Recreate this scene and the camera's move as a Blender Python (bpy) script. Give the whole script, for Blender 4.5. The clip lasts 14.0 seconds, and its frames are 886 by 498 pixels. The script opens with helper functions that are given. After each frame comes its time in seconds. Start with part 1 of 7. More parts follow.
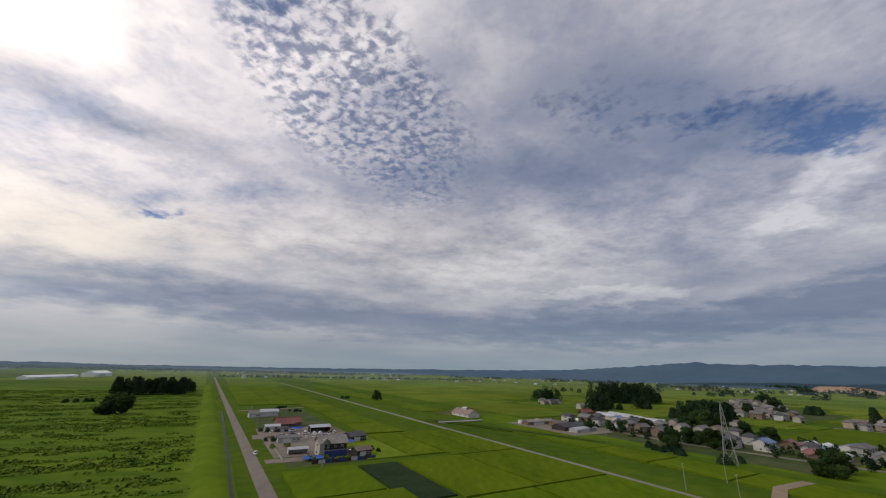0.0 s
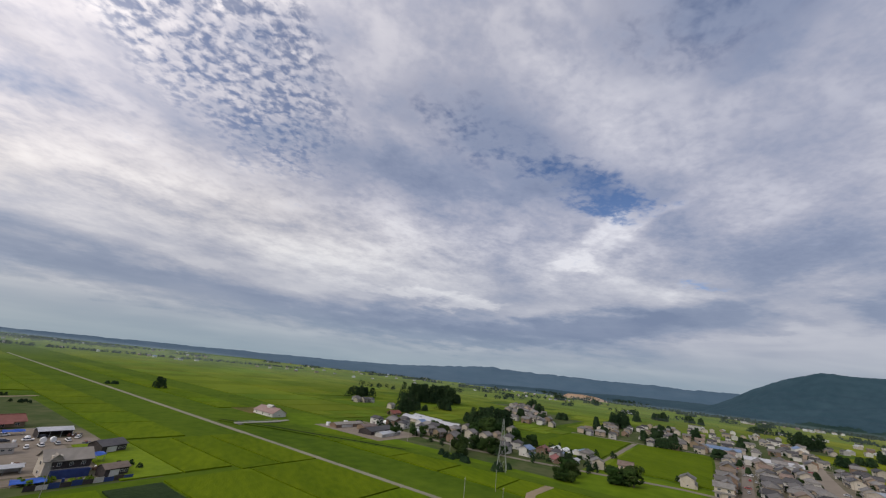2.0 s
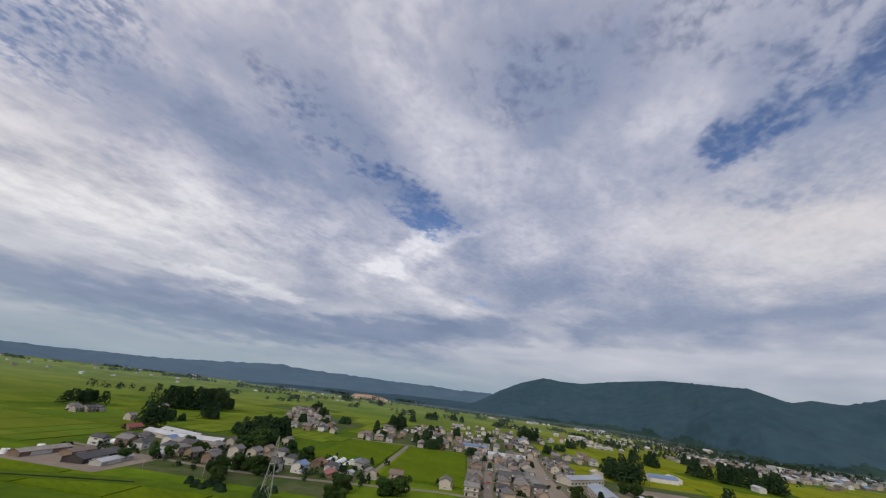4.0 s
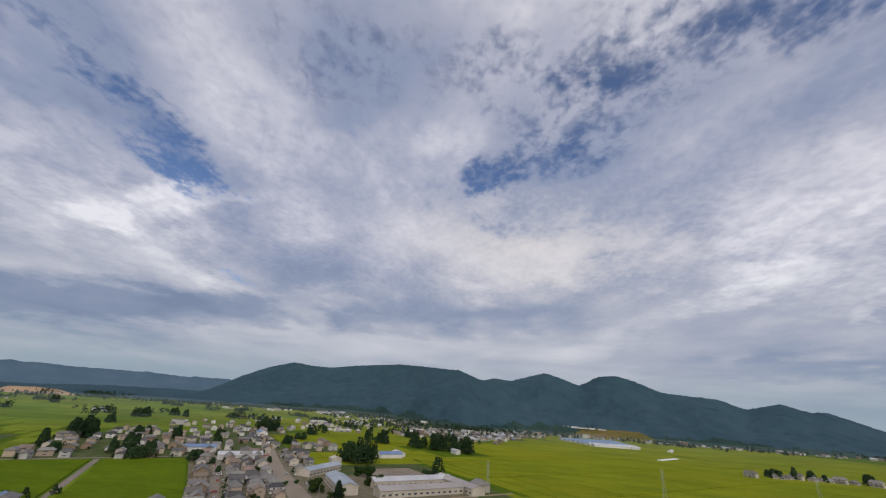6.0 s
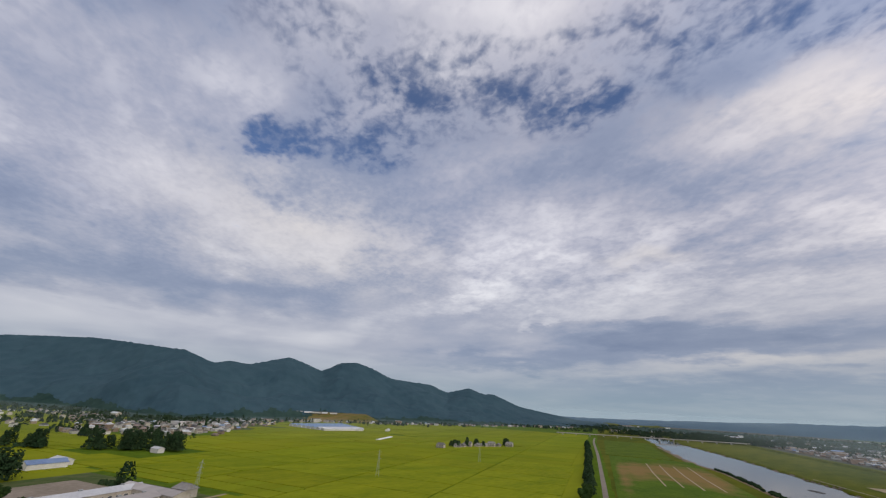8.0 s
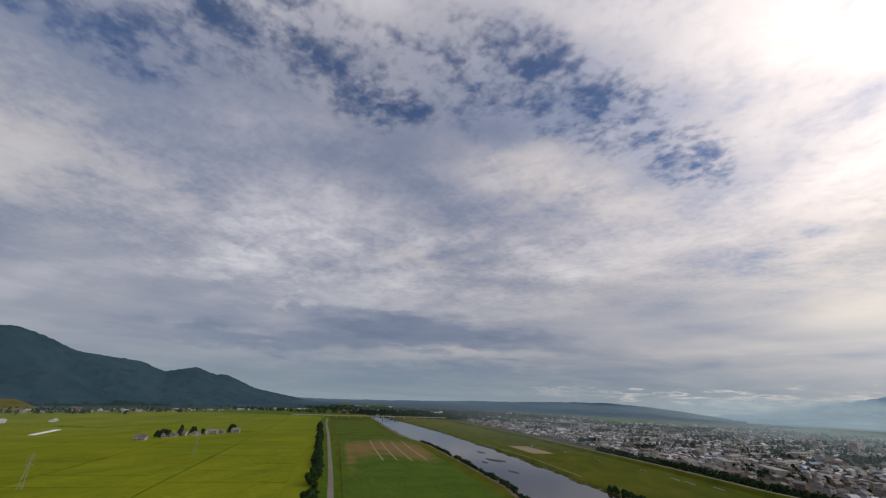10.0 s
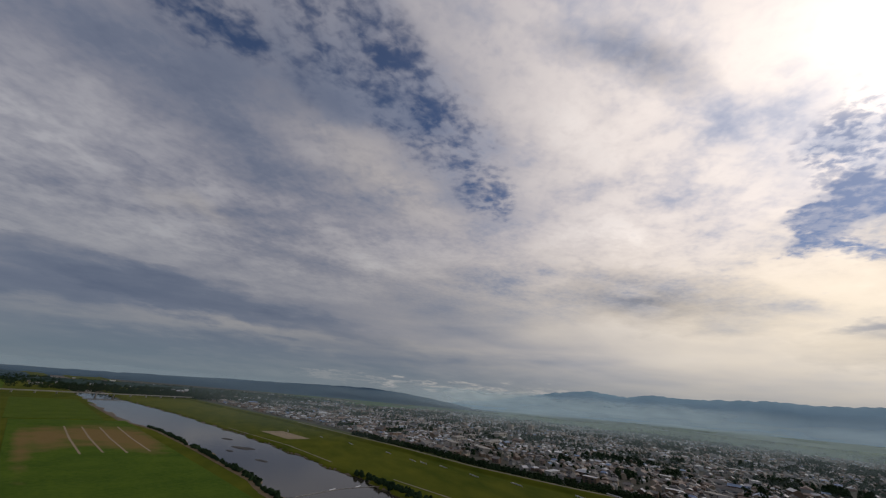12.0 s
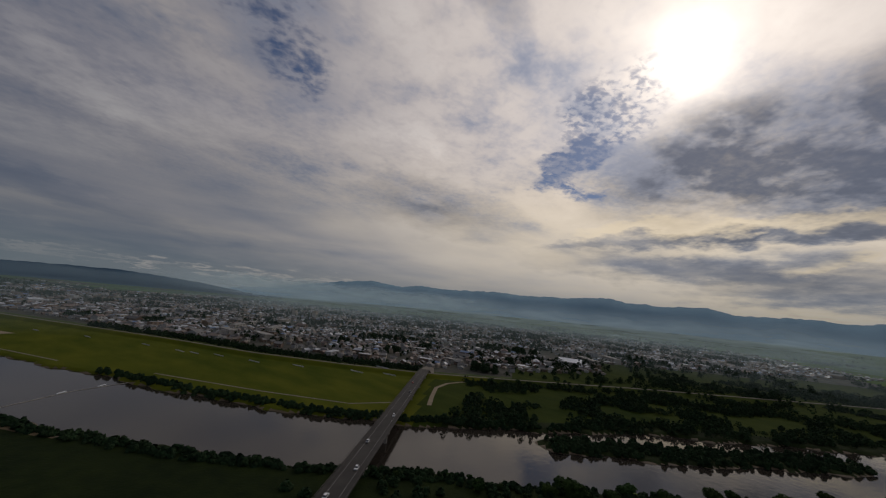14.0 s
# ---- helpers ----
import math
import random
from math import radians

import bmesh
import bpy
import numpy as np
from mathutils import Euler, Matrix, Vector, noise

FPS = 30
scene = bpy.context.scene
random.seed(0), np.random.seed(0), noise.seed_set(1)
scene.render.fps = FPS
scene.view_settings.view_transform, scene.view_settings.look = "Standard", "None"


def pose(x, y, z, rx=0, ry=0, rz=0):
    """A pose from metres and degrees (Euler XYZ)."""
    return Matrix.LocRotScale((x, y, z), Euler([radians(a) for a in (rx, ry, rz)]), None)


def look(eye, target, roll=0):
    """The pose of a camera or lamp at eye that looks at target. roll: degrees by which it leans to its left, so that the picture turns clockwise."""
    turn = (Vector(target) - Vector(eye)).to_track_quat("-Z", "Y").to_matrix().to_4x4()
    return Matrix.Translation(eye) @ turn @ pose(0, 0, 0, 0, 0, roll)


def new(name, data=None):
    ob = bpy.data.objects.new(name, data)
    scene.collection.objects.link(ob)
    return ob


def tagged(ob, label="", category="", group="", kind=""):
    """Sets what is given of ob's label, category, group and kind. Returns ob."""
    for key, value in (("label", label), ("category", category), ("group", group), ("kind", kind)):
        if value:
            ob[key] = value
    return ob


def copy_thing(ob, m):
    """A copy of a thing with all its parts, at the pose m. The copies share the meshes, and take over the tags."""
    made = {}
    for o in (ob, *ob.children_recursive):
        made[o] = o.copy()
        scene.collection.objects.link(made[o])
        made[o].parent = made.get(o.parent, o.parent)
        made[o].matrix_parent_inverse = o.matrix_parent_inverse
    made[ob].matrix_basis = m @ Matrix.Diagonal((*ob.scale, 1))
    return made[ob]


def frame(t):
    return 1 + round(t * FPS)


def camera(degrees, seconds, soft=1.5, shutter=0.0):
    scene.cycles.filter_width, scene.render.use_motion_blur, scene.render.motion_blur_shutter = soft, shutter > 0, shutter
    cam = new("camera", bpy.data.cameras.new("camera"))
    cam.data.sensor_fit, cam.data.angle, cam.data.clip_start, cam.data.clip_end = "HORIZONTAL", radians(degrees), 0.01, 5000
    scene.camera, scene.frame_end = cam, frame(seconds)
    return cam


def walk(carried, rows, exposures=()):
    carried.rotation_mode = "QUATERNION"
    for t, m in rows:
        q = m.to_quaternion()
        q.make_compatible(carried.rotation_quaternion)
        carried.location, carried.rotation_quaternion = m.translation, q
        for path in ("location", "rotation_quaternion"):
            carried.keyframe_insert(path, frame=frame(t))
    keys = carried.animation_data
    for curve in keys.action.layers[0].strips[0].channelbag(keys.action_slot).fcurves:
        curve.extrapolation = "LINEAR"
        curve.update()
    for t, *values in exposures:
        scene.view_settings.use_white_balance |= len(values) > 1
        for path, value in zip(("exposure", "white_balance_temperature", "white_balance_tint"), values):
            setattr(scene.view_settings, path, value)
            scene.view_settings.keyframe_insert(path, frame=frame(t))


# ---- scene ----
cam = camera(100.20, 14.0, soft=1.2)
PATH = [
    (0.0, pose(-0.50, -0.48, 40.79, 108.210, -1.559, -0.645)),
    (0.5, pose(-0.14, -0.18, 43.76, 107.686, -2.691, -7.051)),
    (1.0, pose(-0.05, 0.29, 46.15, 107.611, -3.919, -13.350)),
    (1.5, pose(0.03, 1.48, 48.53, 107.946, -5.074, -19.818)),
    (2.0, pose(-0.16, 2.90, 50.67, 108.599, -6.149, -26.651)),
    (2.5, pose(0.55, 4.55, 52.75, 109.361, -6.838, -33.704)),
    (3.0, pose(2.15, 6.43, 54.79, 110.226, -7.144, -40.967)),
    (3.5, pose(4.15, 8.55, 56.77, 111.088, -7.105, -48.567)),
    (4.0, pose(6.02, 10.95, 58.66, 111.843, -6.760, -56.632)),
    (4.5, pose(7.27, 13.62, 60.47, 112.388, -6.149, -65.297)),
    (5.0, pose(7.88, 16.58, 62.18, 112.727, -5.272, -74.561)),
    (5.5, pose(8.20, 19.43, 64.12, 112.774, -4.590, -83.356)),
    (6.0, pose(9.21, 21.03, 65.82, 112.839, -3.838, -92.211)),
    (6.5, pose(10.68, 21.73, 67.23, 112.930, -3.289, -101.330)),
    (7.0, pose(12.38, 23.12, 68.69, 112.926, -3.066, -110.003)),
    (7.5, pose(13.58, 24.54, 70.05, 112.886, -3.021, -119.344)),
    (8.0, pose(14.84, 24.78, 71.56, 112.846, -2.905, -128.720)),
    (8.5, pose(17.05, 24.76, 72.74, 112.729, -2.773, -137.997)),
    (9.0, pose(20.19, 24.47, 73.59, 112.534, -2.625, -147.175)),
    (9.5, pose(23.59, 23.77, 74.36, 112.310, -2.547, -156.204)),
    (10.0, pose(26.59, 22.49, 75.31, 112.107, -2.627, -165.032)),
    (10.5, pose(28.50, 20.49, 76.69, 111.972, -2.953, -173.606)),
    (11.0, pose(29.32, 17.76, 78.51, 111.908, -3.526, 178.074)),
    (11.5, pose(29.29, 15.94, 79.81, 111.897, -4.344, 170.469)),
    (12.0, pose(30.47, 13.82, 80.70, 112.001, -5.098, 162.254)),
    (12.5, pose(32.48, 11.73, 82.28, 111.992, -5.819, 153.985)),
    (13.0, pose(34.59, 9.26, 83.62, 111.751, -6.474, 145.863)),
    (13.5, pose(35.40, 7.80, 85.07, 108.679, -6.317, 138.322)),
    (14.0, pose(36.36, 7.35, 87.14, 98.710, -5.735, 130.908)),
]
EXPOSURES = [(0.0, -0.37), (1.0, -0.15), (2.0, -0.05), (5.0, 0.0), (8.0, 0.0), (10.5, -0.56), (12.0, -0.98), (13.0, -1.23), (14.0, -1.55)]
walk(cam, PATH, EXPOSURES)

# ---- world, sun ----
SUN_AZ, SUN_EL = -97.5, 34.0   # degrees clockwise from +y, and above the horizon


def heading(az, el):
    a, e = radians(az), radians(el)
    return Vector((math.sin(a) * math.cos(e), math.cos(a) * math.cos(e), math.sin(e)))


world = bpy.data.worlds.new("sky")
scene.world = world
world.use_nodes = True
wt = world.node_tree
wt.nodes.clear()


def wmath(op, a, b=None, c=None, clamp=False):
    n = wt.nodes.new("ShaderNodeMath")
    n.operation, n.use_clamp = op, clamp
    for i, x in enumerate((a, b, c)):
        if x is None:
            continue
        if isinstance(x, (int, float)):
            n.inputs[i].default_value = x
        else:
            wt.links.new(x, n.inputs[i])
    return n.outputs[0]


def wrange(x, lo, hi, a=0.0, b=1.0):
    n = wt.nodes.new("ShaderNodeMapRange")
    n.interpolation_type = "SMOOTHSTEP"
    wt.links.new(x, n.inputs[0])
    for i, v in zip((1, 2, 3, 4), (lo, hi, a, b)):
        n.inputs[i].default_value = v
    return n.outputs[0]


def wmix(f, a, b):
    n = wt.nodes.new("ShaderNodeMix")
    n.data_type = "RGBA"
    for sock, x in ((n.inputs[0], f), (n.inputs[6], a), (n.inputs[7], b)):
        if isinstance(x, (int, float)):
            sock.default_value = x
        elif isinstance(x, tuple):
            sock.default_value = (*x, 1)
        else:
            wt.links.new(x, sock)
    return n.outputs[2]


def wnoise(vec, scale, detail, rough, dist=0.0):
    n = wt.nodes.new("ShaderNodeTexNoise")
    wt.links.new(vec, n.inputs["Vector"])
    for k, v in (("Scale", scale), ("Detail", detail), ("Roughness", rough), ("Distortion", dist)):
        n.inputs[k].default_value = v
    return n


def wmap(vec, loc, rot, scl, kind="POINT"):
    n = wt.nodes.new("ShaderNodeMapping")
    n.vector_type = kind
    wt.links.new(vec, n.inputs[0])
    n.inputs[1].default_value, n.inputs[2].default_value, n.inputs[3].default_value = loc, rot, scl
    return n.outputs[0]


coord = wt.nodes.new("ShaderNodeTexCoord").outputs["Generated"]
sep = wt.nodes.new("ShaderNodeSeparateXYZ")
wt.links.new(coord, sep.inputs[0])
up = wmath("ADD", wmath("MAXIMUM", sep.outputs[2], 0.0), 0.15)
comb = wt.nodes.new("ShaderNodeCombineXYZ")
wt.links.new(wmath("DIVIDE", sep.outputs[0], up), comb.inputs[0])
wt.links.new(wmath("DIVIDE", sep.outputs[1], up), comb.inputs[1])
layer = comb.outputs[0]                       # the cloud deck seen flat
drift = wmap(layer, (0, 0, 0), (0, 0, radians(-18)), (0.62, 1.0, 1.0))   # drawn out along the wind
n_big = wnoise(drift, 1.45, 3, 0.46, 0.4).outputs[0]
n_mid = wnoise(wmap(layer, (3, 1, 0), (0, 0, radians(-18)), (0.85, 1.0, 1.0)), 3.8, 4, 0.52, 0.3).outputs[0]
n_tex = wnoise(wmap(layer, (5, 9, 0), (0, 0, radians(-30)), (0.9, 1.0, 1.0)), 11.0, 3, 0.55, 0.3).outputs[0]
n_cell = wnoise(wmap(layer, (7, 2, 0), (0, 0, radians(25)), (0.9, 1.0, 1.0)), 34.0, 3, 0.52, 0.3).outputs[0]
n_band = wnoise(wmap(coord, (0, 0, 0), (0, 0, 0), (2.2, 2.2, 16.0)), 1.6, 3, 0.45, 0.4).outputs[0]
warp = wnoise(layer, 3.2, 4, 0.6)
bent = wt.nodes.new("ShaderNodeVectorMath")
bent.operation = "MULTIPLY_ADD"
wt.links.new(warp.outputs[1], bent.inputs[0])
bent.inputs[1].default_value = (0.16, 0.16, 0.10)
shift = wt.nodes.new("ShaderNodeVectorMath")
shift.operation = "ADD"
wt.links.new(coord, shift.inputs[0])
shift.inputs[1].default_value = (-0.08, -0.08, -0.05)
wt.links.new(shift.outputs[0], bent.inputs[2])
bent = bent.outputs[0]
chain = []
high = wrange(sep.outputs[2], 0.06, 0.34)      # the fine grain of the deck fades towards the horizon


def calm(n):
    return wmath("ADD", 0.5, wmath("MULTIPLY", wmath("SUBTRACT", n, 0.5), high))


n_mid, n_tex, n_cell = calm(n_mid), calm(n_tex), calm(n_cell)
fields = {k: None for k in ("blue", "cells", "dapple", "dark", "white", "warm", "puff")}


def patch(kind, az, el, long, wide, tilt, amount):
    """One gap, thick part or bright part of the cloud deck: heading, half length and half width, tilt and weight."""
    c = heading(az, el)
    r = heading(az + 90, 0)
    u = r.cross(c)
    t = radians(tilt)
    a = r * math.cos(t) + u * math.sin(t)
    b = c.cross(a)
    rot = Matrix((a, b, c)).transposed().to_euler()
    g = wt.nodes.new("ShaderNodeTexGradient")
    g.gradient_type = "SPHERICAL"
    where = bent
    if chain:                       # keeps the patches in order, one after the other
        n = wt.nodes.new("ShaderNodeVectorMath")
        n.operation = "MULTIPLY_ADD"
        wt.links.new(chain[-1], n.inputs[0])
        n.inputs[1].default_value = (1e-7, 1e-7, 1e-7)
        wt.links.new(bent, n.inputs[2])
        where = n.outputs[0]
    wt.links.new(wmap(where, c, rot, (long * 1.75, wide * 1.75, 0.7), "TEXTURE"), g.inputs[0])
    v = wmath("MULTIPLY_ADD", g.outputs[1], amount * 1.35, 0.0 if fields[kind] is None else fields[kind])
    fields[kind] = v
    chain.append(v)


patch("dark", 165.0, 30.0, 0.6, 0.42, 0, 0.3)
patch("warm", -95.0, 9.0, 0.45, 0.10, 0, 0.8)
patch("warm", -104.0, 20.0, 0.30, 0.08, 10, 0.6)
patch("warm", -140.0, 14.0, 0.4, 0.12, 0, 0.45)
patch("blue", -34.4, 45.3, 0.097, 0.038, 18, 0.90)
patch("cells", -14.0, 37.5, 0.230, 0.130, -28, 1.05)
patch("cells", -24.0, 44.0, 0.200, 0.110, -28, 0.80)
patch("blue", -41.4, 38.5, 0.040, 0.020, 7, 0.50)
patch("blue", -40.3, 18.3, 0.044, 0.011, 4, 0.90)
patch("blue", 49.3, 27.1, 0.129, 0.054, -11, 0.35)
patch("blue", 42.0, 22.8, 0.025, 0.016, -30, 0.50)
patch("dark", -34.7, 8.5, 0.406, 0.039, -1, 0.70)
patch("dark", -45.9, 26.9, 0.201, 0.031, 1, 0.50)
patch("white", -56.1, 31.5, 0.118, 0.086, 25, 0.40)
patch("white", -35.8, 39.1, 0.149, 0.073, -16, 0.35)
patch("warm", -46.0, 13.8, 0.217, 0.066, 7, 0.50)
patch("warm", -3.1, 19.1, 0.385, 0.075, -2, 0.35)
patch("dark", 42.3, 39.5, 0.251, 0.099, -23, 0.55)
patch("white", 52.3, 23.3, 0.090, 0.018, 14, 0.70)
patch("white", 46.8, 16.8, 0.058, 0.011, -6, 0.50)
patch("dark", 47.6, 7.6, 0.123, 0.041, -2, 0.70)
patch("dark", 10.1, 6.6, 0.422, 0.035, -2, 0.45)
patch("white", 28.2, 10.2, 0.086, 0.009, 7, 0.60)
patch("blue", 50.1, 27.5, 0.138, 0.038, -22, 0.80)
patch("blue", 32.5, 34.1, 0.210, 0.034, -24, 0.60)
patch("blue", 97.6, 33.7, 0.079, 0.041, 22, 0.95)
patch("blue", 112.0, 36.9, 0.098, 0.070, -6, 0.80)
patch("blue", 95.1, 51.7, 0.073, 0.048, 17, 0.50)
patch("blue", 115.8, 44.4, 0.100, 0.047, -5, 0.60)
patch("blue", 74.0, 47.9, 0.133, 0.050, -23, 0.40)
patch("white", 49.8, 21.0, 0.121, 0.029, 32, 0.70)
patch("white", 22.3, 11.4, 0.151, 0.011, -1, 0.60)
patch("white", 70.9, 10.6, 0.054, 0.017, -14, 0.70)
patch("dark", 53.9, 9.4, 0.364, 0.028, 7, 0.70)
patch("dark", 23.9, 6.8, 0.279, 0.033, 1, 0.50)
patch("dark", 91.6, 12.4, 0.271, 0.033, 4, 0.60)
patch("blue", 61.7, 14.2, 0.039, 0.010, -2, 0.70)
patch("white", 66.3, 12.9, 0.193, 0.018, 3, 0.35)
patch("dark", 112.9, 15.0, 0.161, 0.047, 0, 0.40)
patch("dark", 68.6, 46.2, 0.224, 0.081, -23, 0.35)
patch("dark", 106.2, 37.9, 0.185, 0.084, -39, 0.30)
patch("dark", 122.3, 16.9, 0.110, 0.074, -28, 0.30)
patch("white", 40.2, 41.0, 0.282, 0.077, -14, 0.25)
patch("white", 104.0, 23.9, 0.305, 0.066, -3, 0.25)
patch("dark", 17.5, 28.4, 0.166, 0.060, -3, 0.30)
patch("white", 173.6, 20.6, 0.238, 0.186, 1, 0.30)
patch("blue", 116.7, 46.7, 0.171, 0.058, -29, 0.50)
patch("blue", 132.9, 50.6, 0.099, 0.061, 4, 0.50)
patch("blue", 153.5, 42.0, 0.110, 0.032, 2, 0.70)
patch("warm", 105.5, 23.7, 0.257, 0.112, -5, 0.80)
patch("dark", 152.9, 9.4, 0.223, 0.032, -1, 0.60)
patch("dark", 137.9, 6.5, 0.207, 0.020, 1, 0.50)
patch("dark", 73.4, 18.0, 0.135, 0.038, 33, 0.35)
patch("white", 142.6, 11.7, 0.035, 0.008, 12, 0.60)
patch("blue", -175.2, 40.6, 0.114, 0.039, -5, 0.60)
patch("white", 178.8, 32.9, 0.194, 0.067, -13, 0.60)
patch("dark", 166.9, 9.1, 0.266, 0.029, -5, 0.50)
patch("white", 129.4, 14.5, 0.090, 0.015, 13, 0.50)
patch("blue", 153.3, 43.1, 0.081, 0.039, 6, 0.35)
patch("blue", 167.3, 44.9, 0.065, 0.037, -12, 0.40)
patch("blue", -168.0, 40.9, 0.230, 0.061, -49, 0.40)
patch("blue", 140.0, 45.5, 0.121, 0.044, 4, 0.50)
patch("blue", -158.8, 30.9, 0.090, 0.034, -30, 0.50)
patch("white", -137.0, 34.9, 0.195, 0.150, -49, 0.40)
patch("white", -136.7, 23.1, 0.098, 0.072, -28, 0.25)
patch("warm", -176.6, 31.9, 0.201, 0.060, -24, 0.35)
patch("blue", 154.1, 47.2, 0.209, 0.073, 7, 0.35)
patch("blue", -170.7, 42.8, 0.265, 0.081, -39, 0.38)
patch("blue", 167.4, 51.5, 0.159, 0.073, -3, 0.30)
patch("dark", 116.9, 33.4, 0.225, 0.097, 48, 0.35)
patch("dark", 176.8, 15.5, 0.463, 0.073, -0, 0.20)
patch("warm", 158.5, 20.2, 0.075, 0.015, -6, 0.50)
patch("warm", 174.5, 6.3, 0.425, 0.022, 1, 0.50)
patch("dark", 164.8, 3.0, 0.545, 0.027, 3, 0.30)
patch("blue", 168.9, 45.1, 0.107, 0.025, -20, 0.22)
patch("blue", -171.4, 44.6, 0.258, 0.046, -27, 0.20)
patch("blue", -112.3, 22.3, 0.096, 0.031, 28, 1.70)
patch("blue", -110.6, 18.2, 0.039, 0.019, 3, 1.20)
patch("dark", -109.3, 29.7, 0.055, 0.023, 10, 0.20)
patch("dark", -133.2, 46.9, 0.134, 0.040, -35, 0.55)
patch("dark", -133.4, 14.7, 0.159, 0.048, -6, 0.60)
patch("dark", 163.9, 6.3, 0.330, 0.042, 3, 0.15)
patch("dark", -88.8, 21.9, 0.240, 0.089, 10, 1.25)
patch("dark", -82.8, 16.0, 0.122, 0.051, -18, 0.80)
patch("cells", -107.5, 29.7, 0.088, 0.058, 18, 1.20)
patch("dark", -92.4, 11.8, 0.288, 0.014, 1, 0.80)
patch("warm", -87.6, 13.3, 0.162, 0.013, 3, 1.60)
patch("warm", -86.4, 8.3, 0.066, 0.008, 7, 1.40)
patch("warm", -102.4, 13.5, 0.106, 0.013, 6, 1.00)
patch("dark", -104.4, 8.4, 0.182, 0.030, -1, 0.50)
patch("dark", -168.7, 7.1, 0.345, 0.061, 4, 0.15)
patch("warm", -87.0, 3.0, 0.189, 0.020, -1, 0.70)
patch("dark", -86.4, 6.5, 0.179, 0.039, -2, 0.80)
patch("white", -129.8, 20.9, 0.304, 0.162, -11, 0.10)
patch("dark", -147.4, 6.9, 0.350, 0.044, 1, 0.10)
patch("puff", -179.7, 1.95, 0.040, 0.0045, 1, 0.30)
patch("puff", -164.1, 1.65, 0.210, 0.0035, 0, 0.40)
patch("puff", -170.0, 1.75, 0.020, 0.0045, 0, 0.50)
patch("puff", -163.5, 1.75, 0.026, 0.0050, 0, 0.55)
patch("puff", -158.2, 1.75, 0.018, 0.0055, 0, 0.55)
patch("puff", -143.6, 2.05, 0.014, 0.006, 0, 0.75)
patch("puff", -147.2, 1.85, 0.034, 0.008, -1, 0.90)
patch("puff", -153.0, 1.65, 0.126, 0.006, 0, 0.60)
patch("puff", -167.8, -0.8, 0.190, 0.009, -2, 0.12)
patch("blue", 46.5, 30.0, 0.11, 0.05, -25, 0.45)
patch("blue", 97.6, 34.2, 0.06, 0.045, 0, 0.5)
patch("blue", -112.3, 22.3, 0.07, 0.03, 28, 0.6)
patch("white", 47.0, 44.0, 0.24, 0.12, -55, 0.42)
patch("dark", 88.0, 30.0, 0.22, 0.18, 0, 0.30)
patch("white", 135.0, 20.0, 0.30, 0.13, 0, 0.45)
patch("dark", 83.0, 20.0, 0.16, 0.09, 10, 0.25)
patch("white", 163.0, 19.0, 0.34, 0.13, 0, 0.40)
patch("white", 0.0, 16.0, 0.36, 0.11, -3, 0.35)
patch("dark", 66.0, 17.0, 0.13, 0.06, 0, 0.25)
patch("dark", 72.0, 28.0, 0.10, 0.08, 0, 0.20)
patch("white", 85.0, 38.0, 0.16, 0.10, 60, 0.35)
for az, el, long, wide, tilt, amount in ((61.0, 46.0, 0.14, 0.10, -20, 0.8), (77.0, 49.0, 0.17, 0.10, 0, 0.8), (110.5, 42.5, 0.15, 0.12, 30, 0.65), (118.0, 46.5, 0.18, 0.10, 10, 0.7), (100.0, 47.0, 0.12, 0.09, 0, 0.6), (123.0, 45.5, 0.16, 0.10, 10, 0.9),
                                         (137.0, 45.0, 0.17, 0.09, 0, 0.9), (28.0, 36.0, 0.20, 0.07, -24, 0.8), (45.0, 31.0, 0.16, 0.06, -24, 0.7), (150.0, 46.0, 0.14, 0.09, 10, 0.8), (166.0, 44.5, 0.20, 0.11, 0, 0.9), (-175.0, 43.0, 0.20, 0.11, -30, 0.9),
                                         (-164.0, 36.5, 0.14, 0.08, -35, 0.8), (-155.0, 31.0, 0.12, 0.07, -20, 0.5), (112.0, 36.5, 0.10, 0.07, 0, 0.4), (30.0, 36.0, 0.16, 0.08, -15, 0.5)):
    patch("dapple", az, el, long, wide, tilt, amount)

to_sun = heading(SUN_AZ, SUN_EL)
dotn = wt.nodes.new("ShaderNodeVectorMath")
dotn.operation = "DOT_PRODUCT"
wt.links.new(coord, dotn.inputs[0])
dotn.inputs[1].default_value = to_sun
facing = wmath("MAXIMUM", dotn.outputs["Value"], 0.0)
torn = wmath("ADD", 0.35, wmath("MULTIPLY", n_mid, 1.3))
glow = wmath("ADD", wmath("MULTIPLY", wmath("POWER", facing, 650.0), 3.0),
             wmath("MULTIPLY", torn, wmath("ADD", wmath("MULTIPLY", wmath("POWER", facing, 70.0), 1.0), wmath("MULTIPLY", wmath("POWER", facing, 12.0), 0.35))))
rough_gap = wmath("ADD", wmath("MULTIPLY", wmath("SUBTRACT", n_mid, 0.5), 2.0), wmath("ADD", wmath("MULTIPLY", wmath("SUBTRACT", n_cell, 0.5), 1.5), wmath("MULTIPLY", wmath("SUBTRACT", n_tex, 0.5), 2.4)))
gap_raw = wmath("ADD", wmath("MULTIPLY", fields["blue"], 0.86), wmath("MULTIPLY", rough_gap, wrange(fields["blue"], 0.0, 0.5, 0.22, 0.68)))
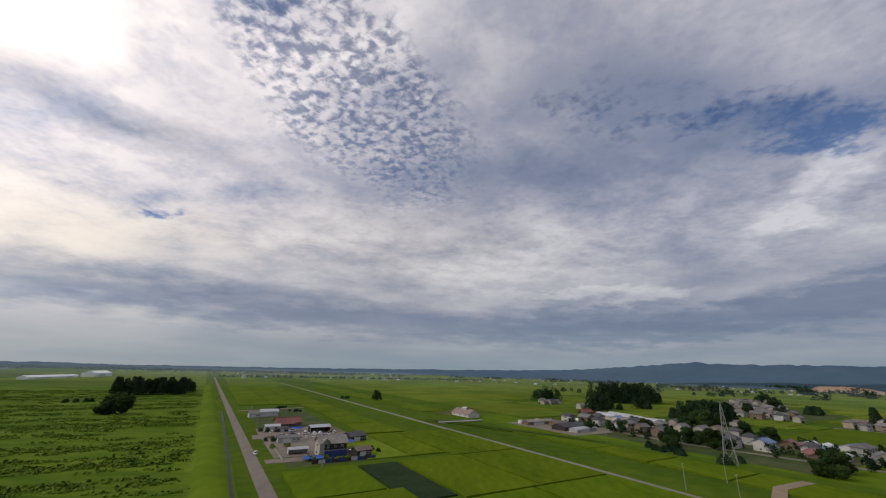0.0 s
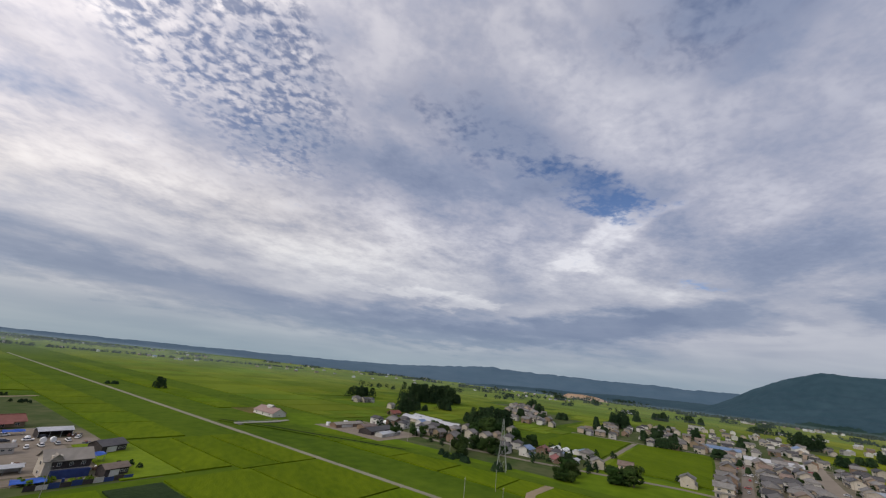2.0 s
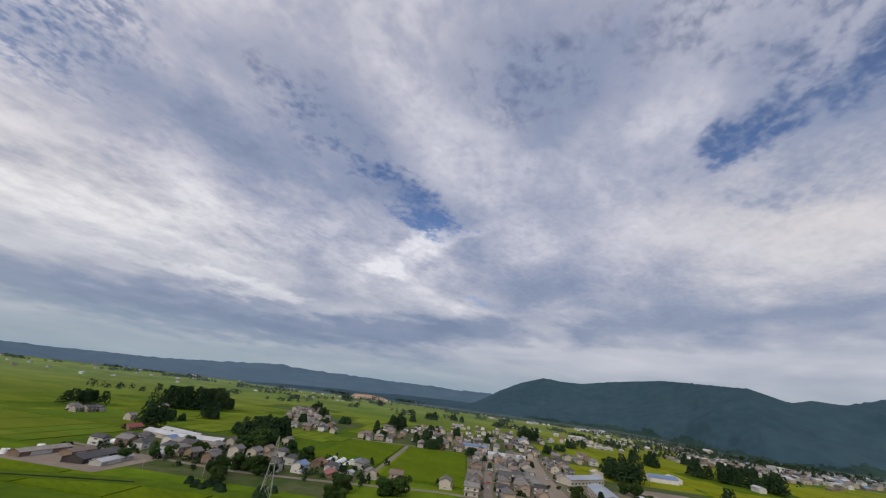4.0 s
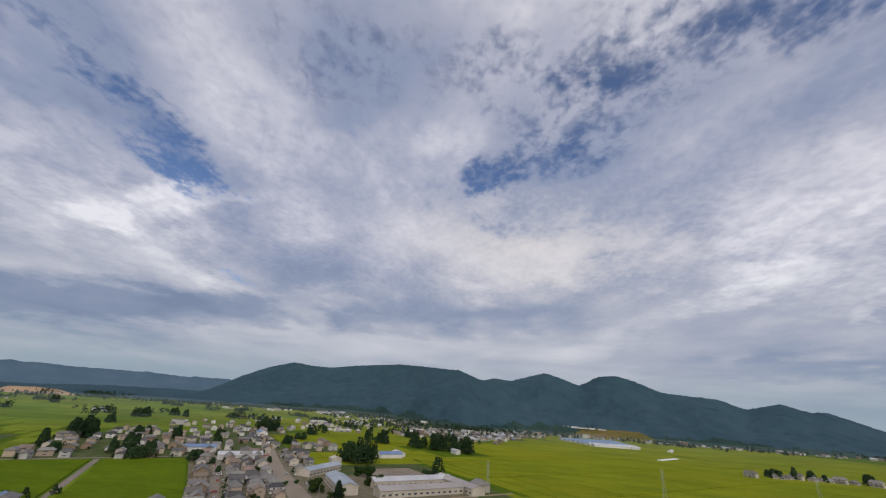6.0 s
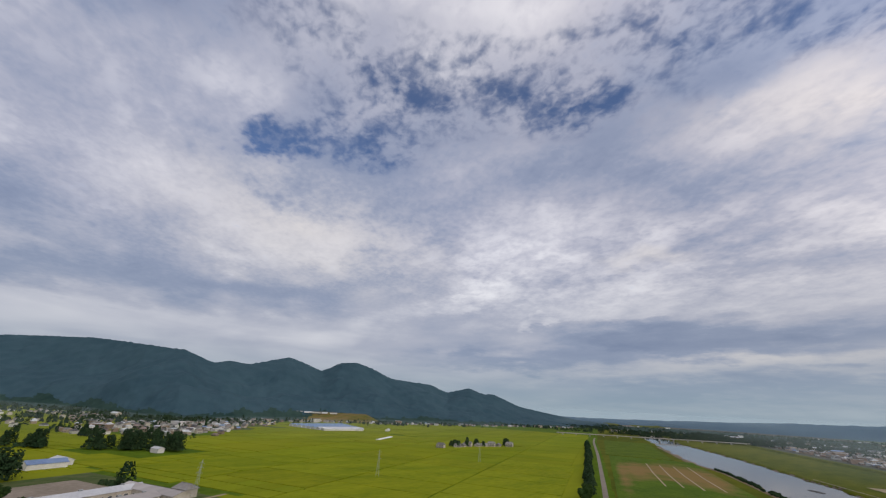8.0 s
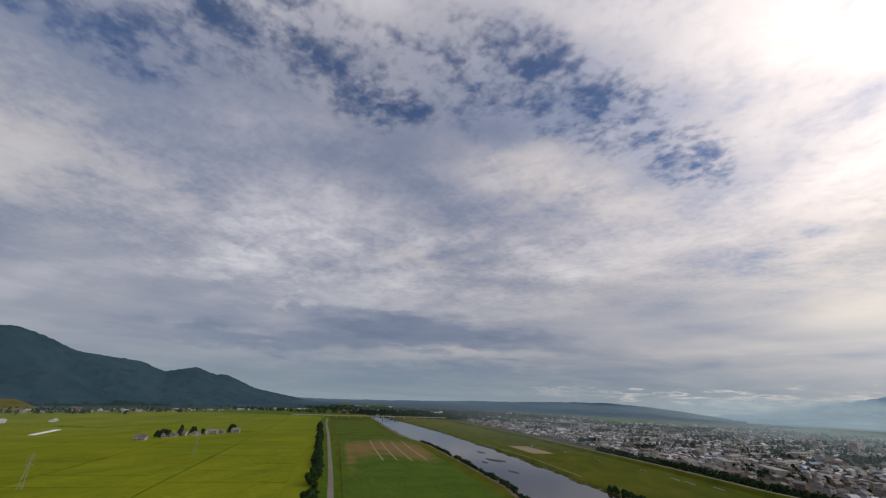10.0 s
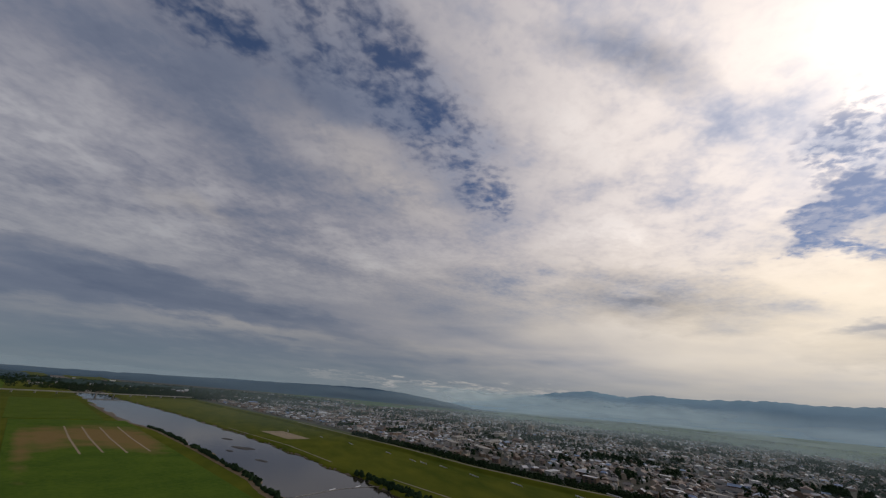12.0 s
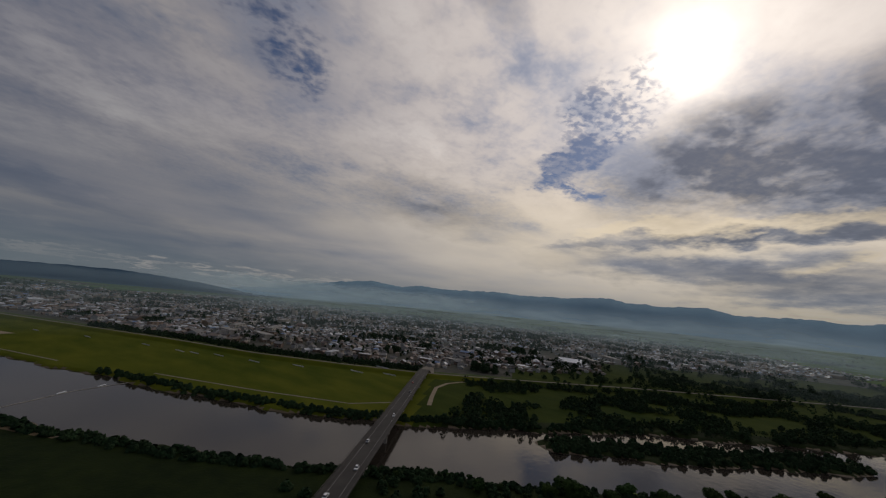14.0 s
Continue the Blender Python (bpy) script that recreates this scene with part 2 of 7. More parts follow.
cell_gap = wmath("MULTIPLY", wrange(wmath("ADD", fields["cells"], wmath("MULTIPLY", rough_gap, 0.32)), 0.06, 0.92), wrange(wmath("ADD", n_cell, wmath("MULTIPLY", wmath("SUBTRACT", n_tex, 0.5), 0.7)), 0.37, 0.68))
mottle = wmath("ADD", n_tex, wmath("ADD", wmath("MULTIPLY", wmath("SUBTRACT", n_cell, 0.5), 0.7), wmath("MULTIPLY", wmath("SUBTRACT", n_mid, 0.5), 0.6)))
thin_gap = wmath("MULTIPLY", wrange(fields["dapple"], 0.05, 1.0), wrange(mottle, 0.30, 0.86))
gap = wmath("MULTIPLY", wrange(gap_raw, 0.15, 1.35), wrange(mottle, 0.28, 0.66, 0.66, 1.0))
shut = wmath("MULTIPLY", wmath("SUBTRACT", 1.0, wmath("MULTIPLY", cell_gap, 0.72)), wmath("SUBTRACT", 1.0, wmath("MULTIPLY", thin_gap, 0.62)))
gap = wmath("MULTIPLY", wmath("SUBTRACT", 1.0, wmath("MULTIPLY", wmath("SUBTRACT", 1.0, gap), shut)), 0.95)
low = wrange(sep.outputs[2], 0.30, 0.06)          # bands near the horizon
form = wmath("ADD", wmath("MULTIPLY", wmath("SUBTRACT", n_big, 0.5), 1.3),
             wmath("ADD", wmath("MULTIPLY", wmath("SUBTRACT", n_mid, 0.5), 1.0), wmath("ADD", wmath("MULTIPLY", wmath("SUBTRACT", n_tex, 0.5), 0.40), wmath("MULTIPLY", wmath("SUBTRACT", n_cell, 0.5), 0.26))))
form = wmath("ADD", wmath("MULTIPLY", form, wrange(sep.outputs[2], 0.05, 0.32, 0.22, 1.0)), wmath("MULTIPLY", wmath("SUBTRACT", n_band, 0.5), wmath("MULTIPLY", low, 0.6)))
shade = wmath("MULTIPLY", wmath("MINIMUM", fields["dark"], 1.05), wrange(wmath("ADD", wmath("MULTIPLY", n_mid, 0.72), wmath("MULTIPLY", n_tex, 0.28)), 0.36, 0.60, 0.5, 1.3))
lit = wmath("ADD", wmath("ADD", form, 0.56), wmath("SUBTRACT", wmath("MULTIPLY", wmath("MULTIPLY", wmath("MINIMUM", fields["white"], 0.62), 0.45), wrange(wmath("ADD", wmath("MULTIPLY", n_mid, 0.5), wmath("MULTIPLY", n_tex, 0.5)), 0.36, 0.62, 0.7, 1.15)), wmath("MULTIPLY", shade, 0.46)))
lit = wmath("ADD", lit, wmath("MULTIPLY", wmath("MINIMUM", fields["cells"], 0.8), wmath("MULTIPLY", wmath("SUBTRACT", 0.52, n_cell), 1.0)))
ramp = wt.nodes.new("ShaderNodeValToRGB")
wt.links.new(lit, ramp.inputs[0])
els = ramp.color_ramp.elements
els[0].position, els[0].color = 0.0, (0.21, 0.25, 0.36, 1)
els[1].position, els[1].color = 1.0, (0.82, 0.79, 0.80, 1)
for pos, col in ((0.28, (0.29, 0.325, 0.43, 1)), (0.52, (0.43, 0.435, 0.51, 1)), (0.74, (0.60, 0.585, 0.63, 1))):
    e = els.new(pos)
    e.color = col
cloud = wmix(wmath("MULTIPLY", wmath("MINIMUM", wmath("MULTIPLY", fields["warm"], 0.6), 0.85), wrange(lit, 0.1, 0.6, 0.1, 1.0)), ramp.outputs[0], wmix(wmath("POWER", facing, 2.0), (0.82, 0.745, 0.67), (0.96, 0.76, 0.46)))
thick = wmath("SUBTRACT", 1.0, wmath("MINIMUM", wmath("MULTIPLY", shade, 0.8), 0.93))
# the deck is brighter and warmer towards the sun
near_sun = wmath("POWER", facing, 2.0)
cloud = wmix(wmath("MULTIPLY", near_sun, wrange(lit, 0.12, 0.7, 0.04, 0.62)), cloud, (0.88, 0.745, 0.61))
away = wt.nodes.new("ShaderNodeVectorMath")          # cooler light on the side turned from the sun
away.operation = "MULTIPLY"
wt.links.new(cloud, away.inputs[0])
wt.links.new(wmix(wrange(dotn.outputs["Value"], 0.7, -0.5), (1.0, 1.0, 1.0), (0.960, 1.0, 1.055)), away.inputs[1])
hue = wt.nodes.new("ShaderNodeVectorMath")           # greener grey low down, bluer overhead
hue.operation = "MULTIPLY"
wt.links.new(away.outputs[0], hue.inputs[0])
wt.links.new(wmix(wrange(sep.outputs[2], 0.10, 0.42), (0.985, 1.0, 0.975), (1.0, 1.0, 1.02)), hue.inputs[1])
cloud = hue.outputs[0]
gain = wt.nodes.new("ShaderNodeVectorMath")
gain.operation = "SCALE"
wt.links.new(cloud, gain.inputs[0])
wt.links.new(wmath("ADD", 1.0, wmath("MULTIPLY", wmath("MULTIPLY", near_sun, 1.6), wmath("SUBTRACT", 1.0, wmath("MINIMUM", wmath("MULTIPLY", shade, 0.72), 0.8)))), gain.inputs["Scale"])
cloud = gain.outputs[0]
sky = wt.nodes.new("ShaderNodeTexSky")
sky.sky_type, sky.sun_disc = "NISHITA", False
sky.sun_elevation, sky.sun_rotation = radians(SUN_EL), radians(SUN_AZ % 360)
sky.dust_density, sky.ozone_density = 0.2, 4.0
dim = wt.nodes.new("ShaderNodeVectorMath")
dim.operation = "SCALE"
wt.links.new(sky.outputs[0], dim.inputs[0])
dim.inputs["Scale"].default_value = 0.10
shine = wt.nodes.new("ShaderNodeVectorMath")
shine.operation = "SCALE"
shine.inputs[0].default_value = (1.0, 0.91, 0.81)
wt.links.new(wmath("MULTIPLY", glow, wmath("MULTIPLY", thick, wmath("SUBTRACT", 1.0, wmath("MULTIPLY", gap, 0.6)))), shine.inputs["Scale"])
deep = wt.nodes.new("ShaderNodeVectorMath")
deep.operation = "MULTIPLY"
wt.links.new(dim.outputs[0], deep.inputs[0])
deep.inputs[1].default_value = (0.86, 0.90, 1.04)
seen = wmix(gap, cloud, deep.outputs[0])
haze = wrange(sep.outputs[2], 0.14, -0.01)
seen = wmix(wmath("MULTIPLY", haze, 0.74), seen, wmix(wmath("POWER", facing, 1.5), (0.262, 0.355, 0.412), (0.45, 0.46, 0.445)))
seen = wmix(wmath("MINIMUM", wmath("MULTIPLY", fields["puff"], 0.9), 0.9), seen, (0.72, 0.71, 0.70))
total = wt.nodes.new("ShaderNodeVectorMath")
total.operation = "ADD"
wt.links.new(seen, total.inputs[0])
wt.links.new(shine.outputs[0], total.inputs[1])
bg = wt.nodes.new("ShaderNodeBackground")
wt.links.new(total.outputs[0], bg.inputs[0])
bg.inputs[1].default_value = 1.0
wout = wt.nodes.new("ShaderNodeOutputWorld")
wt.links.new(bg.outputs[0], wout.inputs[0])

sun = new("sun", bpy.data.lights.new("sun", "SUN"))
sun.data.energy, sun.data.angle, sun.data.color = 0.9, radians(12), (1.0, 0.94, 0.84)
sun.matrix_world = look(to_sun * 500, (0, 0, 0))

# ---- materials ----


def material(name, dark, light, scale=1.0, rough=0.9, bump=0.0, bump_scale=None, vary=0.0, island=False, metal=0.0, spec=0.3, stretch=(1, 1, 1), big=0.12, big_amt=0.5):
    """A surface whose colour runs between two tones at a fine and a broad scale; vary: difference between one piece and the next."""
    m = bpy.data.materials.new(name)
    m.use_nodes = True
    t = m.node_tree
    b = t.nodes["Principled BSDF"]
    b.inputs["Roughness"].default_value, b.inputs["Metallic"].default_value = rough, metal
    b.inputs["Specular IOR Level"].default_value = spec
    geo = t.nodes.new("ShaderNodeNewGeometry")
    mp = t.nodes.new("ShaderNodeMapping")
    mp.inputs["Rotation"].default_value = (0, 0, radians(-30))
    mp.inputs["Scale"].default_value = stretch
    t.links.new(geo.outputs["Position"], mp.inputs[0])

    def nz(s, d):
        n = t.nodes.new("ShaderNodeTexNoise")
        n.inputs["Scale"].default_value, n.inputs["Detail"].default_value = s, d
        t.links.new(mp.outputs[0], n.inputs["Vector"])
        return n.outputs[0]
    fine, broad = nz(scale, 5), nz(scale * big, 3)
    mix = t.nodes.new("ShaderNodeMath")
    mix.operation = "MULTIPLY_ADD"
    t.links.new(broad, mix.inputs[0])
    mix.inputs[1].default_value = big_amt
    w = t.nodes.new("ShaderNodeMath")
    w.operation = "MULTIPLY"
    t.links.new(fine, w.inputs[0])
    w.inputs[1].default_value = 1 - big_amt
    t.links.new(w.outputs[0], mix.inputs[2])
    rng = t.nodes.new("ShaderNodeMapRange")
    rng.inputs[1].default_value, rng.inputs[2].default_value = 0.34, 0.66
    t.links.new(mix.outputs[0], rng.inputs[0])
    cm = t.nodes.new("ShaderNodeMix")
    cm.data_type = "RGBA"
    cm.inputs[6].default_value, cm.inputs[7].default_value = (*dark, 1), (*light, 1)
    t.links.new(rng.outputs[0], cm.inputs[0])
    col = cm.outputs[2]
    if vary:
        rnd = geo.outputs["Random Per Island"] if island else t.nodes.new("ShaderNodeObjectInfo").outputs["Random"]
        hs = t.nodes.new("ShaderNodeHueSaturation")
        r1 = t.nodes.new("ShaderNodeMapRange")
        t.links.new(rnd, r1.inputs[0])
        r1.inputs[3].default_value, r1.inputs[4].default_value = 1 - vary, 1 + vary
        t.links.new(r1.outputs[0], hs.inputs["Value"])
        fr = t.nodes.new("ShaderNodeMath")
        fr.operation = "FRACT"
        k = t.nodes.new("ShaderNodeMath")
        k.operation = "MULTIPLY"
        k.inputs[1].default_value = 7.31
        t.links.new(rnd, k.inputs[0])
        t.links.new(k.outputs[0], fr.inputs[0])
        r2 = t.nodes.new("ShaderNodeMapRange")
        t.links.new(fr.outputs[0], r2.inputs[0])
        r2.inputs[3].default_value, r2.inputs[4].default_value = 0.5 - vary * 0.08, 0.5 + vary * 0.08
        t.links.new(r2.outputs[0], hs.inputs["Hue"])
        t.links.new(col, hs.inputs["Color"])
        col = hs.outputs[0]
    t.links.new(col, b.inputs["Base Color"])
    if bump:
        bp = t.nodes.new("ShaderNodeBump")
        bp.inputs["Strength"].default_value, bp.inputs["Distance"].default_value = 0.8, bump
        t.links.new(nz(bump_scale, 4) if bump_scale else fine, bp.inputs["Height"])
        t.links.new(bp.outputs[0], b.inputs["Normal"])
    return m


M_RICE_N = material("rice_green", (0.058, 0.100, 0.003), (0.108, 0.156, 0.005), 0.35, 0.85, 0.25, 1.4, vary=0.08, stretch=(1, 0.35, 1), spec=0.02)
M_RICE_S = material("rice_ripening", (0.104, 0.138, 0.005), (0.192, 0.214, 0.010), 0.30, 0.85, 0.25, 1.4, vary=0.06, stretch=(1, 0.35, 1), spec=0.02)
M_RICE_FAR_S = material("rice_far_ripening", (0.104, 0.138, 0.006), (0.184, 0.208, 0.011), 0.02, 0.9, vary=0.07, island=True, stretch=(1, 0.4, 1), spec=0.02)
M_RICE_FAR = material("rice_far", (0.075, 0.120, 0.010), (0.140, 0.185, 0.017), 0.02, 0.9, vary=0.16, island=True, stretch=(1, 0.4, 1), spec=0.02)
# Western rice: distance haze is painted in with dull bluish tones
M_RICE_FAR_W = material("rice_far_west_hazed", (0.026, 0.062, 0.056), (0.100, 0.165, 0.055), 0.006, 0.9, vary=0.1, island=True, spec=0.06)
M_CROP = material("crop_green", (0.036, 0.068, 0.008), (0.070, 0.106, 0.012), 0.25, 0.85, 0.3, 1.2, vary=0.2, spec=0.02)
M_CROP_DARK = material("crop_dark", (0.013, 0.027, 0.009), (0.026, 0.046, 0.014), 0.6, 0.85, 0.3, 1.2, spec=0.06)
M_CROP_LIGHT = material("crop_light", (0.098, 0.155, 0.006), (0.150, 0.212, 0.010), 0.3, 0.85, 0.25, 1.4, spec=0.06)
M_SOIL = material("bare_soil", (0.058, 0.078, 0.012), (0.190, 0.125, 0.058), 0.10, 0.95, 0.2, 0.9, stretch=(1, 0.3, 1), spec=0.06)
M_BUND = material("bund_grass", (0.042, 0.080, 0.006), (0.086, 0.132, 0.010), 0.12, 0.9, 0.3, 0.8, spec=0.02)
# Foliage green taken near black: dim light is put into the colour
M_THICKET = material("dimmed_thicket_floor", (0.006, 0.012, 0.003), (0.019, 0.029, 0.006), 0.12, 0.9, 0.4, 0.7, spec=0.06)
M_SCRUB = material("scrub_grass", (0.034, 0.076, 0.006), (0.125, 0.185, 0.014), 0.16, 0.9, 0.6, 0.5, stretch=(0.22, 1, 1), spec=0.02)
M_MEADOW = material("river_meadow", (0.042, 0.060, 0.005), (0.108, 0.112, 0.012), 0.05, 0.9, 0.3, 0.6, stretch=(1, 0.4, 1), spec=0.02)
M_LEVEE = material("levee_grass", (0.062, 0.112, 0.006), (0.122, 0.182, 0.011), 0.10, 0.9, 0.04, 0.7, spec=0.02)
M_MUD = material("river_mud", (0.070, 0.052, 0.030), (0.140, 0.104, 0.064), 0.2, 0.7, 0.2, 0.8)
M_LANE = material("pale_lane", (0.165, 0.155, 0.110), (0.240, 0.225, 0.165), 0.3, 0.95, 0.02, 2.0)
M_STREET = material("dusty_street", (0.185, 0.155, 0.120), (0.255, 0.220, 0.175), 0.12, 0.9, 0.02, 2.0, stretch=(0.3, 1, 1))
M_TOWN = material("town_ground", (0.085, 0.085, 0.045), (0.185, 0.160, 0.120), 0.16, 0.95, 0.08, 0.8, big=0.25, spec=0.1)
# Town ground again, with shade between the houses put into the colour
M_TOWN_W = material("town_ground_painted_shade", (0.030, 0.036, 0.028), (0.095, 0.088, 0.074), 0.10, 0.95, 0.08, 0.8, big=0.25, spec=0.1)
M_ROUGH = material("darker_grass", (0.018, 0.032, 0.005), (0.046, 0.060, 0.010), 0.06, 0.9, 0.4, 0.5, stretch=(1, 0.4, 1), spec=0.02)
M_EARTH = material("bank_earth", (0.075, 0.055, 0.026), (0.150, 0.105, 0.058), 0.25, 0.95, 0.1, 0.8)
M_YARD = material("yard_ground", (0.030, 0.060, 0.008), (0.086, 0.094, 0.040), 0.11, 0.95, 0.1, 0.8, big=0.25, spec=0.1)
M_DIRT = material("packed_dirt", (0.20, 0.155, 0.098), (0.28, 0.225, 0.15), 0.15, 0.95, 0.08, 0.8)
M_GRAVEL = material("yard_gravel", (0.150, 0.125, 0.095), (0.235, 0.200, 0.160), 0.3, 0.95, 0.05, 1.5)
M_ROAD = material("worn_asphalt", (0.140, 0.120, 0.096), (0.205, 0.178, 0.145), 0.25, 0.9, 0.02, 2.0, stretch=(1, 0.3, 1))
M_ASPHALT = material("asphalt", (0.040, 0.040, 0.041), (0.070, 0.069, 0.068), 0.3, 0.85, 0.02, 2.0)
M_DECK = material("bridge_asphalt", (0.030, 0.027, 0.024), (0.058, 0.052, 0.046), 0.2, 0.85, 0.02, 2.0)
M_WORN_LINE = material("worn_line", (0.12, 0.115, 0.105), (0.34, 0.33, 0.31), 0.6, 0.8)
M_RAIL = material("weathered_rail", (0.060, 0.052, 0.045), (0.115, 0.100, 0.088), 1.0, 0.7)
M_CONCRETE = material("concrete", (0.22, 0.21, 0.19), (0.34, 0.325, 0.295), 0.4, 0.85, 0.02, 2.0)
M_PAINT = material("road_paint", (0.62, 0.62, 0.60), (0.78, 0.78, 0.76), 1.5, 0.7)
# Blue in this forest colour stands in for haze before the range
M_FOREST = material("haze_blue_forest", (0.024, 0.053, 0.072), (0.039, 0.075, 0.096), 0.02, 0.95, 0.5, 0.09, big=0.15, big_amt=0.45, spec=0.06)
# Distant hills: haze is painted into the base colour as blue
M_HILL = material("haze_blue_hill", (0.060, 0.106, 0.152), (0.084, 0.132, 0.180), 0.006, 1.0, spec=0.06)
M_HILL_S = material("haze_tinted_hill", (0.034, 0.074, 0.120), (0.050, 0.094, 0.144), 0.006, 1.0, spec=0.06)
# Woods at the foot: greener, with a little painted haze blue
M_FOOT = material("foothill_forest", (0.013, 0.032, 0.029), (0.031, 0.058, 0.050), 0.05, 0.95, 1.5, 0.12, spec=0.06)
# Western ridge: palest blue, the most haze put into its colour
M_HILL_W = material("haze_pale_mountain", (0.20, 0.33, 0.42), (0.25, 0.38, 0.47), 0.004, 1.0, spec=0.06)
M_QUARRY = material("quarry_face", (0.25, 0.16, 0.09), (0.38, 0.27, 0.17), 0.03, 0.95, 2.0, 0.1)
M_LEAF = material("broad_leaves", (0.012, 0.028, 0.008), (0.038, 0.068, 0.016), 0.9, 0.75, vary=0.25, spec=0.06)
M_CEDAR = material("cedar_needles", (0.007, 0.018, 0.010), (0.020, 0.038, 0.018), 0.9, 0.8, vary=0.2, spec=0.06)
M_BUSH = material("scrub_leaves", (0.060, 0.110, 0.010), (0.140, 0.200, 0.022), 0.7, 0.8, vary=0.25, island=True, spec=0.06)
M_WOOD = material("woods", (0.008, 0.021, 0.010), (0.028, 0.050, 0.020), 0.2, 0.85, vary=0.25, island=True, spec=0.06)
M_BARK = material("bark", (0.05, 0.04, 0.03), (0.11, 0.09, 0.07), 3.0, 0.95)
M_STEEL = material("galvanised_steel", (0.25, 0.27, 0.28), (0.38, 0.40, 0.41), 1.0, 0.5, metal=0.6)
M_PYLON = material("weathered_pylon_steel", (0.24, 0.27, 0.25), (0.34, 0.37, 0.35), 1.0, 0.7)
M_GLASS = material("window_glass", (0.03, 0.035, 0.045), (0.06, 0.07, 0.085), 0.6, 0.12, spec=0.6)
M_FRAME = material("window_frame", (0.45, 0.45, 0.44), (0.60, 0.60, 0.58), 1.0, 0.5)
M_TYRE = material("tyre_rubber", (0.012, 0.012, 0.012), (0.03, 0.03, 0.03), 2.0, 0.9)
WALLS = [material("cream_render", (0.33, 0.30, 0.245), (0.46, 0.425, 0.37), 0.7, 0.85, vary=0.12),
         material("white_render", (0.43, 0.43, 0.41), (0.59, 0.58, 0.56), 0.7, 0.8, vary=0.08),
         material("brown_boards", (0.15, 0.105, 0.07), (0.25, 0.19, 0.14), 1.2, 0.85, vary=0.2),
         material("grey_siding", (0.30, 0.30, 0.29), (0.44, 0.43, 0.41), 1.0, 0.75, vary=0.15),
         material("tan_siding", (0.29, 0.235, 0.175), (0.40, 0.34, 0.27), 1.0, 0.8, vary=0.15)]
ROOFS = [material("grey_tile_roof", (0.115, 0.112, 0.108), (0.195, 0.188, 0.180), 0.8, 0.65, vary=0.25, spec=0.2),
         material("dark_metal_roof", (0.045, 0.045, 0.05), (0.085, 0.083, 0.085), 0.8, 0.6, vary=0.3, spec=0.2),
         material("brown_metal_roof", (0.13, 0.098, 0.078), (0.215, 0.168, 0.138), 0.8, 0.6, vary=0.2),
         material("red_metal_roof", (0.165, 0.050, 0.042), (0.240, 0.090, 0.075), 0.7, 0.5, vary=0.12),
         material("blue_metal_roof", (0.10, 0.17, 0.29), (0.17, 0.25, 0.38), 0.7, 0.45, vary=0.15),
         material("pale_metal_roof", (0.33, 0.345, 0.37), (0.46, 0.475, 0.50), 0.6, 0.4, vary=0.12)]
M_BLUE_TARP = material("blue_tarp", (0.015, 0.06, 0.30), (0.03, 0.12, 0.50), 0.8, 0.4)
M_SHEET = material("white_sheet", (0.66, 0.68, 0.70), (0.82, 0.84, 0.85), 0.5, 0.4)
M_DARKWALL = material("charred_boards", (0.025, 0.022, 0.024), (0.06, 0.05, 0.05), 1.0, 0.8)
M_NAVY = material("navy_sheet", (0.015, 0.03, 0.11), (0.03, 0.055, 0.18), 0.9, 0.5)


def stubble_material():
    """Green meadow worn to brown stubble in one broad, ragged patch."""
    m = M_CROP.copy()
    m.name = "stubble_meadow"
    t = m.node_tree
    b = t.nodes["Principled BSDF"]
    green = b.inputs["Base Color"].links[0].from_socket
    geo = [n for n in t.nodes if n.bl_idname == "ShaderNodeNewGeometry"][0]
    mask = None
    c30, s30 = math.cos(radians(30)), math.sin(radians(30))
    for u, v, ru, rv, amount in ((-64, 668, 78, 150, 1.5), (-8, 640, 26, 150, 0.8), (-96, 600, 36, 130, 0.7), (6, 560, 10, 260, 0.7)):
        mp = t.nodes.new("ShaderNodeMapping")
        mp.vector_type = "TEXTURE"
        mp.inputs[1].default_value = (u * c30 + v * s30, u * s30 - v * c30, 0)
        mp.inputs[2].default_value = (0, 0, radians(30))
        mp.inputs[3].default_value = (ru, rv, 50)
        t.links.new(geo.outputs["Position"], mp.inputs[0])
        g = t.nodes.new("ShaderNodeTexGradient")
        g.gradient_type = "SPHERICAL"
        t.links.new(mp.outputs[0], g.inputs[0])
        k = t.nodes.new("ShaderNodeMath")
        k.operation = "MULTIPLY_ADD"
        t.links.new(g.outputs[1], k.inputs[0])
        k.inputs[1].default_value = amount
        if mask is None:
            k.inputs[2].default_value = 0
        else:
            t.links.new(mask, k.inputs[2])
        mask = k.outputs[0]
    n = t.nodes.new("ShaderNodeTexNoise")
    n.inputs["Scale"].default_value, n.inputs["Detail"].default_value = 0.035, 6
    t.links.new(geo.outputs["Position"], n.inputs["Vector"])
    e = t.nodes.new("ShaderNodeMath")
    e.operation = "MULTIPLY_ADD"
    t.links.new(n.outputs[0], e.inputs[0])
    e.inputs[1].default_value = 1.5
    t.links.new(mask, e.inputs[2])
    r = t.nodes.new("ShaderNodeMapRange")
    t.links.new(e.outputs[0], r.inputs[0])
    r.inputs[1].default_value, r.inputs[2].default_value, r.inputs[4].default_value = 1.0, 1.75, 0.8
    mx = t.nodes.new("ShaderNodeMix")
    mx.data_type = "RGBA"
    t.links.new(r.outputs[0], mx.inputs[0])
    t.links.new(green, mx.inputs[6])
    mx.inputs[7].default_value = (0.20, 0.125, 0.055, 1)
    t.links.new(mx.outputs[2], b.inputs["Base Color"])
    return m


M_STUBBLE = stubble_material()


